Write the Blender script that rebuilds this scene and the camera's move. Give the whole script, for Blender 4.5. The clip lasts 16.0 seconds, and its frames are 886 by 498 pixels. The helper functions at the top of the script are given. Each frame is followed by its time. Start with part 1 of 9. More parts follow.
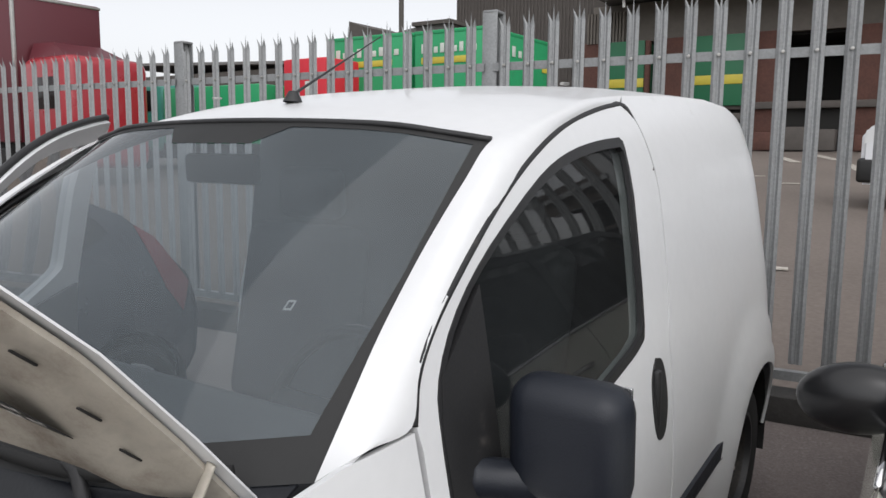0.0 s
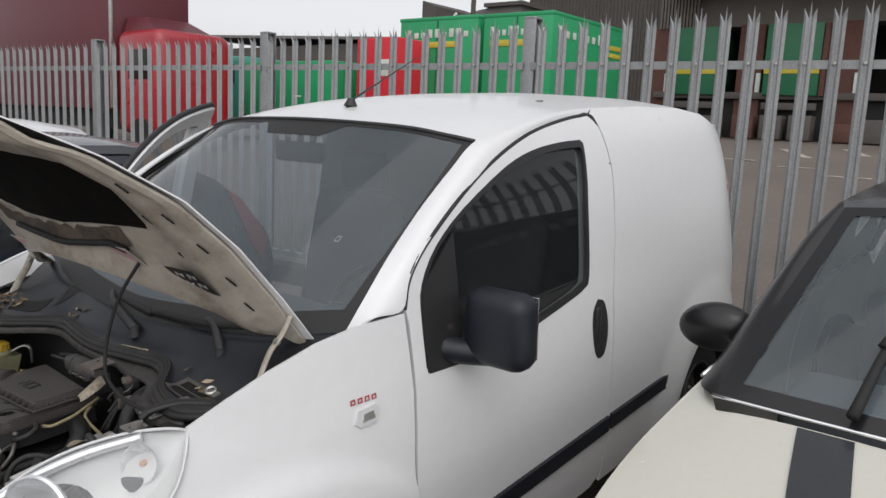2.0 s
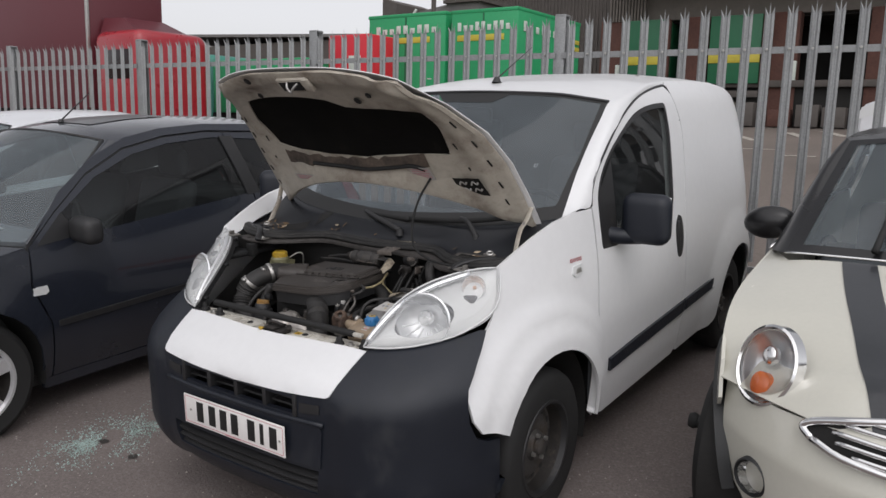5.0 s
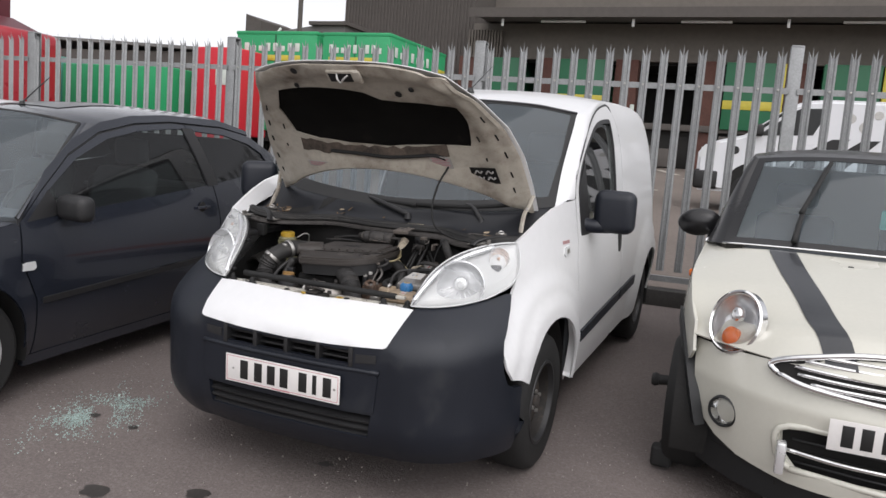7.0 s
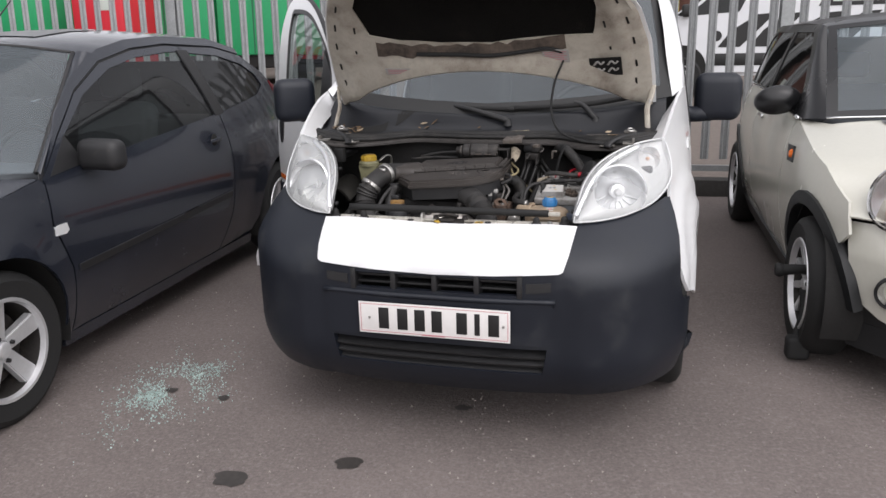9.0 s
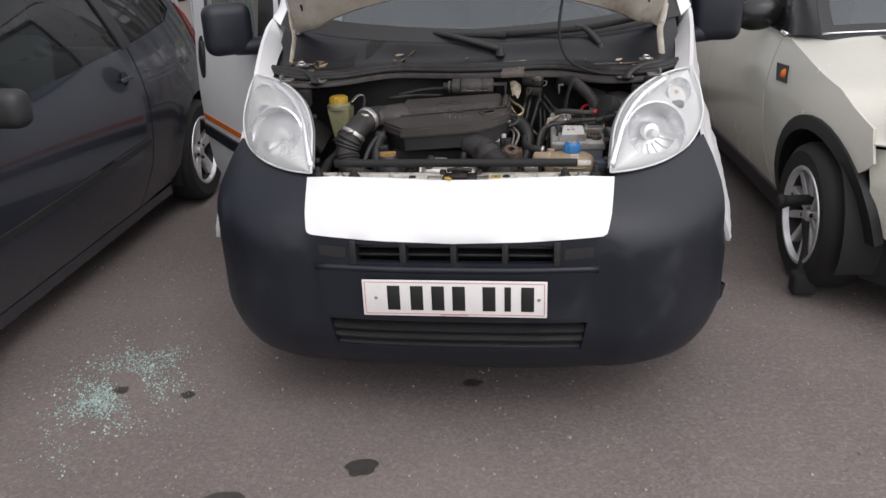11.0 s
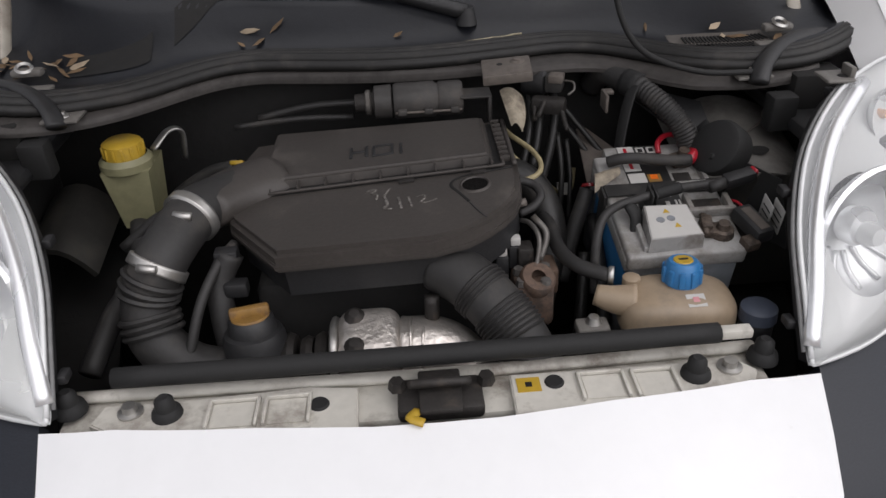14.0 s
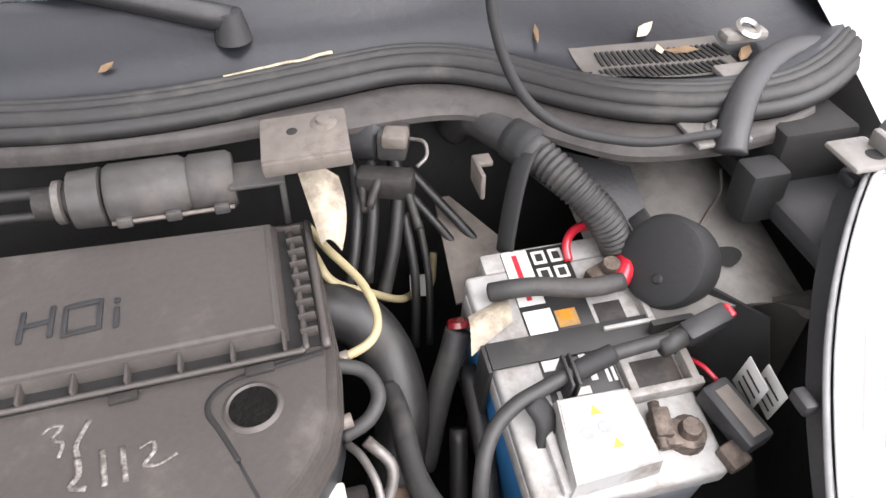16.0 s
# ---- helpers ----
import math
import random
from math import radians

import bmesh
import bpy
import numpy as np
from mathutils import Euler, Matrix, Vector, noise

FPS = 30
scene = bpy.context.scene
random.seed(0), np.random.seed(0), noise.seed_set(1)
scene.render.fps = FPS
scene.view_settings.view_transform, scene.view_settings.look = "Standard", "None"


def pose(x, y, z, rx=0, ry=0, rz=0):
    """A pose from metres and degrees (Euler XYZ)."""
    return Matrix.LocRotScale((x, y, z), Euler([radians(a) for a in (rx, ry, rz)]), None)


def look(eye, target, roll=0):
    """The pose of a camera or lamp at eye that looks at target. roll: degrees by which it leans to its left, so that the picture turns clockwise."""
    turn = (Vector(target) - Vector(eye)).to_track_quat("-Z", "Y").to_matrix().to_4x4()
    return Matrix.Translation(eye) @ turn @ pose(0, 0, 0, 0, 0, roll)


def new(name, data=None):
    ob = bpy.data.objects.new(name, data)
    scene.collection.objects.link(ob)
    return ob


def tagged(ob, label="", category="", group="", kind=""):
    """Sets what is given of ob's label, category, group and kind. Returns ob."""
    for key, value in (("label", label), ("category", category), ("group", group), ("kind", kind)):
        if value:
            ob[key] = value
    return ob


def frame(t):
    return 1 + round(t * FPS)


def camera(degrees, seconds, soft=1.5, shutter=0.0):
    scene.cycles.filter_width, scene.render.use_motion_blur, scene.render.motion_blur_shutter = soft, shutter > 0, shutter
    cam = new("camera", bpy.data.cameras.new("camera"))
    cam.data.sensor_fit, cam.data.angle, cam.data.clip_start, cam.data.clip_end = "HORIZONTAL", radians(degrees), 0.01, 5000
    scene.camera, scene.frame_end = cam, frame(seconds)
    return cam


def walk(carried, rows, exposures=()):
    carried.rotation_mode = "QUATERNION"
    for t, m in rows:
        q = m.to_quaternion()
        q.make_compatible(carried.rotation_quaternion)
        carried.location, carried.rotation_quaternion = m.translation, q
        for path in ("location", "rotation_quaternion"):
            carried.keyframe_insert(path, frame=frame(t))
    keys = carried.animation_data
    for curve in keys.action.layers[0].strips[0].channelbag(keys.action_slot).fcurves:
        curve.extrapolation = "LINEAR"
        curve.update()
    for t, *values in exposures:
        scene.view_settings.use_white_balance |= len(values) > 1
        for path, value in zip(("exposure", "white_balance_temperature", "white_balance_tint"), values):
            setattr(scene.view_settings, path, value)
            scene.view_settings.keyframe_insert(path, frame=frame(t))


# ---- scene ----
cam = camera(60.2, 16.0)
PATH = [
    (0, (1.418, 0.263, 1.587), (0.318, 1.913, 1.328), 0.6),
    (0.5, (1.591, 0.108, 1.582), (0.503, 1.743, 1.203), 0.8),
    (1, (1.791, -0.014, 1.629), (0.614, 1.56, 1.257), -0.8),
    (1.5, (1.961, -0.097, 1.646), (0.718, 1.43, 1.295), 0.7),
    (2, (2.032, -0.28, 1.65), (0.802, 1.263, 1.33), 2.7),
    (2.5, (2.042, -0.522, 1.623), (0.825, 1.019, 1.244), 1.4),
    (3, (2.094, -0.755, 1.603), (0.855, 0.782, 1.285), 2.1),
    (3.5, (2.159, -0.992, 1.578), (0.877, 0.505, 1.241), 1.8),
    (4, (2.107, -1.226, 1.541), (0.886, 0.324, 1.214), 1.6),
    (4.2, (2.074, -1.316, 1.525), (0.853, 0.227, 1.171), 0.4),
    (6.3, (1.965, -2.233, 1.392), (1.018, -0.491, 1.124), 4.9),
    (6.5, (1.889, -2.309, 1.355), (0.917, -0.583, 1.079), 5.5),
    (7, (1.634, -2.39, 1.327), (0.861, -0.56, 1.09), 4.5),
    (7.5, (1.4, -2.471, 1.306), (0.6, -0.653, 1.075), 2.2),
    (8, (1.122, -2.581, 1.276), (0.492, -0.708, 0.968), -1.2),
    (8.5, (0.916, -2.505, 1.264), (0.347, -0.61, 0.973), -0.4),
    (9, (0.673, -2.323, 1.257), (0.158, -0.444, 0.802), -0.7),
    (9.5, (0.432, -2.205, 1.248), (0.126, -0.313, 0.678), -3.8),
    (9.7, (0.362, -2.172, 1.26), (0.077, -0.286, 0.657), -3.4),
    (11.8, (0.189, -1.666, 1.297), (-0.037, 0.205, 0.626), -1.7),
    (12, (0.174, -1.548, 1.296), (-0.062, 0.326, 0.639), -1.9),
    (12.5, (0.087, -1.255, 1.317), (-0.106, 0.621, 0.651), -3.4),
    (13, (0.043, -1.003, 1.322), (-0.097, 0.848, 0.579), -2.2),
    (13.5, (0.043, -0.765, 1.327), (-0.098, 1.038, 0.473), -1.4),
    (14, (-0.012, -0.499, 1.329), (0.06, 1.247, 0.356), -2.9),
    (14.5, (-0.029, -0.313, 1.333), (0.207, 1.348, 0.244), -5.0),
    (15, (0.072, -0.101, 1.322), (0.421, 1.428, 0.08), -4.4),
    (15.5, (0.134, 0.031, 1.327), (0.573, 1.526, 0.073), -3.0),
    (16, (0.126, 0.074, 1.331), (0.498, 1.591, 0.082), -0.6),
]
walk(cam, [(t, look(eye, target, roll)) for t, eye, target, roll in PATH], exposures=[(0.0, 0.24, 6450, 11), (0.5, 0.08, 6500, 11), (3.0, 0.02, 6500, 12), (4.2, -0.05, 6500, 13), (6.5, 0.25, 6500, 13), (8.5, 0.58, 6500, 13), (9.5, 0.45, 6500, 15), (12.0, 0.38, 6500, 13), (13.0, 0.05, 6500, 13), (13.5, -0.05, 6500, 13), (14.0, 0.10, 6500, 14), (14.5, 0.97, 6500, 15), (15.0, 1.55, 6500, 15), (15.5, 2.0, 6500, 15), (16.0, 2.3, 6500, 15)])

# ---- light: a bright overcast sky ----
world = bpy.data.worlds.new("world")
scene.world = world
world.use_nodes = True
wn, wl = world.node_tree.nodes, world.node_tree.links
sky = wn.new("ShaderNodeTexSky")
sky.sky_type, sky.sun_disc = "NISHITA", False
sky.sun_elevation, sky.sun_rotation = radians(52), radians(140)
sky.dust_density, sky.air_density, sky.ozone_density = 2.0, 1.0, 2.0
pale = wn.new("ShaderNodeHueSaturation")
pale.inputs["Saturation"].default_value = 0.12
wl.new(sky.outputs[0], pale.inputs["Color"])
wl.new(pale.outputs[0], wn["Background"].inputs["Color"])
wn["Background"].inputs["Strength"].default_value = 0.15
sun_data = bpy.data.lights.new("sun", "SUN")
sun_data.energy, sun_data.angle, sun_data.color = 1.3, radians(110), (1.0, 0.985, 0.97)
sun = new("sun", sun_data)
sun.matrix_world = look((9, -11, 24), (0, 0, 0))
scene.view_settings.exposure = 0.0

# ---- materials ----
def mat(name, base, rough=0.5, metal=0.0, var=0.15, scale=3.0, fine=60.0, bump=0.0, coat=0.0, dirt=None, dirt_at=0.6, dirt_scale=2.0, rnd=0.0, spec=0.5, rvar=0.1):
    """A surface with broad and fine variation, an optional film of dirt in patches, and fine relief."""
    m = bpy.data.materials.new(name)
    m.use_nodes = True
    n, l = m.node_tree.nodes, m.node_tree.links
    b = n["Principled BSDF"]
    b.inputs["Metallic"].default_value = metal
    b.inputs["Coat Weight"].default_value = coat
    b.inputs["Coat Roughness"].default_value = 0.06
    b.inputs["Specular IOR Level"].default_value = spec
    co = n.new("ShaderNodeTexCoord")

    def tex(s, detail, rough_):
        t = n.new("ShaderNodeTexNoise")
        t.inputs["Scale"].default_value, t.inputs["Detail"].default_value, t.inputs["Roughness"].default_value = s, detail, rough_
        l.new(co.outputs["Object"], t.inputs["Vector"])
        return t

    big, small = tex(scale, 4, 0.6), tex(fine, 3, 0.6)
    both = n.new("ShaderNodeMath")
    both.operation = "ADD"
    l.new(big.outputs["Fac"], both.inputs[0])
    l.new(small.outputs["Fac"], both.inputs[1])
    last = both.outputs[0]
    if rnd:
        info = n.new("ShaderNodeObjectInfo")
        k = n.new("ShaderNodeMath")
        k.operation = "MULTIPLY_ADD"
        k.inputs[1].default_value, k.inputs[2].default_value = rnd * 2, -rnd
        l.new(info.outputs["Random"], k.inputs[0])
        s = n.new("ShaderNodeMath")
        s.operation = "ADD"
        l.new(last, s.inputs[0])
        l.new(k.outputs[0], s.inputs[1])
        last = s.outputs[0]
    ramp = n.new("ShaderNodeMapRange")
    ramp.inputs["From Min"].default_value, ramp.inputs["From Max"].default_value = 0.6, 1.4
    ramp.inputs["To Min"].default_value, ramp.inputs["To Max"].default_value = 1 - var, 1 + var
    l.new(last, ramp.inputs["Value"])
    mul = n.new("ShaderNodeVectorMath")
    mul.operation = "SCALE"
    mul.inputs[0].default_value = base
    l.new(ramp.outputs[0], mul.inputs["Scale"])
    colour = mul.outputs[0]
    rough_map = n.new("ShaderNodeMapRange")
    rough_map.inputs["To Min"].default_value, rough_map.inputs["To Max"].default_value = max(rough - rvar, 0.02), min(rough + rvar, 1)
    l.new(big.outputs["Fac"], rough_map.inputs["Value"])
    rough_out = rough_map.outputs[0]
    if dirt:
        d = tex(dirt_scale, 8, 0.7)
        dm = n.new("ShaderNodeMapRange")
        dm.inputs["From Min"].default_value, dm.inputs["From Max"].default_value = dirt_at - 0.08, dirt_at + 0.12
        l.new(d.outputs["Fac"], dm.inputs["Value"])
        mix = n.new("ShaderNodeMix")
        mix.data_type = "RGBA"
        l.new(dm.outputs[0], mix.inputs["Factor"])
        l.new(colour, mix.inputs["A"])
        mix.inputs["B"].default_value = (*dirt, 1)
        colour = mix.outputs["Result"]
        rr = n.new("ShaderNodeMix")
        l.new(dm.outputs[0], rr.inputs["Factor"])
        l.new(rough_out, rr.inputs["A"])
        rr.inputs["B"].default_value = min(rough + 0.25, 1)
        rough_out = rr.outputs["Result"]
    l.new(colour, b.inputs["Base Color"])
    l.new(rough_out, b.inputs["Roughness"])
    if bump:
        bm_ = n.new("ShaderNodeBump")
        bm_.inputs["Strength"].default_value, bm_.inputs["Distance"].default_value = 1.0, bump
        l.new(small.outputs["Fac"], bm_.inputs["Height"])
        l.new(bm_.outputs[0], b.inputs["Normal"])
    return m


def glass(name, tint=(0.8, 0.85, 0.85), rough=0.02, clear=0.75, pale_film=0.0, ior=1.5, haze=(0.78, 0.80, 0.83)):
    """A thin pane: mostly see-through, with a glossy face and a pale film."""
    m = bpy.data.materials.new(name)
    m.use_nodes = True
    n, l = m.node_tree.nodes, m.node_tree.links
    n.remove(n["Principled BSDF"])
    t, g, mix, fr = n.new("ShaderNodeBsdfTransparent"), n.new("ShaderNodeBsdfGlossy"), n.new("ShaderNodeMixShader"), n.new("ShaderNodeFresnel")
    fr.inputs["IOR"].default_value = ior
    t.inputs["Color"].default_value = (*[c * clear for c in tint], 1)
    g.inputs["Roughness"].default_value = rough
    l.new(fr.outputs[0], mix.inputs[0])
    film, dm, tex, ramp = n.new("ShaderNodeBsdfDiffuse"), n.new("ShaderNodeMixShader"), n.new("ShaderNodeTexNoise"), n.new("ShaderNodeMapRange")
    film.inputs["Color"].default_value = (*haze, 1)
    co = n.new("ShaderNodeTexCoord")
    l.new(co.outputs["Object"], tex.inputs["Vector"])
    tex.inputs["Scale"].default_value, tex.inputs["Detail"].default_value = 6.0, 6.0
    ramp.inputs["From Min"].default_value, ramp.inputs["From Max"].default_value = 0.3, 0.7
    ramp.inputs["To Min"].default_value, ramp.inputs["To Max"].default_value = pale_film * 0.88, pale_film * 1.12
    l.new(tex.outputs["Fac"], ramp.inputs["Value"])
    l.new(ramp.outputs[0], dm.inputs[0])
    l.new(t.outputs[0], dm.inputs[1])
    l.new(film.outputs[0], dm.inputs[2])
    l.new(dm.outputs[0], mix.inputs[1])
    l.new(g.outputs[0], mix.inputs[2])
    l.new(mix.outputs[0], n["Material Output"].inputs["Surface"])
    return m


WHITE = mat("van_white_paint", (0.71, 0.715, 0.72), 0.32, var=0.03, scale=1.5, fine=25, coat=0.35, dirt=(0.42, 0.39, 0.35), dirt_at=0.74, dirt_scale=5)
CREAM = mat("cream_paint", (0.56, 0.55, 0.485), 0.25, var=0.03, scale=1.5, coat=0.6)
NAVY = mat("dark_grey_blue_paint", (0.016, 0.0190, 0.0275), 0.24, var=0.15, scale=2, coat=0.65, dirt=(0.05, 0.05, 0.052), dirt_at=0.72, dirt_scale=6)
BLACKROOF = mat("black_roof_paint", (0.010, 0.010, 0.011), 0.3, coat=0.15, spec=0.4)
PALE_PAINT = mat("pale_car_paint", (0.66, 0.67, 0.69), 0.3, var=0.03, coat=0.5)
BUMPER = mat("grained_bumper_plastic", (0.0095, 0.0120, 0.0185), 0.44, var=0.2, scale=3, fine=300, bump=0.0004, dirt=(0.022, 0.024, 0.028), dirt_at=0.62, dirt_scale=6, spec=0.42)
PLASTIC = mat("black_plastic", (0.017, 0.017, 0.018), 0.5, var=0.25, scale=8, fine=200, bump=0.0003, dirt=(0.08, 0.072, 0.065), dirt_at=0.68, dirt_scale=9)
DUSTY = mat("dusty_engine_plastic", (0.046, 0.040, 0.036), 0.52, var=0.2, scale=7, fine=160, bump=0.0004, dirt=(0.10, 0.088, 0.078), dirt_at=0.64, dirt_scale=12)
GRIME = mat("grimy_metal", (0.030, 0.027, 0.025), 0.6, metal=0.4, var=0.4, scale=14, fine=120, bump=0.001, dirt=(0.10, 0.08, 0.065), dirt_at=0.62, dirt_scale=20)
RUBBER = mat("rubber", (0.010, 0.010, 0.010), 0.75, var=0.2, fine=150, bump=0.0004)
HOSE = mat("hose_rubber", (0.022, 0.021, 0.0205), 0.6, var=0.3, scale=10, fine=120, bump=0.0004, dirt=(0.062, 0.056, 0.050), dirt_at=0.60, dirt_scale=16)
CHROME = mat("chrome", (0.8, 0.8, 0.8), 0.08, metal=1.0, var=0.03)
WORN = mat("tarnished_steel", (0.16, 0.15, 0.14), 0.5, metal=0.6, var=0.35, scale=18, bump=0.0005, dirt=(0.07, 0.06, 0.052), dirt_at=0.58, dirt_scale=30)
STEEL = mat("dull_steel", (0.45, 0.44, 0.42), 0.4, metal=0.9, var=0.2, scale=12, bump=0.0004)
ALLOY = mat("alloy_wheel", (0.66, 0.66, 0.67), 0.33, metal=0.6, var=0.08)
ALU = mat("heat_shield_aluminium", (0.62, 0.58, 0.54), 0.38, metal=0.85, var=0.2, scale=14, fine=60, bump=0.003, dirt=(0.3, 0.22, 0.15), dirt_at=0.68, dirt_scale=14)
GALV = mat("galvanised_steel", (0.275, 0.283, 0.285), 0.5, metal=0.35, var=0.22, scale=6, fine=70, bump=0.0005, rnd=0.12, dirt=(0.20, 0.20, 0.19), dirt_at=0.7, dirt_scale=8)
UNDER = mat("hood_underside_paint", (0.43, 0.395, 0.335), 0.45, var=0.2, scale=5, fine=40, dirt=(0.14, 0.11, 0.085), dirt_at=0.56, dirt_scale=5)
PANELW = mat("slam_panel_paint", (0.52, 0.50, 0.45), 0.45, var=0.12, scale=8, dirt=(0.17, 0.14, 0.115), dirt_at=0.58, dirt_scale=10)
FELT = mat("sooty_insulation_felt", (0.006, 0.0055, 0.005), 0.95, var=0.5, scale=6, fine=180, bump=0.004, dirt=(0.022, 0.018, 0.015), dirt_at=0.70, dirt_scale=6, spec=0.1)
SEATCLOTH = mat("dark_seat_cloth", (0.06, 0.061, 0.067), 0.9, var=0.2, fine=200, bump=0.001)
CABIN = mat("cabin_plastic", (0.09, 0.093, 0.10), 0.7, var=0.15)
PLATEW = mat("plate_reflective_white", (0.75, 0.73, 0.71), 0.35, var=0.05, dirt=(0.4, 0.35, 0.32), dirt_at=0.74, dirt_scale=14)
INK = mat("black_ink", (0.012, 0.012, 0.012), 0.5)
PINK = mat("faded_pink_print", (0.55, 0.25, 0.27), 0.5)
AMBER = mat("amber_plastic", (0.75, 0.16, 0.02), 0.2, coat=0.5)
DARKRED = mat("dark_red_lens", (0.16, 0.01, 0.014), 0.2, coat=0.5)
RED = mat("red_plastic", (0.36, 0.012, 0.024), 0.3, coat=0.4)
YELLOW = mat("yellow_plastic", (0.45, 0.29, 0.03), 0.45, dirt=(0.3, 0.2, 0.05), dirt_at=0.65, dirt_scale=20)
BLUE = mat("blue_plastic", (0.03, 0.165, 0.38), 0.4, dirt=(0.15, 0.22, 0.3), dirt_at=0.7, dirt_scale=30)
TANK = mat("yellowed_tank_plastic", (0.285, 0.218, 0.150), 0.42, var=0.18, scale=9, dirt=(0.20, 0.165, 0.125), dirt_at=0.62, dirt_scale=14)
RESERVOIR = mat("milky_reservoir_plastic", (0.20, 0.19, 0.11), 0.4, var=0.2, scale=12)
BATTW = mat("battery_white_plastic", (0.30, 0.295, 0.285), 0.4, var=0.08, scale=9, dirt=(0.15, 0.135, 0.12), dirt_at=0.52, dirt_scale=16)
PAPER = mat("label_paper", (0.46, 0.45, 0.43), 0.5, var=0.06, dirt=(0.45, 0.4, 0.33), dirt_at=0.66, dirt_scale=25)
TAPE = mat("old_masking_tape", (0.29, 0.25, 0.19), 0.6, var=0.35, scale=30, dirt=(0.13, 0.105, 0.08), dirt_at=0.54, dirt_scale=40)
HL_REFLECTOR = mat("lamp_reflector", (0.85, 0.86, 0.87), 0.28, metal=0.7, var=0.05)
HL_BEZEL = mat("lamp_bezel_silver", (0.64, 0.65, 0.65), 0.38, metal=0.15, var=0.05)
# Shade put into the colour: near-black for bay depths, arches, holes and gaps.
DARKVOID = mat("dark_void_shade", (0.009, 0.0085, 0.008), 0.85, var=0.4, scale=10, bump=0.001)
LENS = glass("lamp_lens", (0.97, 0.97, 0.96), 0.04, 0.96, 0.16)
CLEAR = glass("clear_lamp_lens", (0.98, 0.98, 0.98), 0.03, 0.97, 0.03)
HAZE = glass("hazy_lamp_lens", (0.96, 0.96, 0.92), 0.12, 0.93, 0.30)
# The bluish film paints the sky's reflection into these panes, with some dust.
SCREEN = glass("windscreen_glass", (0.70, 0.78, 0.83), 0.02, 0.66, 0.09, 1.5, (0.66, 0.77, 0.84))
SKYSCREEN = glass("sky_film_windscreen_glass", (0.72, 0.83, 0.87), 0.02, 0.84, 0.09, 1.5, (0.66, 0.77, 0.84))
SIDEGLASS = glass("side_glass", (0.62, 0.70, 0.68), 0.02, 0.66, 0.01, 1.5)
DARKGLASS = glass("privacy_glass", (0.4, 0.42, 0.42), 0.02, 0.4, 0.01, 1.5)

# ---- mesh tools ----
def smoothed(zs, xs):
    """A table of widths by height, rounded off between its entries."""
    z = np.linspace(zs[0], zs[-1], 160)
    x = np.interp(z, zs, xs)
    for _ in range(3):
        x[3:-3] = np.convolve(x, np.ones(7) / 7, "valid")
    return z, x


SLOPE = 2.75


def ground_z(y):
    return -0.03 + 0.048 * y


def mesh_of(name, bm, material, smooth=True, sharp=40):
    me = bpy.data.meshes.new(name)
    if smooth:
        for f in bm.faces:
            f.smooth = True
        for e in bm.edges:
            if len(e.link_faces) == 2 and e.calc_face_angle(0) > radians(sharp):
                e.smooth = False
    bm.to_mesh(me)
    bm.free()
    me.materials.append(material)
    return me


def thicken(bm, t):
    """Gives a sheet a back and a rim."""
    bm.normal_update()
    front, rim = bm.faces[:], [e for e in bm.edges if len(e.link_faces) == 1]
    back = {v: bm.verts.new(v.co - v.normal * t) for v in bm.verts[:]}
    edges = [(e.link_loops[0].vert, e.link_loops[0].link_loop_next.vert) for e in rim]
    for f in front:
        bm.faces.new([back[v] for v in f.verts][::-1])
    for a, b in edges:
        bm.faces.new((b, a, back[a], back[b]))
    bm.normal_update()


def part(name, bm, material, parent, label="", smooth=True, solid=0.0, sharp=40, shadow=True):
    """Links a bmesh as one mesh object under a thing or a part, in that parent's own axes."""
    if solid:
        thicken(bm, solid)
    ob = new(name, mesh_of(name, bm, material, smooth, sharp))
    ob.parent = parent
    if label:
        ob["label"] = label
    ob.visible_shadow = shadow
    return ob


def thing(name, m, label, category, group="", kind=""):
    ob = new(name)
    ob.matrix_world = m
    ob.empty_display_size = 0.1
    return tagged(ob, label, category, group, kind)


def single(name, bm, material, m, label, category, group="", kind="", smooth=True, sharp=40):
    ob = new(name, mesh_of(name, bm, material, smooth, sharp))
    ob.matrix_world = m
    return tagged(ob, label, category, group, kind)


def put(bm, other, m=None):
    """Adds a copy of another bmesh, moved by m, and frees it."""
    me = bpy.data.meshes.new("tmp")
    if m is not None:
        other.transform(m)
    other.to_mesh(me)
    other.free()
    bm.from_mesh(me)
    bpy.data.meshes.remove(me)
    return bm


def box(x0, x1, y0, y1, z0, z1, bevel=0.0, seg=2):
    bm = bmesh.new()
    bmesh.ops.create_cube(bm, size=1)
    bm.transform(Matrix.Translation(((x0 + x1) / 2, (y0 + y1) / 2, (z0 + z1) / 2)) @ Matrix.Diagonal((x1 - x0, y1 - y0, z1 - z0, 1)))
    if bevel:
        bmesh.ops.bevel(bm, geom=bm.edges[:], offset=bevel, segments=seg, profile=0.5, affect="EDGES")
    return bm


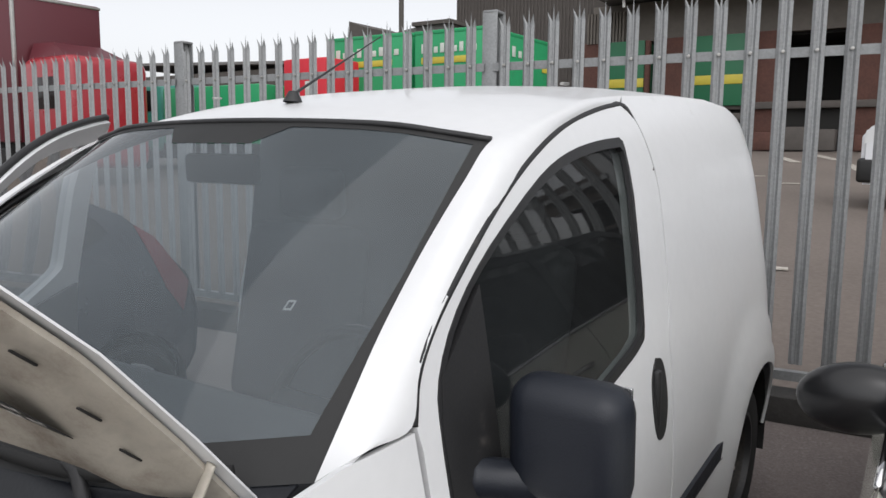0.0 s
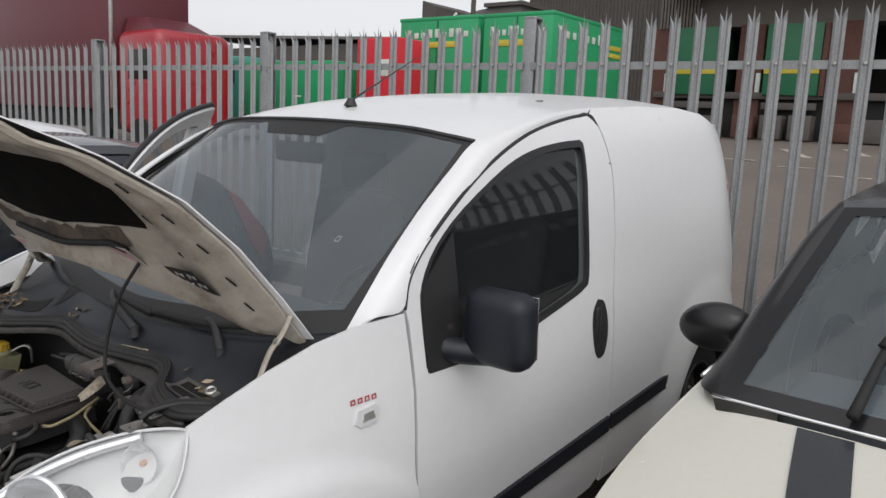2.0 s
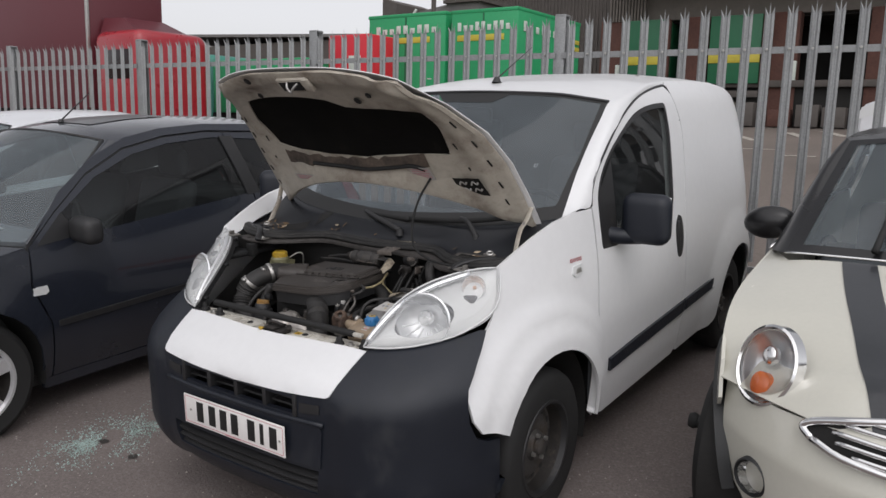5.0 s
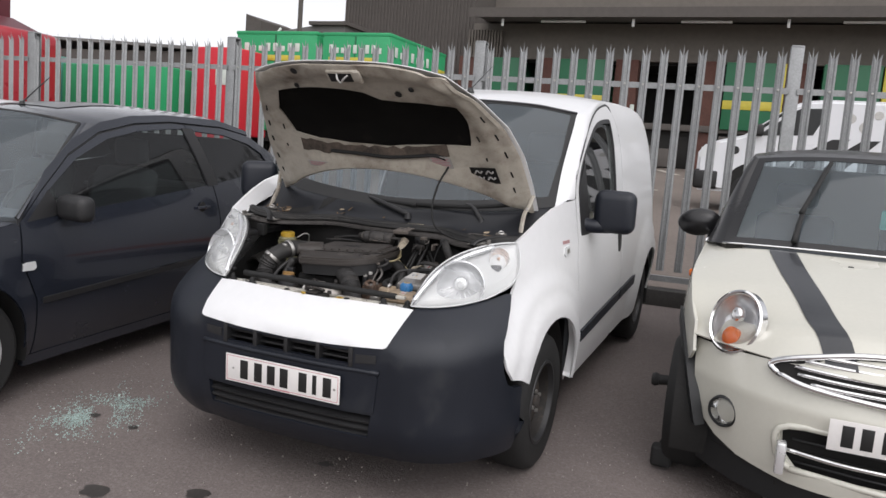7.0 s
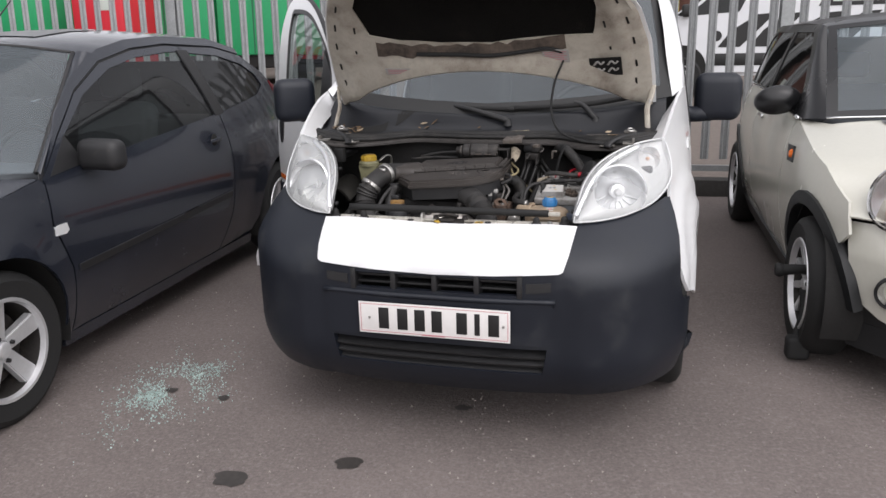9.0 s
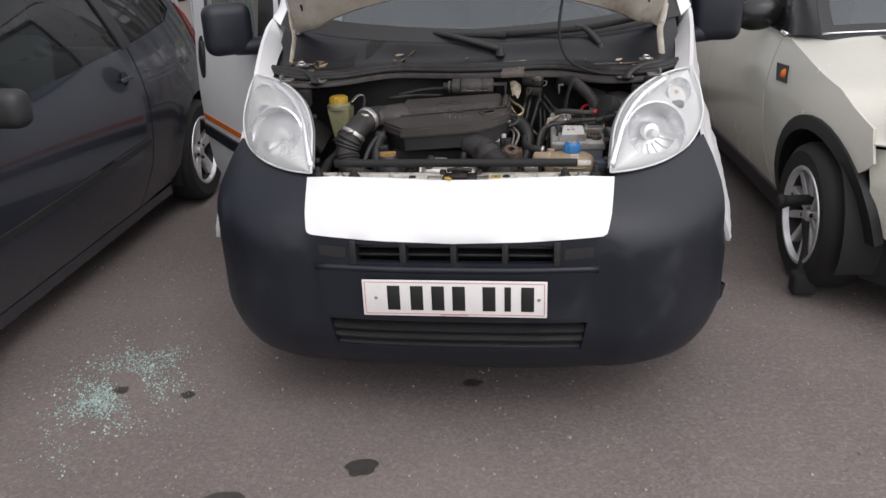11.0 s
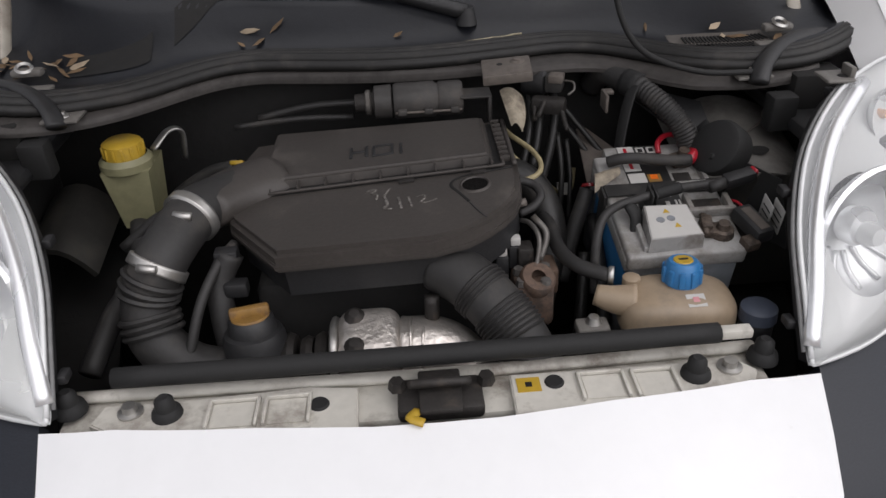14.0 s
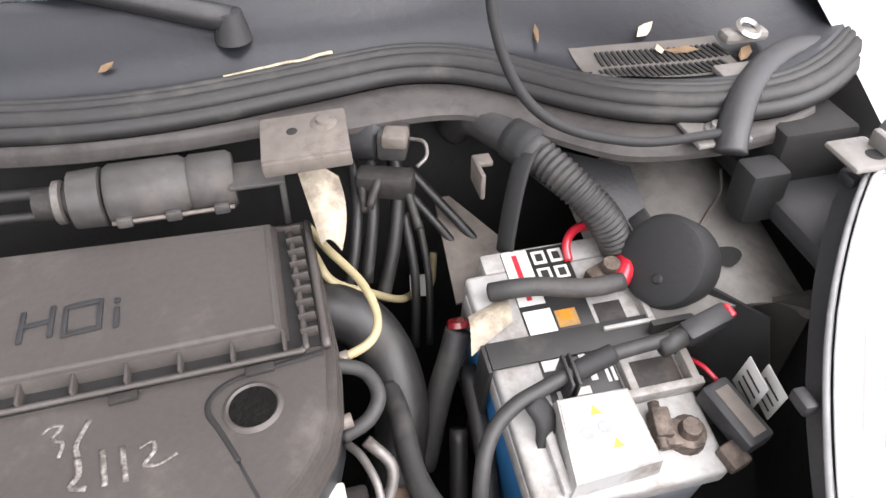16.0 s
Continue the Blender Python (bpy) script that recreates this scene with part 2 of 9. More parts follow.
def lathe(profile, n=32, axis="z", closed=False):
    """Turns a profile of (radius, height) round an axis."""
    bm = bmesh.new()
    rings = []
    for r, h in profile:
        rings.append([bm.verts.new((r * math.cos(2 * math.pi * k / n), r * math.sin(2 * math.pi * k / n), h)) for k in range(n)])
    pairs = list(zip(rings, rings[1:])) + ([(rings[-1], rings[0])] if closed else [])
    for a, b in pairs:
        for k in range(n):
            bm.faces.new((a[k], a[(k + 1) % n], b[(k + 1) % n], b[k]))
    bmesh.ops.remove_doubles(bm, verts=bm.verts[:], dist=1e-6)
    if axis == "x":
        bm.transform(pose(0, 0, 0, 0, 90, 0))
    elif axis == "y":
        bm.transform(pose(0, 0, 0, -90, 0, 0))
    bmesh.ops.recalc_face_normals(bm, faces=bm.faces[:])
    return bm


def smooth_path(points, n=8):
    """A Catmull-Rom curve through the points."""
    p = [Vector(q) for q in points]
    p = [2 * p[0] - p[1], *p, 2 * p[-1] - p[-2]]
    out = []
    for a, b, c, d in zip(p, p[1:], p[2:], p[3:]):
        for k in range(n):
            t = k / n
            out.append(0.5 * (2 * b + (c - a) * t + (2 * a - 5 * b + 4 * c - d) * t * t + (3 * b - a - 3 * c + d) * t**3))
    out.append(p[-2])
    return out


def tube(points, r, n=10, rings=8, ribs=0, rib=0.0, flat=1.0):
    """A hose along a smooth path; ribs: corrugations along its length; r may be a pair, from start to end."""
    path = smooth_path(points, rings if not ribs else max(rings, int(ribs * 4 / max(len(points) - 1, 1)) + 1))
    r0, r1 = r if isinstance(r, tuple) else (r, r)
    bm, rows, up = bmesh.new(), [], Vector((0.13, 0.31, 0.94))
    for k, q in enumerate(path):
        ahead = (path[min(k + 1, len(path) - 1)] - path[max(k - 1, 0)]).normalized()
        a = ahead.cross(up)
        if a.length < 0.05:
            a = ahead.cross(Vector((1, 0, 0)))
        a.normalize()
        b = a.cross(ahead)
        up = b
        f = k / (len(path) - 1)
        rad = r0 + (r1 - r0) * f + (rib * math.cos(2 * math.pi * ribs * f) if ribs else 0)
        rows.append([bm.verts.new(q + rad * (math.cos(t) * a + flat * math.sin(t) * b)) for t in (2 * math.pi * i / n for i in range(n))])
    for u, v in zip(rows, rows[1:]):
        for i in range(n):
            bm.faces.new((u[i], u[(i + 1) % n], v[(i + 1) % n], v[i]))
    bm.faces.new(rows[0][::-1])
    bm.faces.new(rows[-1])
    return bm


def grid(fn, nu, nv, u0=0.0, u1=1.0, v0=0.0, v1=1.0):
    bm = bmesh.new()
    rows = [[bm.verts.new(fn(u0 + (u1 - u0) * i / nu, v0 + (v1 - v0) * j / nv)) for j in range(nv + 1)] for i in range(nu + 1)]
    for a, b in zip(rows, rows[1:]):
        for j in range(nv):
            bm.faces.new((a[j], b[j], b[j + 1], a[j + 1]))
    return bm


def inside(p, poly):
    x, y = p
    odd = False
    for (x0, y0), (x1, y1) in zip(poly, poly[1:] + poly[:1]):
        if (y0 > y) != (y1 > y) and x < (x1 - x0) * (y - y0) / (y1 - y0) + x0:
            odd = not odd
    return odd


def rounded(poly, step):
    """A closed polygon with its sides cut into steps."""
    out = []
    for (x0, y0), (x1, y1) in zip(poly, poly[1:] + poly[:1]):
        n = max(1, int(math.hypot(x1 - x0, y1 - y0) / step))
        out += [(x0 + (x1 - x0) * k / n, y0 + (y1 - y0) * k / n) for k in range(n)]
    return out


def curve2(points, n=6):
    return [(p.x, p.y) for p in smooth_path([(x, y, 0) for x, y in points], n)]


def arc(cx, cy, r, a0, a1, n=14):
    return [(cx + r * math.cos(radians(a0 + (a1 - a0) * k / n)), cy + r * math.sin(radians(a0 + (a1 - a0) * k / n))) for k in range(n + 1)]


def patch(fn, poly, holes=(), step=0.05):
    """A curved sheet: the polygon, less its holes, in a chart (u, v), laid into space by fn."""
    from mathutils.geometry import delaunay_2d_cdt
    loops = [rounded(list(q), step) for q in (poly, *holes)]
    verts, edges = [], []
    for loop in loops:
        at = len(verts)
        verts += loop
        edges += [(at + k, at + (k + 1) % len(loop)) for k in range(len(loop))]
    us, vs = [p[0] for p in loops[0]], [p[1] for p in loops[0]]
    near = [q for loop in loops for q in loop]
    arr = np.array(near)
    for i in range(int((max(us) - min(us)) / step) + 1):
        for j in range(int((max(vs) - min(vs)) / step) + 1):
            p = (min(us) + (i + 0.5) * step, min(vs) + (j + 0.5) * step)
            if inside(p, loops[0]) and not any(inside(p, h) for h in loops[1:]) and np.hypot(*(arr - p).T).min() > step * 0.45:
                verts.append(p)
    res = delaunay_2d_cdt([Vector(v) for v in verts], edges, [], 0, 1e-6)
    bm = bmesh.new()
    made = [bm.verts.new(fn(v.x, v.y)) for v in res[0]]
    for f in res[2]:
        c = sum((res[0][k] for k in f), Vector((0, 0))) / len(f)
        if inside((c.x, c.y), loops[0]) and not any(inside((c.x, c.y), h) for h in loops[1:]):
            bm.faces.new([made[k] for k in f])
    bmesh.ops.delete(bm, geom=[v for v in bm.verts if not v.link_faces], context="VERTS")
    return bm


def facing(bm, way):
    """Turns the sheet so that its faces look towards way on the whole."""
    bm.normal_update()
    total = sum((f.normal * f.calc_area() for f in bm.faces), Vector())
    if total.dot(Vector(way)) < 0:
        bmesh.ops.reverse_faces(bm, faces=bm.faces[:])
    return bm


def strip(points, fn, width, proud):
    """A narrow band along a chart line, laid proud of the surface fn(u, v, proud)."""
    a, b = [], []
    for k, (u, v) in enumerate(points):
        u0, v0 = points[max(k - 1, 0)]
        u1, v1 = points[min(k + 1, len(points) - 1)]
        d = math.hypot(u1 - u0, v1 - v0) or 1
        nu, nv = -(v1 - v0) / d * width / 2, (u1 - u0) / d * width / 2
        a.append(fn(u + nu, v + nv))
        b.append(fn(u - nu, v - nv))
    bm = bmesh.new()
    va, vb = [bm.verts.new(p) for p in a], [bm.verts.new(p) for p in b]
    for k in range(len(va) - 1):
        bm.faces.new((va[k], va[k + 1], vb[k + 1], vb[k]))
    return bm


def words(text, size, depth=0.0006, extrude=True, bold=0.0):
    """Lettering in the built-in font, as a mesh centred on its middle, facing +z."""
    cu = bpy.data.curves.new("lettering", "FONT")
    cu.body, cu.size, cu.align_x, cu.align_y, cu.extrude, cu.resolution_u, cu.offset = text, size, "CENTER", "CENTER", depth, 3, bold
    ob = bpy.data.objects.new("lettering", cu)
    me = bpy.data.meshes.new_from_object(ob)
    bm = bmesh.new()
    bm.from_mesh(me)
    bpy.data.meshes.remove(me)
    bpy.data.objects.remove(ob)
    bpy.data.curves.remove(cu)
    return bm

# ---- ground ----
ASPHALT = mat("worn_asphalt", (0.158, 0.134, 0.126), 0.85, var=0.36, scale=0.9, fine=90, bump=0.005, dirt=(0.24, 0.215, 0.205), dirt_at=0.60, dirt_scale=55, spec=0.3)
YARD = mat("yard_concrete", (0.155, 0.130, 0.114), 0.85, var=0.25, scale=0.25, fine=20, bump=0.002, spec=0.3)
# Kerb colour near-black: it paints the shadowed gap below the bottom rail.
PLINTH = mat("kerb_shade_black", (0.028, 0.026, 0.024), 0.85, var=0.35, scale=4, fine=40, bump=0.003)
PAINTLINE = mat("worn_road_paint", (0.5, 0.47, 0.42), 0.7, var=0.25, scale=3, dirt=(0.22, 0.19, 0.16), dirt_at=0.5, dirt_scale=6)


def fence_y(x):
    return 4.41 + 0.075 * (x + 0.95)


def sloped(x, y):
    z = ground_z(min(y, 38)) if y > -12 else ground_z(-12)
    bumpy = 0.012 * noise.noise((x * 0.7, y * 0.7, 0)) if abs(x) < 6 and -5 < y < 4.2 else 0
    return (x, y, z + bumpy)


ground = new("ground", mesh_of("ground", grid(lambda u, v: sloped(-8 + 16 * u, -6 + 10.6 * v), 48, 36), ASPHALT))
tagged(ground, "grey-brown worn asphalt of a sloping car park", "ground", kind="structure")
outer = bmesh.new()
for x0, x1, y0, y1 in ((-8, 8, 4.6, 60), (-8, 8, -60, -6), (-400, -8, -60, 60), (8, 400, -60, 60), (-400, 400, 60, 900), (-400, 400, -400, -60)):
    ny = max(1, int((min(y1, 60) - y0) / 6)) if y1 < 100 else 1
    put(outer, grid(lambda u, v: sloped(x0 + (x1 - x0) * u, y0 + (y1 - y0) * v), 1, ny))
bmesh.ops.remove_doubles(outer, verts=outer.verts[:], dist=0.001)
yard = new("ground", mesh_of("ground", outer, YARD))
tagged(yard, "brown concrete yard sloping up behind the fence", "ground", kind="structure")

# Shattered windscreen crumbs beside the dark car, loose grit and oil spots.
CRUMB = mat("green_glass_crumbs", (0.34, 0.44, 0.41), 0.15, var=0.3, scale=60, spec=0.8)
GRIT = mat("pale_grit", (0.32, 0.29, 0.26), 0.9, var=0.4, scale=50)
rng = random.Random(4)


def scatter(n, place, size):
    bm = bmesh.new()
    for _ in range(n):
        x, y = place()
        s = size * rng.uniform(0.5, 1.4)
        m = pose(x, y, sloped(x, y)[2] + s * 0.3, rng.uniform(0, 360), rng.uniform(0, 360), rng.uniform(0, 360)) @ Matrix.Diagonal((s, s * rng.uniform(0.5, 1), s * rng.uniform(0.4, 0.9), 1))
        v = [bm.verts.new(m @ Vector(c)) for c in ((-.5, -.5, -.4), (.5, -.4, -.4), (0, .6, -.4), (0, 0, .6))]
        for f in ((0, 2, 1), (0, 1, 3), (1, 2, 3), (2, 0, 3)):
            bm.faces.new([v[k] for k in f])
    return bm


def crumb_place():
    while True:
        x, y = rng.gauss(-1.20, 0.10), rng.gauss(0.22, 0.17)
        if noise.noise((x * 6, y * 6, 3)) + 0.25 > rng.random() * 0.8:
            return x - 0.10 * (y - 0.2), y


single("broken_glass", scatter(1900, crumb_place, 0.007), CRUMB, Matrix(), "green crumbs of shattered car glass on the asphalt", "glass", kind="stuff", smooth=False)
single("grit", scatter(2600, lambda: (rng.uniform(-3, 3.5), rng.uniform(-2.5, 1.4)), 0.008), GRIT, Matrix(), "pale loose grit on the asphalt", "grit", kind="stuff", smooth=False)
OIL = mat("oil_stain", (0.045, 0.040, 0.037), 0.5, var=0.3, scale=30)
for x, y, r in ((-0.273, -0.128, 0.035), (-0.62, -0.30, 0.045), (0.02, 0.33, 0.022), (-0.95, 0.21, 0.02), (-1.19, 0.224, 0.02)):
    bm, ring = bmesh.new(), []
    for k in range(22):
        a = 2 * math.pi * k / 22
        q = r * (1 + 0.5 * noise.noise((math.cos(a) * 1.5 + x * 9, math.sin(a) * 1.5, y * 7)))
        px, py = x + q * math.cos(a) * 1.3, y + q * math.sin(a)
        ring.append(bm.verts.new((px, py, sloped(px, py)[2] + 0.004)))
    bm.faces.new(ring)
    single("oil_spot", bm, OIL, Matrix(), "dark oil spot on the asphalt", "stain", "oil spots", smooth=False)

# ---- palisade fence on a low kerb ----
kerb = single("kerb", box(-16, 14, -0.09, 0.12, -0.30, 0.0, 0.012), PLINTH, pose(0, fence_y(0), 0.325, 0, 0, math.degrees(math.atan(0.075))), "low concrete kerb under the fence, near-black for the shaded gap", "kerb", kind="structure")
KERB_TOP = 0.355


def pale_mesh():
    """A W-section pale with a three-pointed top."""
    bm = bmesh.new()
    w, d, t = 0.034, 0.013, 0.0025
    sect = [(-w, 0), (-w * 0.55, -d), (-w * 0.18, -0.2 * d), (0, -d * 0.35), (w * 0.18, -0.2 * d), (w * 0.55, -d), (w, 0)]
    h = 1.96
    front, back = [], []
    for x, y in sect:
        front.append([bm.verts.new((x, y, 0)), bm.verts.new((x, y, h - 0.10))])
        back.append([bm.verts.new((x, y + t, 0)), bm.verts.new((x, y + t, h - 0.10))])
    for k in range(6):
        bm.faces.new((front[k][0], front[k + 1][0], front[k + 1][1], front[k][1]))
        bm.faces.new((back[k + 1][0], back[k][0], back[k][1], back[k + 1][1]))
    for s in (front, back):
        s.append(None)
    tips = [((0, 1, 2), (-w * 1.02, -d * 1.3, h - 0.042)), ((2, 3, 4), (0, -d * 0.2, h)), ((4, 5, 6), (w * 1.02, -d * 1.3, h - 0.042))]
    for ks, tip in tips:
        v = bm.verts.new(tip)
        a = [front[k][1] for k in ks]
        b = [back[k][1] for k in ks]
        bm.faces.new((a[0], a[1], v))
        bm.faces.new((a[1], a[2], v))
        bm.faces.new((b[1], b[0], v))
        bm.faces.new((b[2], b[1], v))
    return mesh_of("pale", bm, GALV, smooth=False)


fence = thing("palisade_fence", pose(0, fence_y(0), 0, 0, 0, math.degrees(math.atan(0.075))), "galvanised steel palisade fence with three-pointed pales", "fence")
PALE = pale_mesh()
BAY, POST0 = 2.72, -1.03
def fence_rise(x):
    """The fence stands a little higher towards +x."""
    return float(np.interp(x, [-4.0, -1.0, 1.5], [0.020, 0.050, 0.080]))


posts = [POST0 + BAY * k for k in range(-5, 6)]


def child(name, mesh, parent, m=None, label=""):
    ob = new(name, mesh)
    ob.parent = parent
    if m is not None:
        ob.matrix_basis = m
    if label:
        ob["label"] = label
    return ob


post_me = mesh_of("post", put(put(put(box(-0.05, 0.05, 0.02, 0.028, -0.04, 2.02, 0.002), box(-0.05, 0.05, 0.116, 0.124, 0.0, 2.02, 0.002)), box(-0.004, 0.004, 0.03, 0.114, 0.0, 2.02)), box(-0.05, 0.05, 0.018, 0.13, 2.01, 2.03, 0.008)), GALV)
bolt_me = mesh_of("bolt", lathe([(0, 0.008), (0.009, 0.006), (0.010, 0)], 10, "y"), STEEL)
for p in posts:
    child("post", post_me, fence, pose(p, 0, KERB_TOP + fence_rise(p)))
    for z in (0.60, 2.09):
        rail_me = bpy.data.meshes.get("rail") or mesh_of("rail", put(box(0.03, BAY - 0.03, 0.006, 0.012, -0.025, 0.025, 0.001), box(0.03, BAY - 0.03, 0.012, 0.055, 0.019, 0.025, 0.001)), GALV, smooth=False)
        child("rail", rail_me, fence, pose(p, 0, z if z > 1 else 0.415))
    for k in range(17):
        x = p + 0.115 + k * (BAY - 0.23) / 16
        child("pale", PALE, fence, pose(x, -0.004, KERB_TOP + fence_rise(x) + 0.06 + 0.012 * noise.noise((x * 3, 0, 0)), 0, 0.25 * noise.noise((x * 5, 1, 0)), 0))
        if abs(x) < 5:
            child("bolt", bolt_me, fence, pose(x, -0.012, 2.095, 180))

# ---- the white panel van ----
van = thing("panel_van", pose(0, 0, -0.03, SLOPE), "white panel van with its bonnet propped open, parked nose out", "van")
ZP = [.15, .35, .5, .7, .85, 1.0, 1.1, 1.25, 1.4, 1.53, 1.6, 1.66]
XP = [.80, .835, .848, .853, .845, .828, .812, .788, .760, .718, .685, .63]
ZV, XV = smoothed(ZP, XP)


def van_w(y, z):
    """Half width of the van at a station and height."""
    w = float(np.interp(z, ZV, XV))
    if y < 1.4:
        w -= ((1.4 - y) / .78) ** 2 * float(np.interp(z, [.3, .6, .8, 1.0, 1.2], [.012, .03, .07, .105, .12]))
    if y > 3.4:
        w -= .13 * ((y - 3.4) / .44) ** 2
    # the pressed lip round each wheel
    for cy in (0.80, 3.25):
        d = math.hypot(y - cy, z - 0.308)
        if d < 0.47:
            k = min(1.0, (0.47 - d) / 0.045)
            w += 0.016 * k * k * (3 - 2 * k)
    return w


def van_side(s, inset=0.0):
    return lambda y, z: (s * (van_w(y, z) - inset), y, z)


FW, RW = (0.80, 0.305), (3.25, 0.31)
SEAM_UP = [(1.192, 1.157), (1.223, 1.235), (1.311, 1.319), (1.483, 1.424), (1.686, 1.513), (1.91, 1.577), (2.155, 1.613), (2.33, 1.627)]
ROOF_EDGE = [(1.655, 1.556), (1.85, 1.602), (2.1, 1.640), (2.4, 1.655), (2.8, 1.660), (3.2, 1.652), (3.42, 1.625), (3.58, 1.56)]
REAR_EDGE = [(3.58, 1.56), (3.68, 1.42), (3.73, 1.25), (3.755, 1.05), (3.765, 0.8), (3.765, 0.62)]
WINDOW = curve2([(2.182, 1.537), (2.039, 1.533), (1.869, 1.516), (1.703, 1.476), (1.469, 1.383), (1.333, 1.30), (1.263, 1.213), (1.250, 1.133), (1.249, 1.01)], 3) + [(1.26, 0.992), (1.373, 0.988), (1.768, 1.008)] + curve2([(2.0, 1.045), (2.07, 1.062), (2.11, 1.10), (2.150, 1.33), (2.195, 1.51), (2.19, 1.53)], 3)
front_arch = arc(*FW, 0.372, 152, 0, 16)
rear_arch = arc(*RW, 0.372, 180, 0, 16)
WING = [(0.612, 1.018), (0.70, 1.055), (0.80, 1.094), (0.92, 1.130), (1.045, 1.150), (1.185, 1.152), (1.188, 0.952), (1.176, 0.79), (1.17, 0.614), (1.172, 0.305)] + front_arch[::-1] + [(0.405, 0.512), (0.350, 0.525), (0.320, 0.572), (0.320, 0.64), (0.36, 0.715), (0.456, 0.797), (0.522, 0.853), (0.575, 0.928)]
DOOR = curve2(SEAM_UP, 6) + [(2.365, 1.60), (2.37, 1.45), (2.33, 1.2), (2.28, 1.0), (2.262, 0.8), (2.262, 0.30), (2.2, 0.262), (1.3, 0.262), (1.18, 0.30), (1.18, 0.614), (1.186, 0.79), (1.198, 0.952), (1.198, 1.12)]
QUARTER = [(2.34, 1.6275), (2.4, 1.655), (2.8, 1.660), (3.2, 1.652), (3.42, 1.625)] + REAR_EDGE + [(3.755, 0.40), (3.66, 0.31)] + rear_arch[::-1][0:17] + [(2.8, 0.262), (2.272, 0.262), (2.272, 0.8), (2.29, 1.0), (2.34, 1.2), (2.38, 1.45), (2.374, 1.60)]
GLASS_EDGE = [(0.742, 1.03, 1.128), (0.728, 1.12, 1.205), (0.712, 1.22, 1.288), (0.696, 1.36, 1.393), (0.676, 1.52, 1.492), (0.656, 1.655, 1.560)]
OUTER = [(1.185, 1.158), *SEAM_UP[1:]]


def pillar(s, u, v):
    """The white band from the glass edge and the roof line (v = 1) to the door seam (v = 0)."""
    a = line(OUTER3, u)
    b = line(INNER3, u)
    p = a.lerp(b, v)
    k = math.sin(math.pi * v) * (1 - u ** 5)
    return Vector((s * (p.x + 0.013 * k), p.y - 0.005 * k, p.z + 0.010 * k))


def line(points, u):
    k = min(u, 0.99999) * (len(points) - 1)
    return points[int(k)].lerp(points[int(k) + 1], k - int(k))


def roof_w(y, z):
    return van_w(y, z) - float(np.interp(y, [1.655, 1.95], [0.048, 0.0]))


SEAM = [(1.10, 1.154), *OUTER]
EDGE = []
for k, (y, z) in enumerate(SEAM):
    (y0, z0), (y1, z1) = SEAM[max(k - 1, 0)], SEAM[min(k + 1, len(SEAM) - 1)]
    d = math.hypot(y1 - y0, z1 - z0)
    EDGE.append((y - 0.005 * (z1 - z0) / d, z + 0.005 * (y1 - y0) / d))
OUTER3 = smooth_path([(van_w(y, z), y, z) for y, z in EDGE], 6)
INNER3 = smooth_path([*GLASS_EDGE, *[(roof_w(y, z), y, z) for y, z in ROOF_EDGE[1:4]]], 6)


def flare(c, r, width):
    """How far a wheel arch bulges at a station and height."""
    def f(y, z):
        d = math.hypot(y - c[0], z - c[1])
        k = min(max((0.205 - (d - r)) / 0.065, 0.0), 1.0)
        return width * k * k * (3 - 2 * k)
    return f


flare_f, flare_r = flare(FW, 0.372, 0.018), flare(RW, 0.372, 0.016)


def flared(s):
    return lambda y, z: (s * (van_w(y, z) + flare_f(y, z) + flare_r(y, z)), y, z)


# The driver's and the passenger's door: on the +x side it is shut, on the -x side it stands open.
for s in (1, -1):
    part("front_wing", facing(patch(flared(s), WING, step=0.028), (s, 0, 0)), WHITE, van, solid=0.012)
    part("rear_quarter", facing(patch(flared(s), QUARTER, step=0.045), (s, 0, 0)), WHITE, van, "white side panel, slightly grubby", solid=0.012)
    part("rubbing_strip", facing(patch(van_side(s, -0.012), [(2.275, 0.484), (2.275, 0.542), (2.80, 0.556), (2.84, 0.548), (2.84, 0.50)], step=0.06), (s, 0, 0)), BUMPER, van, solid=0.014)
    part("door_seal", tube([(s * (van_w(y, z) - 0.020), y, z) for y, z in SEAM_UP], 0.011, 8, 5), PLASTIC, van)
    part("windscreen_pillar", facing(grid(lambda u, v: pillar(s, u, v), 40, 8), (s, 0, 0.3)), WHITE, van, solid=0.006)
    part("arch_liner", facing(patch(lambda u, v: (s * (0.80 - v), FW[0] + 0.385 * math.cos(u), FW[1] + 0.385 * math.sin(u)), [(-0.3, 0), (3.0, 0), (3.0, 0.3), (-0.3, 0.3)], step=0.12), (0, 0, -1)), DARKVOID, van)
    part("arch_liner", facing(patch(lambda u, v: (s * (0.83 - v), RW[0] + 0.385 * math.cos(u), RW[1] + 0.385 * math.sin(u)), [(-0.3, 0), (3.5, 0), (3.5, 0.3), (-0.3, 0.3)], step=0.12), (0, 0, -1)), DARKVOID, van)


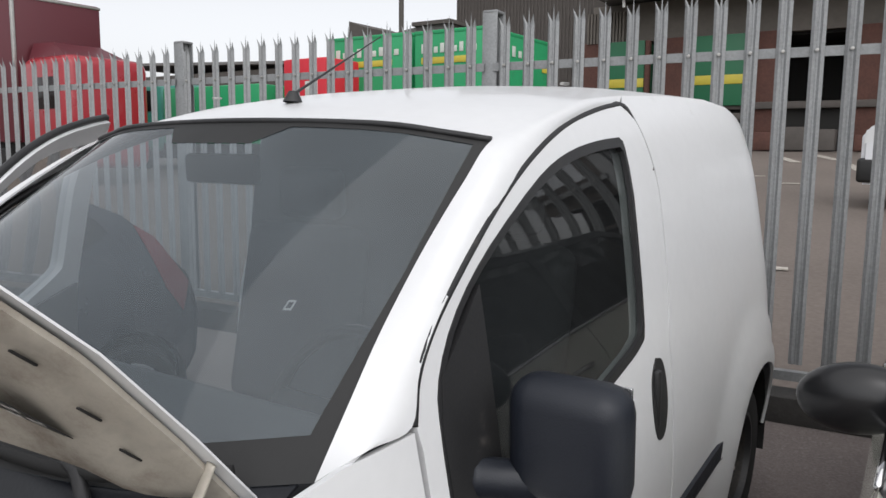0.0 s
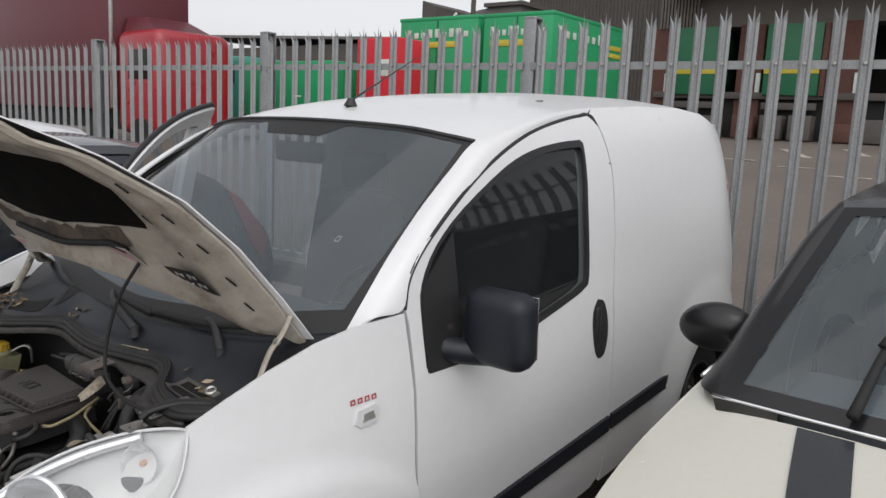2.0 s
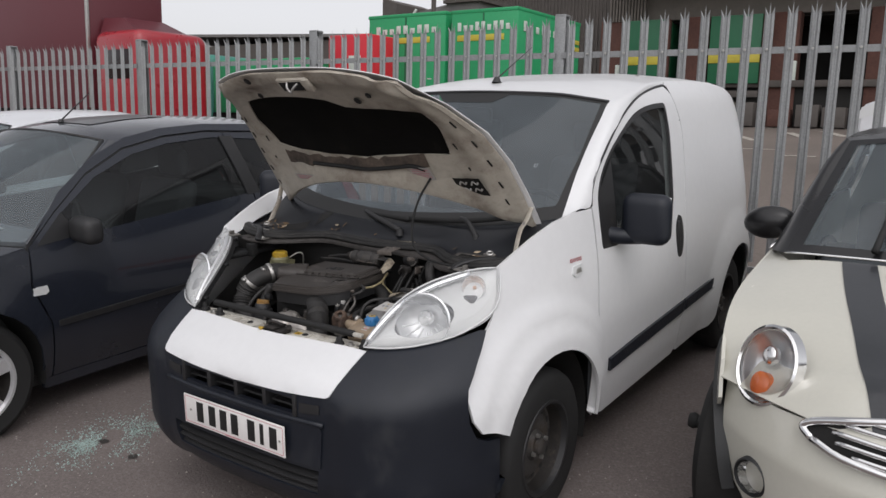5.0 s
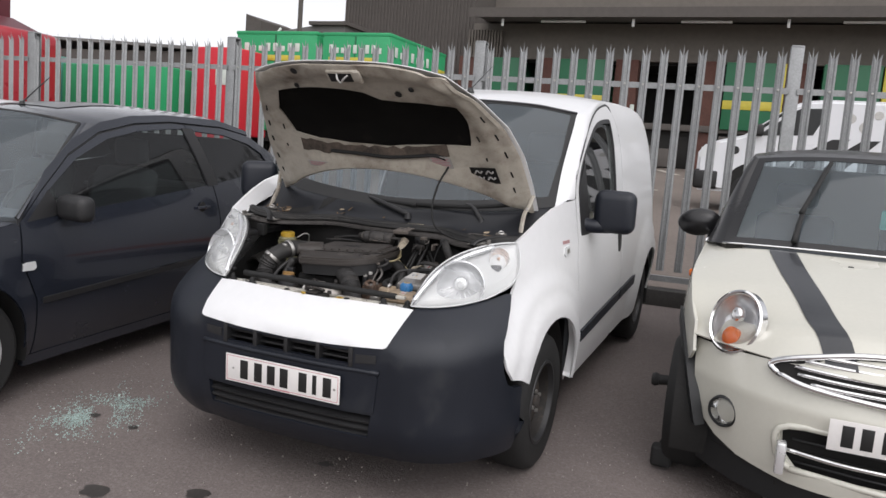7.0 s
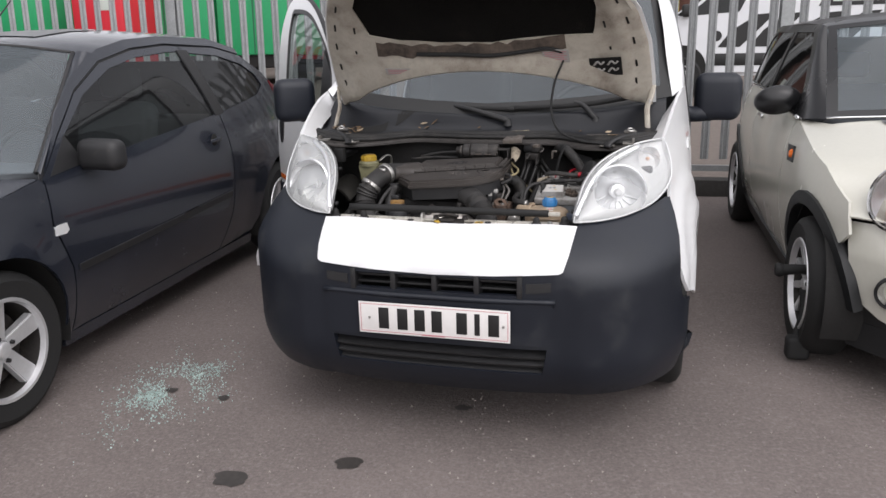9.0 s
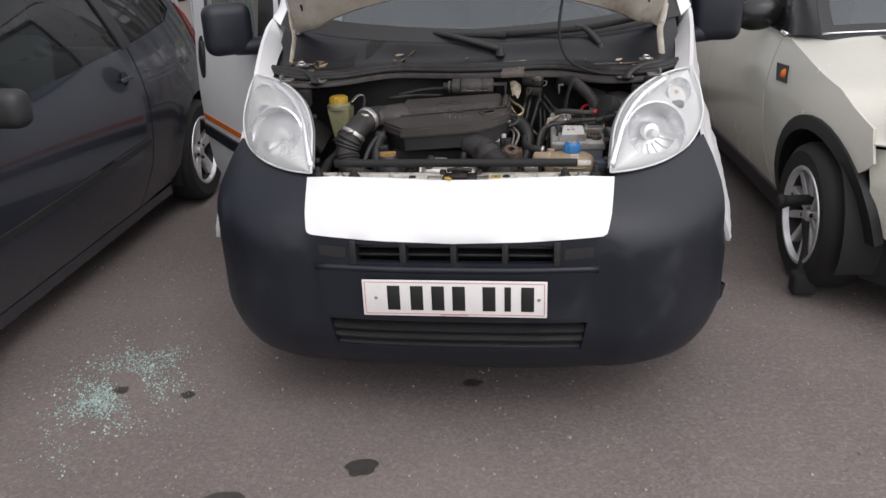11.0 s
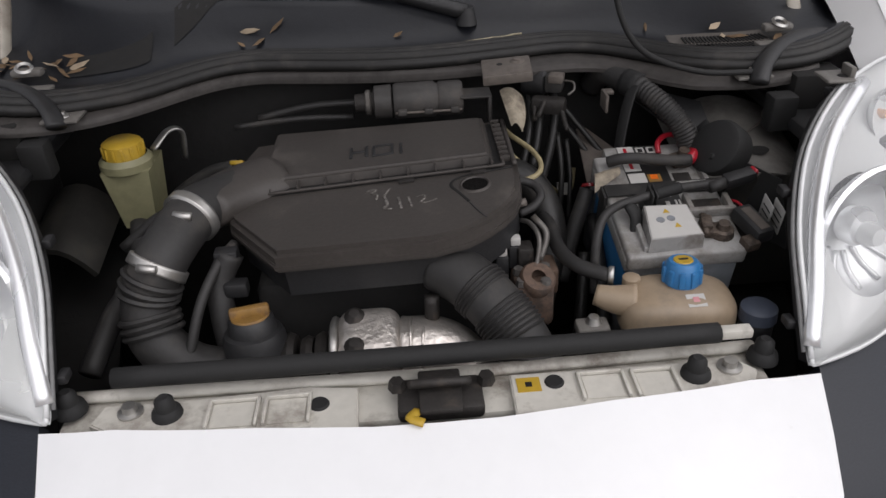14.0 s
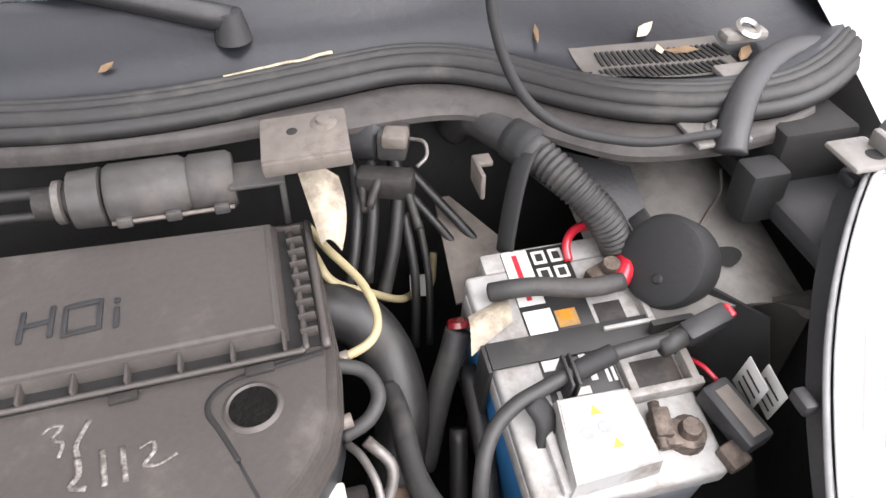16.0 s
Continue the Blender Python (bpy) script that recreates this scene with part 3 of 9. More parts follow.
def van_door(s, m):
    """A front door with its glass, seal, handle, rubbing strip and mirror, in the van's axes, swung by m."""
    door = part("front_door", facing(patch(van_side(s), DOOR, [WINDOW], step=0.028), (s, 0, 0)), WHITE, van, solid=0.035)
    door.matrix_basis = m
    big = [(y + (y - 1.70) * 0.018, z + (z - 1.26) * 0.04) for y, z in WINDOW]
    part("window_seal", facing(patch(van_side(s, -0.002), big, [[(y - (y - 1.70) * 0.02, z - (z - 1.26) * 0.045) for y, z in WINDOW]], step=0.05), (s, 0, 0)), PLASTIC, door, solid=0.012)
    part("window_glass", facing(patch(van_side(s, 0.012), WINDOW, step=0.06), (s, 0, 0)), SIDEGLASS, door, shadow=False)
    corner = [(1.245, 0.985), (1.245, 1.14), (1.262, 1.215), (1.40, 1.33), (1.385, 0.985)]
    part("mirror_sail", facing(patch(van_side(s, -0.004), corner, step=0.05), (s, 0, 0)), PLASTIC, door, solid=0.02)
    hollow = curve2([(2.165, 1.0), (2.205, 0.985), (2.225, 0.93), (2.222, 0.86), (2.195, 0.80), (2.155, 0.79), (2.13, 0.82), (2.118, 0.89), (2.128, 0.96), (2.165, 1.0)], 4)[:-1]
    part("handle_recess", facing(patch(van_side(s, -0.003), hollow, step=0.03), (s, 0, 0)), PLASTIC, door, solid=0.01)
    part("door_handle", box(s * 0.838 - 0.012, s * 0.838 + 0.012, 2.135, 2.165, 0.82, 0.975, 0.01), PLASTIC, door, "black upright door handle")
    rub = [(1.30, 0.452), (1.295, 0.508), (1.6, 0.522), (2.255, 0.541), (2.255, 0.482), (1.6, 0.462)]
    part("rubbing_strip", facing(patch(van_side(s, -0.012), rub, step=0.06), (s, 0, 0)), BUMPER, door, solid=0.014)
    mirror = part("door_mirror", box(s * 0.945 - 0.10, s * 0.945 + 0.10, 1.345, 1.45, 0.990, 1.198, 0.045, 4), BUMPER, door, "large black door mirror")
    part("mirror_glass", box(s * 0.945 - 0.08, s * 0.945 + 0.08, 1.449, 1.455, 1.01, 1.18, 0.002), CHROME, mirror)
    part("mirror_arm", tube([(s * 0.80, 1.32, 1.03), (s * 0.85, 1.36, 1.02), (s * 0.92, 1.40, 1.02)], 0.035, 10, 5), BUMPER, mirror)
    part("lock", lathe([(0, 0.004), (0.011, 0.004), (0.012, 0)], 12, "x"), STEEL, door).matrix_basis = pose(s * 0.842, 2.13, 0.76)
    # inner trim
    part("door_card", facing(patch(van_side(s, 0.05), [(1.22, 0.30), (2.23, 0.30), (2.23, 0.98), (1.24, 0.98)], step=0.1), (-s, 0, 0)), CABIN, door, solid=0.01)
    part("edge_seal", tube([(s * (van_w(y, z) - 0.012), y, z) for y, z in curve2(SEAM_UP, 3) + [(2.362, 1.60), (2.366, 1.45)]], (0.013, 0.013), 8, 4), PLASTIC, door, "black rubber seal round the door frame")
    return door


van_door(1, Matrix())
OPEN = 40
hinge = Vector((-0.80, 1.19, 0))
left_door = van_door(-1, Matrix.Translation(hinge) @ pose(0, 0, 0, 0, 0, OPEN) @ Matrix.Translation(-hinge))
part("reflector_band", facing(patch(van_side(-1, -0.005), [(1.24, 0.545), (2.24, 0.570), (2.24, 0.598), (1.24, 0.573)], step=0.06), (-1, 0, 0)), AMBER, left_door, "amber reflective band along the open door", solid=0.003)


def roof_z(x, y):
    edge = np.interp(y, [p[0] for p in ROOF_EDGE], [p[1] for p in ROOF_EDGE])
    mid = np.interp(y, [1.58, 1.70, 1.85, 2.1, 2.4, 2.8, 3.2, 3.45, 3.62, 3.72], [1.600, 1.635, 1.658, 1.683, 1.70, 1.708, 1.70, 1.672, 1.62, 1.56])
    w = roof_w(y, edge)
    return edge + (mid - edge) * max(0.0, 1 - abs(x / w) ** 2.4)


def roof_point(u, v):
    a = 2 * u - 1
    bow = 0.075 * (1 - a * a)
    y = (1.655 - bow) + v * (3.58 + 0.12 * (1 - a * a) - 1.655 + bow)
    ye = min(max(y, 1.655), 3.58)
    edge = float(np.interp(ye, [p[0] for p in ROOF_EDGE], [p[1] for p in ROOF_EDGE]))
    x = a * roof_w(ye, edge)
    return (x, y, roof_z(x, y) if abs(a) < 0.999 else edge)


part("roof", facing(grid(roof_point, 30, 40), (0, 0, 1)), WHITE, van, "white roof panel", solid=0.01)
for s in (1, -1):
    part("ditch_cap", box(s * 0.622 - 0.006, s * 0.622 + 0.006, 2.04, 2.075, 1.675, 1.682, 0.003), STEEL, van)

# Windscreen, with a dark ceramic border.
WS_B = [(-0.742, 1.03, 1.126), (-0.45, 0.925, 1.085), (0, 0.875, 1.066), (0.45, 0.925, 1.085), (0.742, 1.03, 1.126)]
WS_T = [(-0.656, 1.652, 1.557), (-0.40, 1.600, 1.592), (0, 1.578, 1.602), (0.40, 1.600, 1.592), (0.656, 1.652, 1.557)]
_b, _t = smooth_path(WS_B, 8), smooth_path(WS_T, 8)


def screen(u, v, out=0.0):
    k = min(u * 32, 31.999)
    i, f = int(k), k - int(k)
    b, t = _b[i].lerp(_b[i + 1], f), _t[i].lerp(_t[i + 1], f)
    p = b.lerp(t, v)
    bulge = 0.03 * math.sin(math.pi * v) * (1 - abs(2 * u - 1) ** 4)
    return p + Vector((0, -0.75, 0.66)) * (bulge + out)


part("windscreen", facing(grid(screen, 32, 14), (0, -1, 1)), SCREEN, van, "clean grey-tinted windscreen", shadow=False)
border = patch(lambda u, v: screen(u, v, 0.002), [(0, 0), (1, 0), (1, 1), (0, 1)], [[(0.035, 0.10), (0.5, 0.07), (0.965, 0.10), (0.975, 0.5), (0.97, 0.972), (0.62, 0.975), (0.58, 0.90), (0.42, 0.90), (0.38, 0.975), (0.03, 0.972), (0.025, 0.5)]], step=0.06)
part("screen_border", facing(border, (0, -1, 1)), INK, van, "black border printed round the windscreen")
part("screen_seal", tube([tuple(screen(u, 1.0, 0.003)) for u in (0, 0.1, 0.25, 0.5, 0.75, 0.9, 1)], 0.007, 6, 4), PLASTIC, van)
part("permit_sticker", facing(patch(lambda u, v: screen(u, v, -0.003), [(0.826, 0.390), (0.839, 0.390), (0.839, 0.417), (0.826, 0.417)], [[(0.829, 0.396), (0.836, 0.396), (0.836, 0.411), (0.829, 0.411)]], step=0.02), (0, -1, 1)), PAPER, van, "small white sticker on the windscreen")

# Tail end.
part("rear_doors", facing(grid(lambda u, v: ((2 * u - 1) * (van_w(3.74, 0.35 + 1.2 * v) - 0.0), 3.76 - 0.17 * max(0, v - 0.75) ** 1 * 4 * 0.25 + 0.06 * (1 - (2 * u - 1) ** 2), 0.35 + 1.22 * v), 12, 12), (0, 1, 0)), WHITE, van)
part("rear_header", facing(grid(lambda u, v: ((2 * u - 1) * 0.62, 3.58 + 0.20 * v, 1.60 - 0.06 * v), 8, 3), (0, 0.3, 1)), WHITE, van)
for s in (1, -1):
    part("tail_lamp", box(s * 0.68 - 0.03, s * 0.68 + 0.03, 3.72, 3.79, 0.86, 1.28, 0.02), RED, van, "red upright tail lamp")
part("rear_bumper", box(-0.80, 0.80, 3.68, 3.86, 0.30, 0.55, 0.05, 3), BUMPER, van)
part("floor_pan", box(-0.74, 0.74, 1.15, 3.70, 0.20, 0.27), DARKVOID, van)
part("bulkhead", grid(lambda u, v: ((2 * u - 1) * (van_w(2.29, 0.3 + 1.33 * v) - 0.04), 2.29, 0.3 + 1.33 * v), 4, 12), CABIN, van, "plain cabin bulkhead", solid=0.02)

# Cabin.
part("dashboard", box(-0.69, 0.69, 1.02, 1.35, 0.72, 1.075, 0.06, 3), CABIN, van, "grey moulded dashboard")
for s in (-0.36, 0.36):
    part("seat_base", box(s - 0.24, s + 0.24, 1.62, 2.08, 0.50, 0.68, 0.05, 3), SEATCLOTH, van)
    back = box(s - 0.24, s + 0.24, -0.08, 0.06, 0, 0.62, 0.06, 3)
    back.transform(pose(0, 2.05, 0.66, -14, 0, 0))
    part("seat_back", back, SEATCLOTH, van)
    part("head_restraint", box(s - 0.13, s + 0.13, 2.17, 2.25, 1.28, 1.45, 0.035, 3), SEATCLOTH, van)
wheel_s = lathe([(0.185 + 0.016 * math.cos(a), 0.016 * math.sin(a)) for a in (2 * math.pi * k / 8 for k in range(8))], 28, closed=True)
put(wheel_s, box(-0.18, 0.18, -0.03, 0.03, -0.012, 0.012, 0.008))
wheel_s.transform(pose(0.36, 1.50, 0.98, 62, 0, 0))
part("steering_wheel", wheel_s, PLASTIC, van)
part("rear_view_mirror", box(-0.12, 0.12, 1.52, 1.55, 1.46, 1.53, 0.012), PLASTIC, van)
aerial = part("aerial", lathe([(0, 0.03), (0.012, 0.028), (0.022, 0.008), (0.026, 0)], 14), PLASTIC, van, "black roof aerial leaning back")
aerial.matrix_basis = pose(0.0, 1.775, 1.648, -8)
part("mast", tube([(0, 0.0, 0.02), (0, 0.17, 0.13), (0, 0.34, 0.24)], (0.004, 0.0015), 6, 5), PLASTIC, aerial)

# Side repeater and lettering bars.
for s in (1, -1):
    lampb = facing(patch(van_side(s, -0.006), [(0.99, 0.924), (1.005, 0.953), (1.055, 0.958), (1.068, 0.945), (1.058, 0.918), (1.005, 0.912)], step=0.02), (s, 0, 0))
    rep = part("side_repeater", lampb, HL_BEZEL, van, "clear side repeater lamp", solid=0.008)
    part("bulb_cover", facing(patch(van_side(s, -0.008), [(1.012, 0.925), (1.018, 0.943), (1.045, 0.946), (1.05, 0.927)], step=0.02), (s, 0, 0)), STEEL, rep, solid=0.003)
    for k in range(4):
        y0 = 0.985 + k * 0.021
        loop = [(y0, 0.969), (y0 + 0.001, 0.982), (y0 + 0.015, 0.983), (y0 + 0.015, 0.970)]
        part("badge_stroke", facing(patch(van_side(s, -0.003), loop, [] if k == 9 else [[(y0 + 0.004, 0.9720), (y0 + 0.0045, 0.979), (y0 + 0.0115, 0.9795), (y0 + 0.0115, 0.9725)]], step=0.02), (s, 0, 0)), RED, van, "small red badge strokes")


# ---- wheels ----
DUSTDISC = mat("brake_dusted_steel", (0.06, 0.057, 0.054), 0.6, metal=0.3, var=0.4, scale=12, fine=60, bump=0.001, dirt=(0.05, 0.035, 0.025), dirt_at=0.55, dirt_scale=14)


def make_wheel(parent, centre, s, radius, width, rim_r, kind):
    """A tyre with its rim, hub and spokes or holes; s: the side that it faces."""
    h = width / 2
    wheel = part("wheel", lathe([(rim_r, -h * 0.9), (radius - 0.035, -h), (radius - 0.010, -h * 0.82), (radius, -h * 0.55), (radius, h * 0.55), (radius - 0.010, h * 0.82), (radius - 0.035, h), (rim_r, h * 0.9)], 48, "x"), RUBBER, parent, "black tyre")
    wheel.matrix_basis = Matrix.Translation(centre) @ (Matrix() if s > 0 else pose(0, 0, 0, 0, 0, 180))
    material = {"steel": PLASTIC, "five": ALLOY, "multi": ALLOY}[kind]
    part("rim_barrel", lathe([(rim_r - 0.019, h * 0.7), (rim_r - 0.03, -h * 0.2), (rim_r - 0.03, -h * 0.9)], 40, "x"), GRIME, wheel)
    part("rim", lathe([(rim_r, h * 0.90), (rim_r - 0.002, h * 0.95), (rim_r - 0.014, h * 0.95), (rim_r - 0.02, h * 0.7)], 48, "x"), material, wheel, "dark steel rim" if kind == "steel" else "silver alloy rim")
    if kind == "steel":
        disc = lathe([(0, h * 0.55), (0.05, h * 0.55), (0.06, h * 0.35), (0.10, h * 0.42), (0.15, h * 0.1), (rim_r - 0.02, h * 0.2)], 40, "x")
        part("disc", disc, DUSTDISC, wheel, "dusty steel wheel disc")
        for k in range(12):
            a = 2 * math.pi * k / 12
            hole_ = lathe([(0, 0), (0.014, 0.0)], 10, "x")
            part("vent_hole", hole_, DARKVOID, wheel).matrix_basis = Matrix.Translation((h * 0.30, 0.125 * math.cos(a), 0.125 * math.sin(a)))
    else:
        part("brake_disc", lathe([(0, 0), (rim_r * 0.72, 0.0), (rim_r * 0.72, -0.02)], 28, "x"), GRIME, wheel)
        n = 5 if kind == "five" else 10
        for k in range(n):
            a = 360 * k / n
            w0, w1 = (0.027, 0.038) if kind == "five" else (0.014, 0.016)
            sp = bmesh.new()
            pts = [(h * 0.55, -w0, 0.03), (h * 0.55, w0, 0.03), (h * 0.72, w1, rim_r - 0.016), (h * 0.72, -w1, rim_r - 0.016)]
            top = [sp.verts.new(p) for p in pts]
            low = [sp.verts.new((p[0] - 0.03, p[1] * 1.1, p[2])) for p in pts]
            sp.faces.new(top)
            for i in range(4):
                sp.faces.new((top[i], low[i], low[(i + 1) % 4], top[(i + 1) % 4]))
            bmesh.ops.bevel(sp, geom=[e for e in sp.edges if all(v in top for v in e.verts)], offset=0.005, segments=2, affect="EDGES")
            bmesh.ops.recalc_face_normals(sp, faces=sp.faces[:])
            sp.transform(pose(0, 0, 0, a, 0, 0))
            part("spoke", sp, ALLOY, wheel)
    hub = part("hub_cap", lathe([(0, h * 0.75), (0.022, h * 0.74), (0.030, h * 0.68), (0.034, h * 0.45)], 24, "x"), material if kind != "steel" else DUSTDISC, wheel)
    for k in range(4):
        a = 2 * math.pi * k / 4 + 0.3
        part("wheel_nut", lathe([(0, 0.014), (0.009, 0.012), (0.010, 0)], 6, "x"), STEEL if kind == "steel" else PLASTIC, wheel).matrix_basis = Matrix.Translation((h * 0.55, 0.05 * math.cos(a), 0.05 * math.sin(a)))
    return wheel


for s in (1, -1):
    for c in (FW, RW):
        make_wheel(van, (s * 0.735, c[0], 0.295), s, 0.298, 0.18, 0.185, "steel")


# ---- the van's front end ----
PLAN = [(0, 0.035), (0.25, 0.040), (0.42, 0.060), (0.57, 0.105), (0.685, 0.180), (0.762, 0.270), (0.808, 0.360), (0.828, 0.440)]
PLAN3 = smooth_path([(x, y, 0) for x, y in PLAN], 8)
RUN = [0.0]
for _a, _c in zip(PLAN3, PLAN3[1:]):
    RUN.append(RUN[-1] + (_c - _a).length)
RECESS_Z = [0.18, 0.22, 0.26, 0.33, 0.5, 0.6, 0.655, 0.68, 0.71, 0.74, 0.773, 0.80, 0.83, 0.87]
RECESS_Y = [0.10, 0.06, 0.025, 0.0, 0.0, 0.0, 0.004, 0.02, 0.055, 0.10, 0.155, 0.20, 0.26, 0.335]


def ease(k):
    k = min(max(k, 0.0), 1.0)
    return k * k * (3 - 2 * k)


def nose(a, z, out=0.0):
    """The bumper's skin: a runs along it from the middle, z up; out: metres proud."""
    d, s = abs(a), 1 if a >= 0 else -1
    x, y = float(np.interp(d, RUN, [p.x for p in PLAN3])), float(np.interp(d, RUN, [p.y for p in PLAN3]))
    x2, y2 = float(np.interp(d + 0.02, RUN, [p.x for p in PLAN3])), float(np.interp(d + 0.02, RUN, [p.y for p in PLAN3]))
    t = Vector((x2 - x, y2 - y))
    t = t.normalized() if t.length > 1e-5 else Vector((0, 1))
    y += float(np.interp(z, RECESS_Z, RECESS_Y)) * (1 - 0.35 * max(0, (d - 0.6) / 0.5) if z < 0.5 else 1)
    out += 0.014 * ease((d - 0.425) / 0.05) * (1 - ease((d - 0.60) / 0.25)) * ease((0.665 - z) / 0.05)
    x -= 0.25 * max(0, 0.32 - z) * (d / 1.05) ** 2
    return (s * (x + t.y * out), y - t.x * out, z)


right = [(0.0, 0.632), (0.415, 0.650), (0.452, 0.775), (0.60, 0.790), (0.72, 0.812), (0.775, 0.826), (0.800, 0.824), (0.832, 0.778), (0.864, 0.715), (0.880, 0.64), (0.888, 0.565), (0.915, 0.508), (0.96, 0.487), (1.035, 0.478), (1.05, 0.30), (0.98, 0.21), (0.0, 0.19)]
outline = right + [(-a, z) for a, z in right[1:-1]][::-1]
upper = [(-0.285, 0.575), (0.285, 0.575), (0.285, 0.628), (-0.285, 0.628)]
lower = [(-0.36, 0.300), (0.36, 0.300), (0.375, 0.392), (-0.375, 0.392)]
sides = [[(s * 0.305, 0.585), (s * 0.385, 0.592), (s * 0.385, 0.622), (s * 0.305, 0.618)] for s in (1, -1)]
bumper = part("front_bumper", facing(patch(nose, outline, [upper, lower], step=0.035), (0, -1, 0)), BUMPER, van, "dark grey grained plastic front bumper, scuffed", solid=0.02)
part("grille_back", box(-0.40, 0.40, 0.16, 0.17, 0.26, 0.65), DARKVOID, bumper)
for q in sides:
    part("blank_vent", facing(patch(lambda a, z: nose(a, z, 0.003), q, step=0.04), (0, -1, 0)), PLASTIC, bumper, solid=0.006)
for x in (-0.285, -0.143, 0.0, 0.143, 0.285):
    part("grille_divider", box(x - 0.009, x + 0.009, 0.038, 0.12, 0.565, 0.640, 0.003), PLASTIC, bumper)
for z in (0.588, 0.613):
    part("grille_slat", box(-0.29, 0.29, 0.065, 0.11, z - 0.004, z + 0.004, 0.002), PLASTIC, bumper)
for z in (0.312, 0.340, 0.367):
    bmS = grid(lambda u, v: Vector(nose(-0.375 + 0.75 * u, z + 0.016 * (v - 0.5), -0.008 - 0.03 * v)), 24, 2)
    part("grille_slat", facing(bmS, (0, -1, 0.4)), PLASTIC, bumper, solid=0.008)
pocket = [(-0.385, 0.405), (0.385, 0.405), (0.395, 0.535), (0.385, 0.552), (-0.385, 0.552), (-0.395, 0.535)]
part("plate_panel", facing(patch(lambda a, z: nose(a, z, 0.006), pocket, step=0.04), (0, -1, 0)), BUMPER, bumper, solid=0.008)
part("ledge", tube([nose(a, 0.556, 0.002) for a in (-0.40, -0.2, 0, 0.2, 0.40)], 0.010, 8, 5), BUMPER, bumper)

plate = part("number_plate", box(-0.26, 0.26, 0.014, 0.018, 0.421, 0.532, 0.0015), PLATEW, van, "white number plate with worn black marks")
for x, w in ((-0.172, 0.05), (-0.106, 0.05), (-0.046, 0.05), (0.013, 0.05), (0.098, 0.05), (0.150, 0.032), (0.205, 0.05)):
    part("mark", box(x - w / 2 + 0.008, x + w / 2 - 0.006, 0.0128, 0.0142, 0.440, 0.515, 0.0004), INK, plate)
for x in (-0.222, 0.238):
    part("plate_screw", lathe([(0, 0.003), (0.004, 0.002), (0.005, 0)], 10, "y"), STEEL, plate).matrix_basis = pose(x, 0.013, 0.477, 180)
for z, h in ((0.4285, 0.001), (0.5255, 0.001)):
    part("plate_border", box(-0.252, 0.252, 0.0132, 0.0142, z - h, z + h), PINK, plate)
for x in (-0.2525, 0.2525):
    part("plate_border", box(x - 0.001, x + 0.001, 0.0132, 0.0142, 0.429, 0.525), PINK, plate)
part("dealer_mark", box(-0.04, 0.04, 0.0132, 0.0142, 0.4245, 0.4275), PINK, plate)


def centre_panel(a, z, out=0.004):
    return nose(a, z, out)


top_edge = [(0.449, 0.772), (0.36, 0.777), (0.20, 0.776), (0.07, 0.772), (-0.07, 0.772), (-0.20, 0.776), (-0.36, 0.777), (-0.449, 0.772)]
pan_poly = [(-0.424, 0.668), (-0.420, 0.657), (-0.407, 0.651), (-0.2, 0.640), (0.0, 0.635), (0.2, 0.640), (0.407, 0.651), (0.420, 0.657), (0.424, 0.668), (0.434, 0.70)] + top_edge + [(-0.432, 0.70)]
part("nose_panel", facing(patch(centre_panel, pan_poly, step=0.03), (0, -1, 0.5)), WHITE, van, "bright white panel above the grille", solid=0.012)

# Slam panel behind it, of painted pressings.
slam = part("slam_panel", box(-0.44, 0.40, 0.215, 0.300, 0.735, 0.752, 0.004), PANELW, van, "grubby white slam panel")


def plate_part(poly, z0, z1, name, material, parent, bevel=0.002):
    bm = bmesh.new()
    lo, hi = [bm.verts.new((x, y, z0)) for x, y in poly], [bm.verts.new((x, y, z1)) for x, y in poly]
    bm.faces.new(lo[::-1])
    top = bm.faces.new(hi)
    n = len(poly)
    for k in range(n):
        bm.faces.new((lo[k], lo[(k + 1) % n], hi[(k + 1) % n], hi[k]))
    bmesh.ops.recalc_face_normals(bm, faces=bm.faces[:])
    if bevel:
        bmesh.ops.bevel(bm, geom=list(top.edges), offset=bevel, segments=2, affect="EDGES")
    return part(name, bm, material, parent)


plate_part([(-0.39, 0.262), (-0.40, 0.232), (-0.355, 0.205), (-0.30, 0.200), (-0.145, 0.200), (-0.14, 0.178), (-0.09, 0.178), (-0.092, 0.262), (-0.15, 0.270), (-0.30, 0.262)], 0.752, 0.764, "pressing", PANELW, slam)
plate_part([(0.09, 0.264), (0.088, 0.178), (0.14, 0.178), (0.15, 0.200), (0.30, 0.202), (0.375, 0.222), (0.385, 0.240), (0.36, 0.268), (0.30, 0.262), (0.16, 0.262)], 0.752, 0.764, "pressing", PANELW, slam)
for x0, x1, y0, y1 in ((-0.265, -0.205, 0.208, 0.254), (-0.20, -0.145, 0.208, 0.254), (0.168, 0.225, 0.208, 0.254), (0.232, 0.285, 0.206, 0.252)):
    rim = box(x0, x1, y0, y1, 0.763, 0.768, 0.001)
    part("pressed_frame", box(x0, x0 + 0.004, y0, y1, 0.764, 0.770, 0.001), PANELW, slam)
    part("pressed_frame", box(x1 - 0.004, x1, y0, y1, 0.764, 0.770, 0.001), PANELW, slam)
    rim.free()
    part("pressed_frame", box(x0, x1, y1 - 0.004, y1, 0.764, 0.770, 0.001), PANELW, slam)
    part("pressed_floor", box(x0 + 0.006, x1 - 0.006, y0 + 0.002, y1 - 0.006, 0.7635, 0.7655), PANELW, slam)
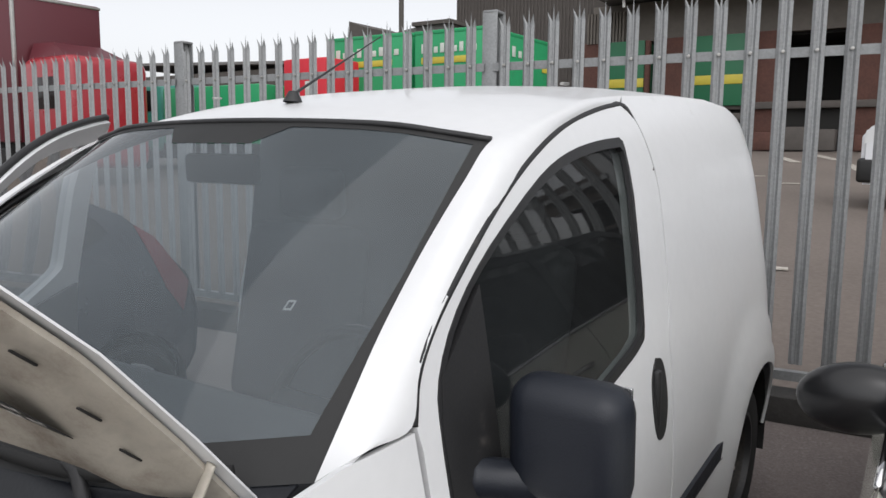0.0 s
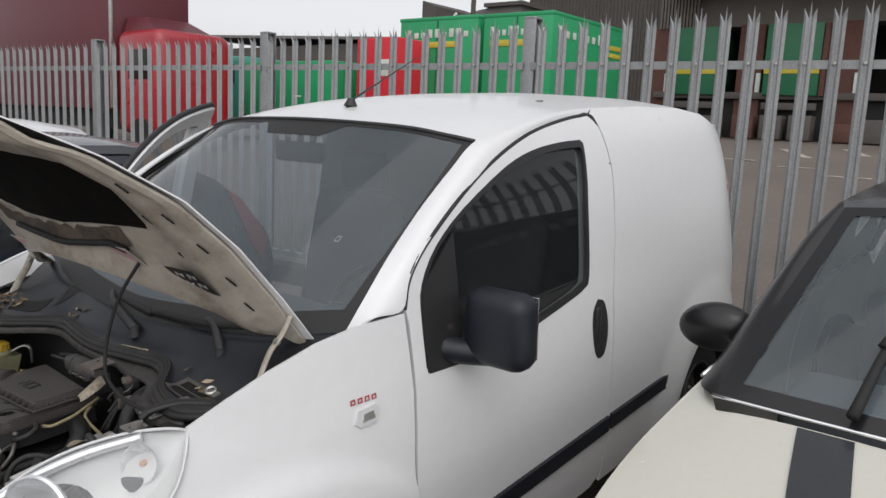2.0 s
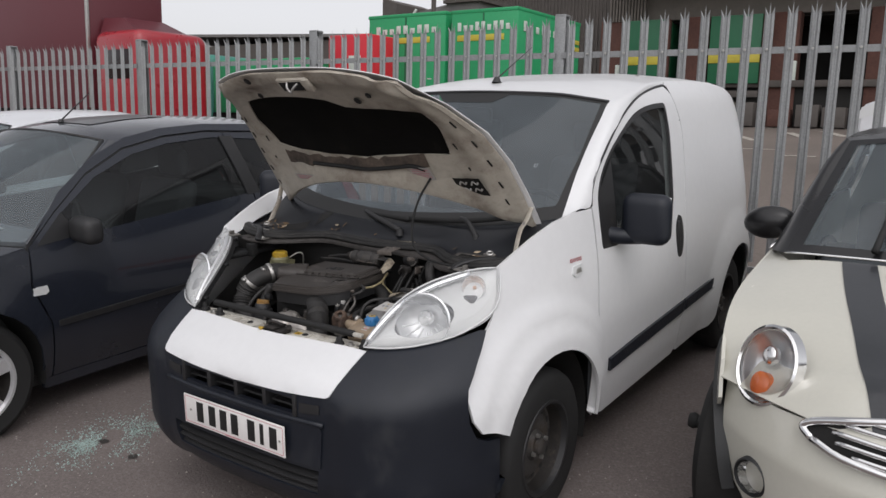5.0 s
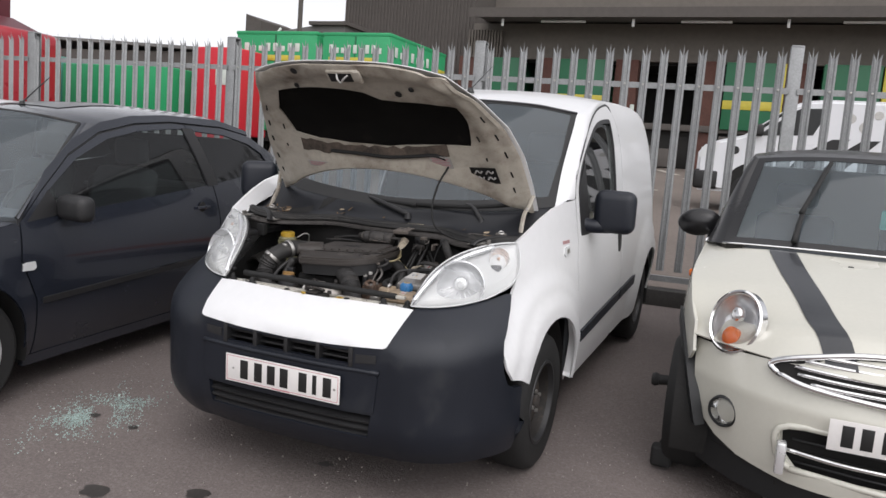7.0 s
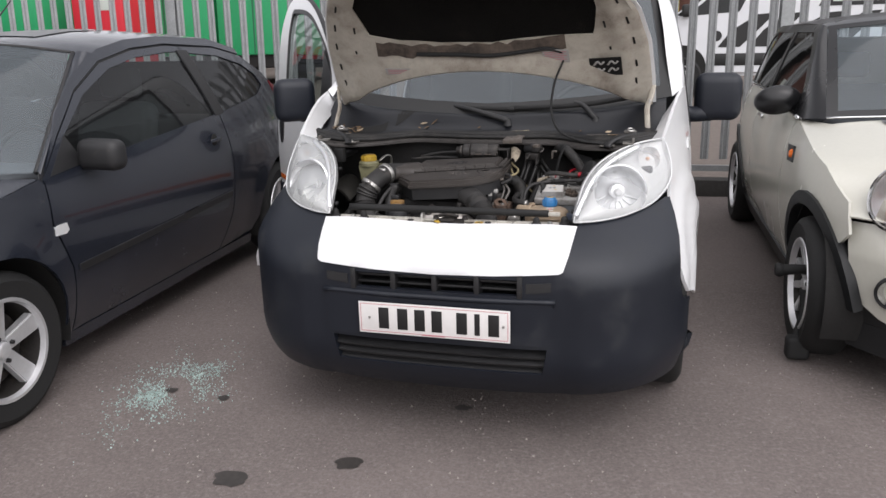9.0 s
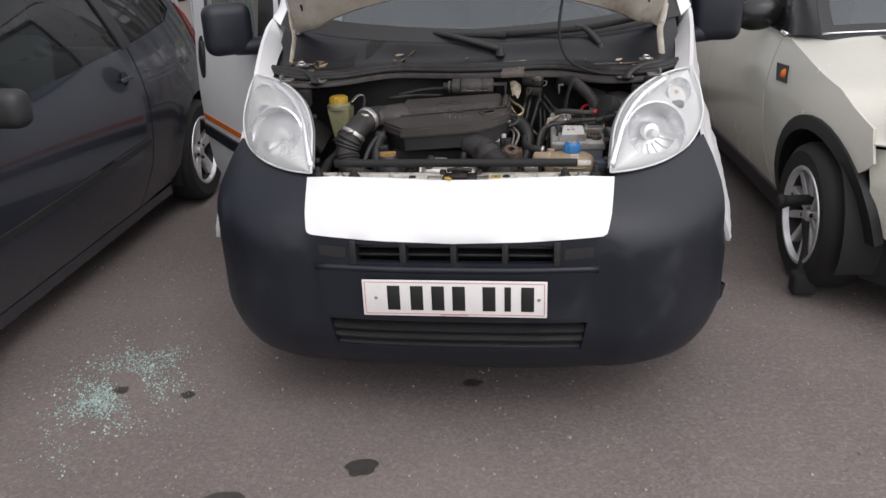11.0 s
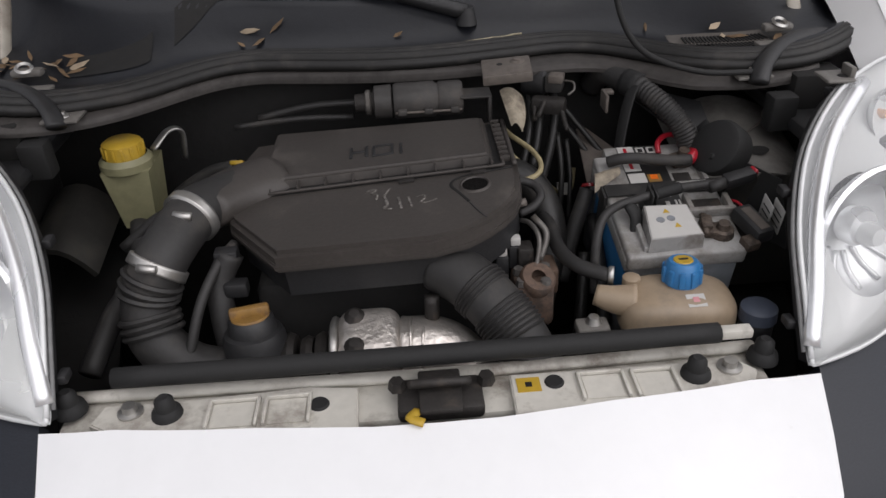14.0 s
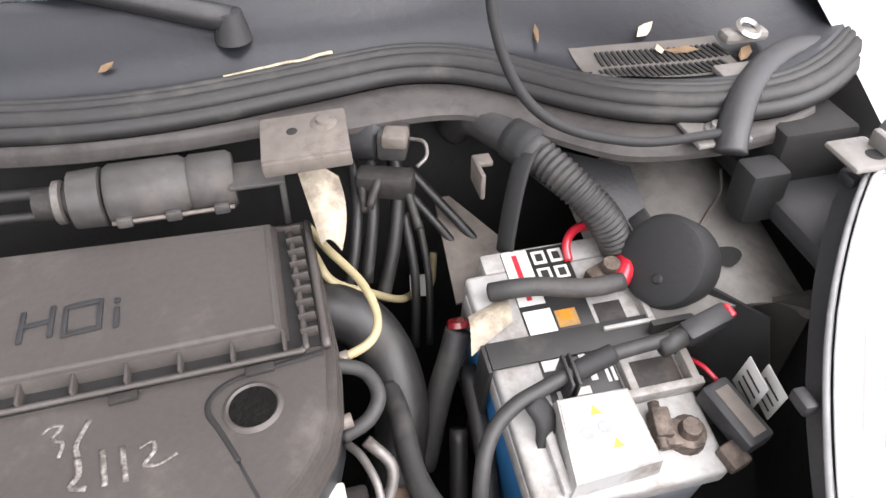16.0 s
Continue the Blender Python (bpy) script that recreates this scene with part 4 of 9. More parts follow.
part("cross_rail", tube([(-0.44, 0.288, 0.757), (-0.2, 0.284, 0.758), (0.0, 0.282, 0.757), (0.2, 0.284, 0.758), (0.40, 0.290, 0.757)], 0.012, 8, 5, flat=0.6), PANELW, slam)
for x, y in ((-0.356, 0.247), (0.353, 0.246)):
    part("bolt", lathe([(0, 0.012), (0.008, 0.012), (0.009, 0.004), (0.015, 0.003), (0.015, 0)], 14), STEEL, slam).matrix_basis = pose(x, y, 0.764)
for x, y in ((-0.312, 0.240), (0.309, 0.238), (0.400, 0.262), (-0.43, 0.262)):
    part("rubber_buffer", lathe([(0, 0.030), (0.006, 0.031), (0.011, 0.026), (0.012, 0.014), (0.017, 0.010), (0.019, 0.0)], 18), RUBBER, slam, "black rubber buffer").matrix_basis = pose(x, y, 0.760)
for x, y in ((0.141, 0.244), (-0.136, 0.237)):
    part("plug", lathe([(0, 0.003), (0.010, 0.003), (0.012, 0)], 16), RUBBER, slam).matrix_basis = pose(x, y, 0.764)
sticker = part("warning_sticker", box(0.096, 0.124, 0.230, 0.254, 0.7642, 0.7652), YELLOW, slam, "small yellow warning sticker")
part("sticker_print", box(0.106, 0.114, 0.238, 0.246, 0.7650, 0.7656), INK, sticker)
lock = part("bonnet_lock", box(-0.045, 0.055, 0.205, 0.262, 0.752, 0.772, 0.006), GRIME, slam, "greasy dark bonnet lock")
part("lock_plate", box(-0.02, 0.03, 0.195, 0.265, 0.772, 0.780, 0.003), GRIME, lock)
part("lock_claw", tube([(-0.03, 0.235, 0.785), (0.0, 0.228, 0.792), (0.04, 0.235, 0.785)], 0.006, 8, 5), GRIME, lock)
for x in (-0.045, 0.06):
    part("lock_bolt", lathe([(0, 0.012), (0.009, 0.012), (0.011, 0)], 6), GRIME, lock).matrix_basis = pose(x, 0.245, 0.772)
part("release_tab", tube([(-0.022, 0.205, 0.772), (-0.030, 0.190, 0.776), (-0.016, 0.183, 0.774)], 0.007, 8, 4, flat=0.5), YELLOW, lock, "yellow release tab")
foam = part("foam_strip", tube([(-0.375, 0.272, 0.797), (-0.1, 0.270, 0.798), (0.1, 0.270, 0.798), (0.345, 0.272, 0.797)], 0.0125, 10, 6), RUBBER, slam, "black foam sealing strip")
part("strip_end", box(0.345, 0.385, 0.264, 0.280, 0.790, 0.803, 0.003), PANELW, foam)

# ---- headlamps ----
SEALGREY = mat("grey_lamp_gasket", (0.16, 0.16, 0.16), 0.6, var=0.2, scale=30)
PALEAMBER = mat("faded_amber_bulb", (0.62, 0.36, 0.22), 0.3)
HL_IN = [(0.435, 0.217, 0.783), (0.446, 0.290, 0.850), (0.476, 0.395, 0.925), (0.565, 0.520, 0.982), (0.700, 0.618, 1.010)]
HL_OUT = [(0.435, 0.217, 0.783), (0.545, 0.262, 0.788), (0.655, 0.355, 0.812), (0.742, 0.520, 0.866), (0.718, 0.618, 1.010)]
_i, _o = smooth_path(HL_IN, 6), smooth_path(HL_OUT, 6)


def lamp(s, u, v, out=0.0):
    p = line(_i, u).lerp(line(_o, u), v)
    p = p + Vector((0.42, -0.74, 0.52)) * (0.040 * math.sin(math.pi * v) * math.sin(math.pi * min(max(u, 0.02), 0.98)) ** 0.7 + out)
    return Vector((s * p.x, p.y, p.z))


for s in (1, -1):
    head = part("headlamp", facing(grid(lambda u, v: lamp(s, u, v, 0.002), 26, 16, 0.005, 0.995), (s * 0.5, -1, 0.4)), LENS if s > 0 else HAZE, van, "clear plastic headlamp, slightly hazed", shadow=False)
    part("lamp_bezel", facing(patch(lambda u, v: lamp(s, u, v, -0.030 * max(0.0, math.sin(math.pi * u)) ** 0.5 * max(0.0, math.sin(math.pi * v)) ** 0.5 - 0.004), [(0.0, 0.0), (1.0, 0.0), (1.0, 1.0), (0.0, 1.0)], [[(0.47 + 0.17 * math.cos(q), 0.53 + 0.33 * math.sin(q)) for q in (2 * math.pi * j / 24 for j in range(24))]], step=0.04), (s * 0.5, -1, 0.4)), HL_BEZEL, head, "silver bezel")
    rimpath = [tuple(lamp(s, u, 0.0, 0.001)) for u in (0.02, 0.2, 0.4, 0.6, 0.8, 0.97)] + [tuple(lamp(s, u, 1.0, 0.001)) for u in (0.97, 0.8, 0.6, 0.4, 0.2, 0.02)]
    part("lamp_frame", tube(rimpath + [rimpath[0]], 0.0035, 6, 4), HL_BEZEL, head)
    part("inner_trim", tube([tuple(lamp(s, u, 0.10, -0.004)) for u in (0.06, 0.25, 0.45, 0.65, 0.85)], 0.011, 8, 5), HL_REFLECTOR, head)
    c = lamp(s, 0.485, 0.56, -0.040)
    aim = look(c, c + Vector((-s * 0.30, 1.0, -0.22)))
    bowl = part("main_reflector", lathe([(0.080, 0.010), (0.077, 0.0), (0.069, -0.018), (0.053, -0.036), (0.028, -0.048), (0, -0.050)], 36), HL_REFLECTOR, head, "mirror reflector bowl")
    bowl.matrix_basis = aim @ Matrix.Diagonal((1.14, 1.12, 1.0, 1.0))
    part("bowl_ring", lathe([(0.077, 0.006), (0.081, 0.012), (0.085, 0.008), (0.083, 0.0)], 36, closed=True), HL_REFLECTOR, bowl)
    part("bulb", lathe([(0, 0.012), (0.010, 0.010), (0.013, 0), (0.013, -0.05)], 16), HL_BEZEL, bowl)
    part("bulb_shield", lathe([(0, 0.0), (0.020, -0.002), (0.024, -0.010), (0.022, -0.026)], 20), HL_REFLECTOR, bowl).matrix_basis = pose(0, 0.006, -0.012)
    for k in range(7):
        a = radians(200 + 140 * k / 6)
        part("reflector_flute", tube([(0.030 * math.cos(a), 0.030 * math.sin(a), -0.044), (0.052 * math.cos(a), 0.052 * math.sin(a), -0.034), (0.070 * math.cos(a), 0.070 * math.sin(a), -0.012)], 0.003, 6, 4), HL_REFLECTOR, bowl)
    c2 = lamp(s, 0.80, 0.45, -0.016)
    ind = part("indicator", lathe([(0.042, 0.006), (0.036, -0.006), (0.018, -0.022), (0, -0.026)], 24), HL_REFLECTOR, head, "indicator bowl with amber bulb")
    ind.matrix_basis = look(c2, c2 + Vector((-s * 0.45, 1.0, -0.3)))
    part("indicator_bulb", lathe([(0, 0.0), (0.006, -0.003), (0.008, -0.02)], 14), PALEAMBER, ind)
    part("lamp_side", facing(grid(lambda u, v: lamp(s, u, 0, -0.004 - 0.022 * v) + Vector((s * (0.004 + 0.010 * v), 0.012 * v, -0.004 * v)), 16, 2), (-s, 0.3, 0.3)), PLASTIC, head)
    part("lamp_gasket", tube([tuple(lamp(s, u, 0, -0.004) + Vector((-s * 0.004, 0, 0))) for u in (0.04, 0.2, 0.4, 0.6, 0.8, 0.96)], 0.0028, 6, 5), SEALGREY, head)
    for u in (0.15, 0.5, 0.82):
        q = lamp(s, u, 0, -0.012)
        part("lamp_lug", box(q.x - s * 0.008 - 0.006, q.x - s * 0.008 + 0.006, q.y - 0.008, q.y + 0.012, q.z - 0.014, q.z - 0.002, 0.003), PLASTIC, head)
    # crossbeam from lamp to wing
    def wing_face(u, v):
        y = 0.615 + 0.43 * u
        z = float(np.interp(y, [0.612, 0.70, 0.80, 0.92, 1.045], [1.014, 1.050, 1.089, 1.125, 1.146]))
        return (s * (van_w(y, z) - 0.012 - 0.045 * v), y, z - (0.035 + 0.045 * u) * v)
    part("wing_flange", facing(grid(wing_face, 14, 4), (-s, -0.2, 0.4)), WHITE, van, "white inner flange of the wing", solid=0.003)

# ---- bonnet, propped open ----
H_W = ([0, .2, .4, .6, .8, 1.0], [.681, .673, .654, .613, .539, .444])
H_E = ([0, .2, .4, .6, .8, 1.0], [1.002, .903, .801, .699, .564, .406], [1.087, 1.222, 1.354, 1.465, 1.562, 1.646])
H_C = ([0, .2, .4, .6, .8, 1.0], [.735, .715, .660, .575, .465, .340], [1.255, 1.365, 1.470, 1.565, 1.640, 1.690])


def bonnet_at(u, v, down=0.0):
    e = Vector((0, float(np.interp(v, H_E[0], H_E[1])), float(np.interp(v, H_E[0], H_E[2]))))
    c = Vector((0, float(np.interp(v, H_C[0], H_C[1])), float(np.interp(v, H_C[0], H_C[2]))))
    p = c.lerp(e, abs(u) ** (2.0 + 1.0 * v))
    p.x = u * float(np.interp(v, *H_W))
    return p + Vector((0, -0.69, -0.72)) * down + Vector((-u * 0.15 * down, 0, 0))


bonnet = part("bonnet", facing(grid(lambda u, v: bonnet_at(2 * u - 1, v), 44, 30), (0, 0.7, 0.7)), WHITE, van, "white bonnet propped open, grimy underside", solid=0.003)
felt_poly = [(-0.66, 0.38), (-0.45, 0.29), (-0.20, 0.24), (0.10, 0.225), (0.40, 0.29), (0.68, 0.36), (0.74, 0.55), (0.75, 0.69), (0.60, 0.655), (0.30, 0.62), (0.16, 0.625), (0.05, 0.69), (-0.10, 0.715), (-0.40, 0.74), (-0.72, 0.76), (-0.76, 0.60)]


def under(u, v):
    """The pressed inner panel: a rim, a deep beam and hollows."""
    r = max(abs(u), 0.0)
    rim = min(1.0, (1 - r) / 0.05, (1 - v) / 0.04 + 0.1, v / 0.04 + 0.1)
    beam = 0.010 * math.exp(-((r - 0.83) / 0.06) ** 2) + 0.010 * math.exp(-((v - 0.90) / 0.04) ** 2) - 0.008 * math.exp(-((r - 0.93) / 0.025) ** 2)
    dent = -0.014 * math.exp(-((r - 0.42) / 0.12) ** 2 - ((v - 0.93) / 0.035) ** 2)
    return bonnet_at(u, v, 0.010 + 0.022 * max(rim, 0) + beam + dent)


inner = part("inner_panel", facing(patch(under, [(-0.985, 0.012), (0.985, 0.012), (0.985, 0.985), (-0.985, 0.985)], [felt_poly], step=0.035), (0, -0.7, -0.7)), UNDER, bonnet, "cream inner frame, stained and dusty", solid=0.010)
part("insulation_felt", facing(patch(lambda u, v: bonnet_at(u, v, 0.026 + 0.006 * noise.noise((u * 5, v * 5, 2))), [(u * 1.04, 0.59 + (v - 0.59) * 1.05) for u, v in felt_poly], step=0.05), (0, -0.7, -0.7)), FELT, bonnet, "sooty black insulation felt", solid=0.006)


STAIN = mat("brown_engine_grime", (0.12, 0.092, 0.072), 0.8, var=0.45, scale=9, fine=60, dirt=(0.045, 0.036, 0.03), dirt_at=0.5, dirt_scale=9)
ragged = [(-0.62 + 1.14 * k / 24, 0.265 - 0.09 * (1 - ((k - 12) / 12) ** 2) - 0.03 - 0.035 * noise.noise((k * 0.9, 3, 0))) for k in range(25)]
band = ragged + [(0.52 - 1.14 * k / 24, 0.33 - 0.11 * (1 - ((k - 12) / 12) ** 2) + 0.03 * noise.noise((k * 0.8, 7, 0))) for k in range(25)]
part("grime_band", facing(patch(lambda u, v: under(u, v) + Vector((0, -0.69, -0.72)) * 0.0025, band, step=0.04), (0, -0.7, -0.7)), STAIN, bonnet, "brown grime below the felt")


def on_bonnet(u, v, down):
    """A frame on the underside: x across, y towards the front edge, z out of the panel."""
    o = bonnet_at(u, v, down)
    ax = (bonnet_at(u + 0.02, v, down) - bonnet_at(u - 0.02, v, down)).normalized()
    ay = (bonnet_at(u, v + 0.02, down) - bonnet_at(u, v - 0.02, down)).normalized()
    az = Vector((0, -0.69, -0.72))
    ay = (ay - az * ay.dot(az)).normalized()
    ax = ay.cross(az)
    m = Matrix((ax, ay, az)).transposed().to_4x4()
    m.translation = o
    return m


slot = lathe([(0, 0.0), (0.008, 0.0)], 12)
slot.free()
for s in (1, -1):
    for v, du in ((0.16, 0.90), (0.27, 0.91), (0.40, 0.91), (0.53, 0.91), (0.66, 0.90), (0.45, 0.76), (0.30, 0.77)):
        bmq = box(-0.004, 0.004, -0.017, 0.017, -0.001, 0.002, 0.001)
        part("drain_slot", bmq, DARKVOID, inner).matrix_basis = on_bonnet(s * du, v, 0.034)
    part("felt_clip", lathe([(0, 0.004), (0.010, 0.003), (0.013, 0)], 12), RUBBER, inner).matrix_basis = on_bonnet(s * 0.50, 0.78, 0.040)
for u, v in ((0.36, 0.72), (-0.45, 0.955)):
    part("round_hole", lathe([(0, 0.001), (0.014, 0.001), (0.016, 0)], 16), DARKVOID, inner).matrix_basis = on_bonnet(u, v, 0.043)
latch = part("latch_housing", put(put(box(-0.075, 0.075, -0.032, 0.032, -0.012, 0.010, 0.006), box(-0.060, -0.010, -0.020, 0.022, 0.008, 0.012, 0.001)), box(0.055, 0.085, -0.03, 0.03, 0.0, 0.014, 0.006)), UNDER, inner, "latch housing with a wire striker")
latch.matrix_basis = on_bonnet(0.03, 0.90, 0.046)
part("latch_opening", box(-0.062, 0.045, -0.020, 0.022, 0.010, 0.0125, 0.001), DARKVOID, latch)
part("striker", tube([(-0.02, 0.02, 0.010), (-0.012, 0.010, 0.030), (0.0, -0.005, 0.036), (0.014, 0.008, 0.030), (0.03, 0.015, 0.012)], 0.0045, 8, 6), STEEL, latch, "bent wire striker")
lab = part("instruction_label", box(-0.060, 0.060, -0.050, 0.050, 0, 0.001), INK, inner, "black and white instruction label")
lab.matrix_basis = on_bonnet(0.735, 0.195, 0.043)
for k in range(2):
    for j in range(2):
        x, y = -0.026 + 0.052 * k, -0.019 + 0.038 * j
        part("pictogram", tube([(x - 0.02, y - 0.010, 0.0012), (x - 0.004, y + 0.011, 0.0012), (x + 0.008, y - 0.004, 0.0012), (x + 0.020, y + 0.010, 0.0012)], 0.0042, 6, 4, flat=0.1), PAPER, lab)
lab2 = part("paper_label", box(-0.05, 0.05, -0.036, 0.036, 0, 0.001), PAPER, inner, "faded paper label with pink text bars")
lab2.matrix_basis = on_bonnet(0.46, 0.185, 0.040)
for k in range(6):
    part("text_bar", box(-0.042, 0.03 + 0.01 * (k % 2), -0.028 + 0.010 * k, -0.0245 + 0.010 * k, 0.001, 0.0016), PINK, lab2)
lab3 = part("paper_label", box(-0.06, 0.06, -0.018, 0.018, 0, 0.001), PAPER, inner, "long faded paper label")
lab3.matrix_basis = on_bonnet(-0.48, 0.10, 0.036)
for k in range(3):
    part("text_bar", box(-0.05, 0.03, -0.011 + 0.009 * k, -0.008 + 0.009 * k, 0.001, 0.0016), PINK, lab3)
part("wiring_run", tube([tuple(bonnet_at(u, v, 0.046)) for u, v in ((-0.35, 0.20), (-0.1, 0.17), (0.1, 0.16), (0.3, 0.20), (0.42, 0.235), (0.50, 0.23))], 0.008, 8, 5), RUBBER, bonnet, "black washer hose along the felt")
for s in (1, -1):
    part("bonnet_hinge", tube([(s * 0.668, 0.925, 1.178), (s * 0.660, 0.905, 1.135), (s * 0.648, 0.880, 1.098), (s * 0.650, 0.852, 1.055), (s * 0.654, 0.828, 1.012)], 0.011, 10, 6, flat=0.4), UNDER, bonnet, "cream bonnet hinge arm")
    part("hinge_bolt", lathe([(0, 0.010), (0.008, 0.009), (0.010, 0)], 6, "x"), STEEL, bonnet).matrix_basis = pose(s * 0.652, 0.893, 1.118)
part("bonnet_stay", tube([(0.335, 0.745, 1.290), (0.305, 0.700, 1.20), (0.300, 0.665, 1.10), (0.335, 0.640, 1.03), (0.42, 0.632, 0.995), (0.515, 0.640, 0.985)], 0.0045, 8, 8), RUBBER, van, "black bonnet stay")


# ---- engine bay ----
AT = pose(0, 0, -0.03, SLOPE)
# Bay floor, walls and bulkhead get the bay's shade as near-black colour.
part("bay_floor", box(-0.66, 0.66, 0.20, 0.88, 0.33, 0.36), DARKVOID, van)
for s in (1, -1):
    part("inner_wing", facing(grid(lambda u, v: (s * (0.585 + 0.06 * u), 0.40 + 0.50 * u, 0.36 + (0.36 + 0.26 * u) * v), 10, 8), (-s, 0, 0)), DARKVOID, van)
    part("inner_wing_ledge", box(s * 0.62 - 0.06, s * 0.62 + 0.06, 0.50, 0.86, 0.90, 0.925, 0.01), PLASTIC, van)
part("firewall", box(-0.66, 0.66, 0.845, 0.865, 0.34, 0.965, 0.006), DARKVOID, van, "bulkhead behind the engine, coloured near-black for the bay's shade")
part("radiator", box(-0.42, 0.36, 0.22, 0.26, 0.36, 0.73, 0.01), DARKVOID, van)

HALF_SEAL = [(0.72, 0.745, 1.022), (0.655, 0.700, 1.012), (0.597, 0.680, 1.004), (0.537, 0.686, 0.998), (0.490, 0.697, 0.997), (0.443, 0.715, 0.997), (0.400, 0.745, 0.997), (0.355, 0.784, 0.998), (0.306, 0.816, 0.999), (0.250, 0.826, 1.000), (0.190, 0.817, 1.000), (0.080, 0.797, 1.000)]
SEAL = [(-x, y, z) for x, y, z in HALF_SEAL] + [(0.0, 0.791, 1.000)] + HALF_SEAL[::-1]
SEAL3 = smooth_path(SEAL, 4)


def seal_at(x):
    """The point of the seal at a given x."""
    for a, b in zip(SEAL3, SEAL3[1:]):
        if a.x <= x <= b.x:
            return a.lerp(b, (x - a.x) / max(b.x - a.x, 1e-6))
    return SEAL3[0] if x < 0 else SEAL3[-1]


def base_at(x):
    """The point of the windscreen's foot at a given x."""
    for a, b in zip(_b, _b[1:]):
        if a.x <= x <= b.x:
            return a.lerp(b, (x - a.x) / max(b.x - a.x, 1e-6))
    return _b[0] if x < 0 else _b[-1]


def cowl_x(x, v):
    a, b = seal_at(x), base_at(x)
    p = a.lerp(b, v)
    wide = min(1.0, (b.y - a.y) / 0.2)
    dip = -0.034 * wide * math.sin(math.pi * min(v * 1.1, 1)) + 0.008 * math.exp(-((v - 0.06) / 0.05) ** 2) * wide
    return Vector((x, p.y, p.z + dip))


def cowl(u, v):
    return cowl_x(-0.72 + 1.44 * u, v)


def cowl_lie(x, y, proud):
    """A frame lying on the cowl above (x, y): x across, y up the slope, z out of it."""
    a, b = seal_at(x), base_at(x)
    v = min(max((y - a.y) / (b.y - a.y), 0.0), 1.0)
    o = cowl_x(x, v)
    ax = (cowl_x(x + 0.01, v) - cowl_x(x - 0.01, v)).normalized()
    ay = (cowl_x(x, v + 0.04) - cowl_x(x, v - 0.04)).normalized()
    az = ax.cross(ay).normalized()
    m = Matrix((ax, az.cross(ax), az)).transposed().to_4x4()
    m.translation = o + az * proud
    return m


TRAY = mat("dusty_cowl_plastic", (0.0085, 0.0095, 0.0125), 0.36, var=0.22, scale=5, fine=90, bump=0.0004, dirt=(0.030, 0.029, 0.029), dirt_at=0.66, dirt_scale=7, spec=0.42)
SEALRUB = mat("dusty_seal_rubber", (0.0135, 0.013, 0.0125), 0.6, var=0.25, scale=9, fine=120, bump=0.0003, dirt=(0.055, 0.050, 0.046), dirt_at=0.62, dirt_scale=18)
TAN = mat("dusty_grey_bracket", (0.13, 0.112, 0.098), 0.62, metal=0.2, var=0.25, scale=15, dirt=(0.08, 0.068, 0.058), dirt_at=0.62, dirt_scale=22)
COWLSTEEL = mat("dusty_dark_cowl_steel", (0.050, 0.045, 0.042), 0.6, metal=0.2, var=0.3, scale=8, fine=60, bump=0.0004, dirt=(0.03, 0.027, 0.025), dirt_at=0.58, dirt_scale=12)
tray = part("cowl_tray", facing(grid(cowl, 90, 18), (0, 0, 1)), TRAY, van, "dusty black plastic cowl tray with leaf litter", solid=0.004)
for dy, dz, r_, name in ((0.007, 0.003, 0.0048, "bonnet_seal"), (0.000, 0.001, 0.0062, "seal_lip"), (-0.010, -0.004, 0.0090, "seal_lip"), (-0.018, -0.013, 0.0092, "seal_foot")):
    part(name, tube([tuple(p + Vector((0, dy, dz))) for p in SEAL3[::2]], r_, 8, 2), SEALRUB, tray, "dusty black rubber bonnet seal" if name == "bonnet_seal" else "")


def cowl_front(u, v):
    x = -0.62 + 1.24 * u
    p = seal_at(x)
    deep = float(np.interp(abs(x) if x > 0 else abs(x) * 0.3, [0, 0.12, 0.19, 0.25, 0.31, 0.36, 0.42, 0.49, 0.62], [0.004, 0.010, 0.040, 0.044, 0.038, 0.046, 0.048, 0.030, 0.004]))
    bend = [(0.0, -0.022), (0.45, -0.024), (0.85, -0.028), (1.0, -0.034), (1.0, -0.040)]
    k = min(int(v * 4), 3)
    f = v * 4 - k
    d0, d1 = bend[k], bend[k + 1]
    return Vector((x, p.y - 0.022 - deep * (d0[0] + (d1[0] - d0[0]) * f), p.z + d0[1] + (d1[1] - d0[1]) * f))


part("cowl_panel", facing(grid(cowl_front, 70, 12), (0, -0.6, 0.8)), COWLSTEEL, van, "dusty steel edge under the bonnet seal", solid=0.003)
for j in range(2):
    for k in range(22):
        m_ = cowl_lie(0.440 + 0.0058 * k + 0.008 * j, 0.748 + 0.027 * j - 0.0009 * k, 0.0015)
        part("vent_slot", box(-0.0014, 0.0014, -0.0115, 0.0115, 0.0, 0.0018), DARKVOID, tray).matrix_basis = m_ @ pose(0, 0, 0, 0, 0, 14)
VENT = mat("dusty_tan_vent", (0.085, 0.076, 0.068), 0.6, var=0.2, scale=20)
part("vent_frame", facing(grid(lambda u, v: (cowl_lie(0.424 + 0.150 * u, 0.728 + 0.072 * v - 0.02 * u, 0.0)).translation + Vector((0, 0, 0.0012)), 14, 6), (0, 0, 1)), VENT, tray, "dusty tan vent grille")
SEALANT = mat("flaking_sealant", (0.42, 0.37, 0.25), 0.8, var=0.4, scale=60, dirt=(0.13, 0.11, 0.09), dirt_at=0.55, dirt_scale=60)
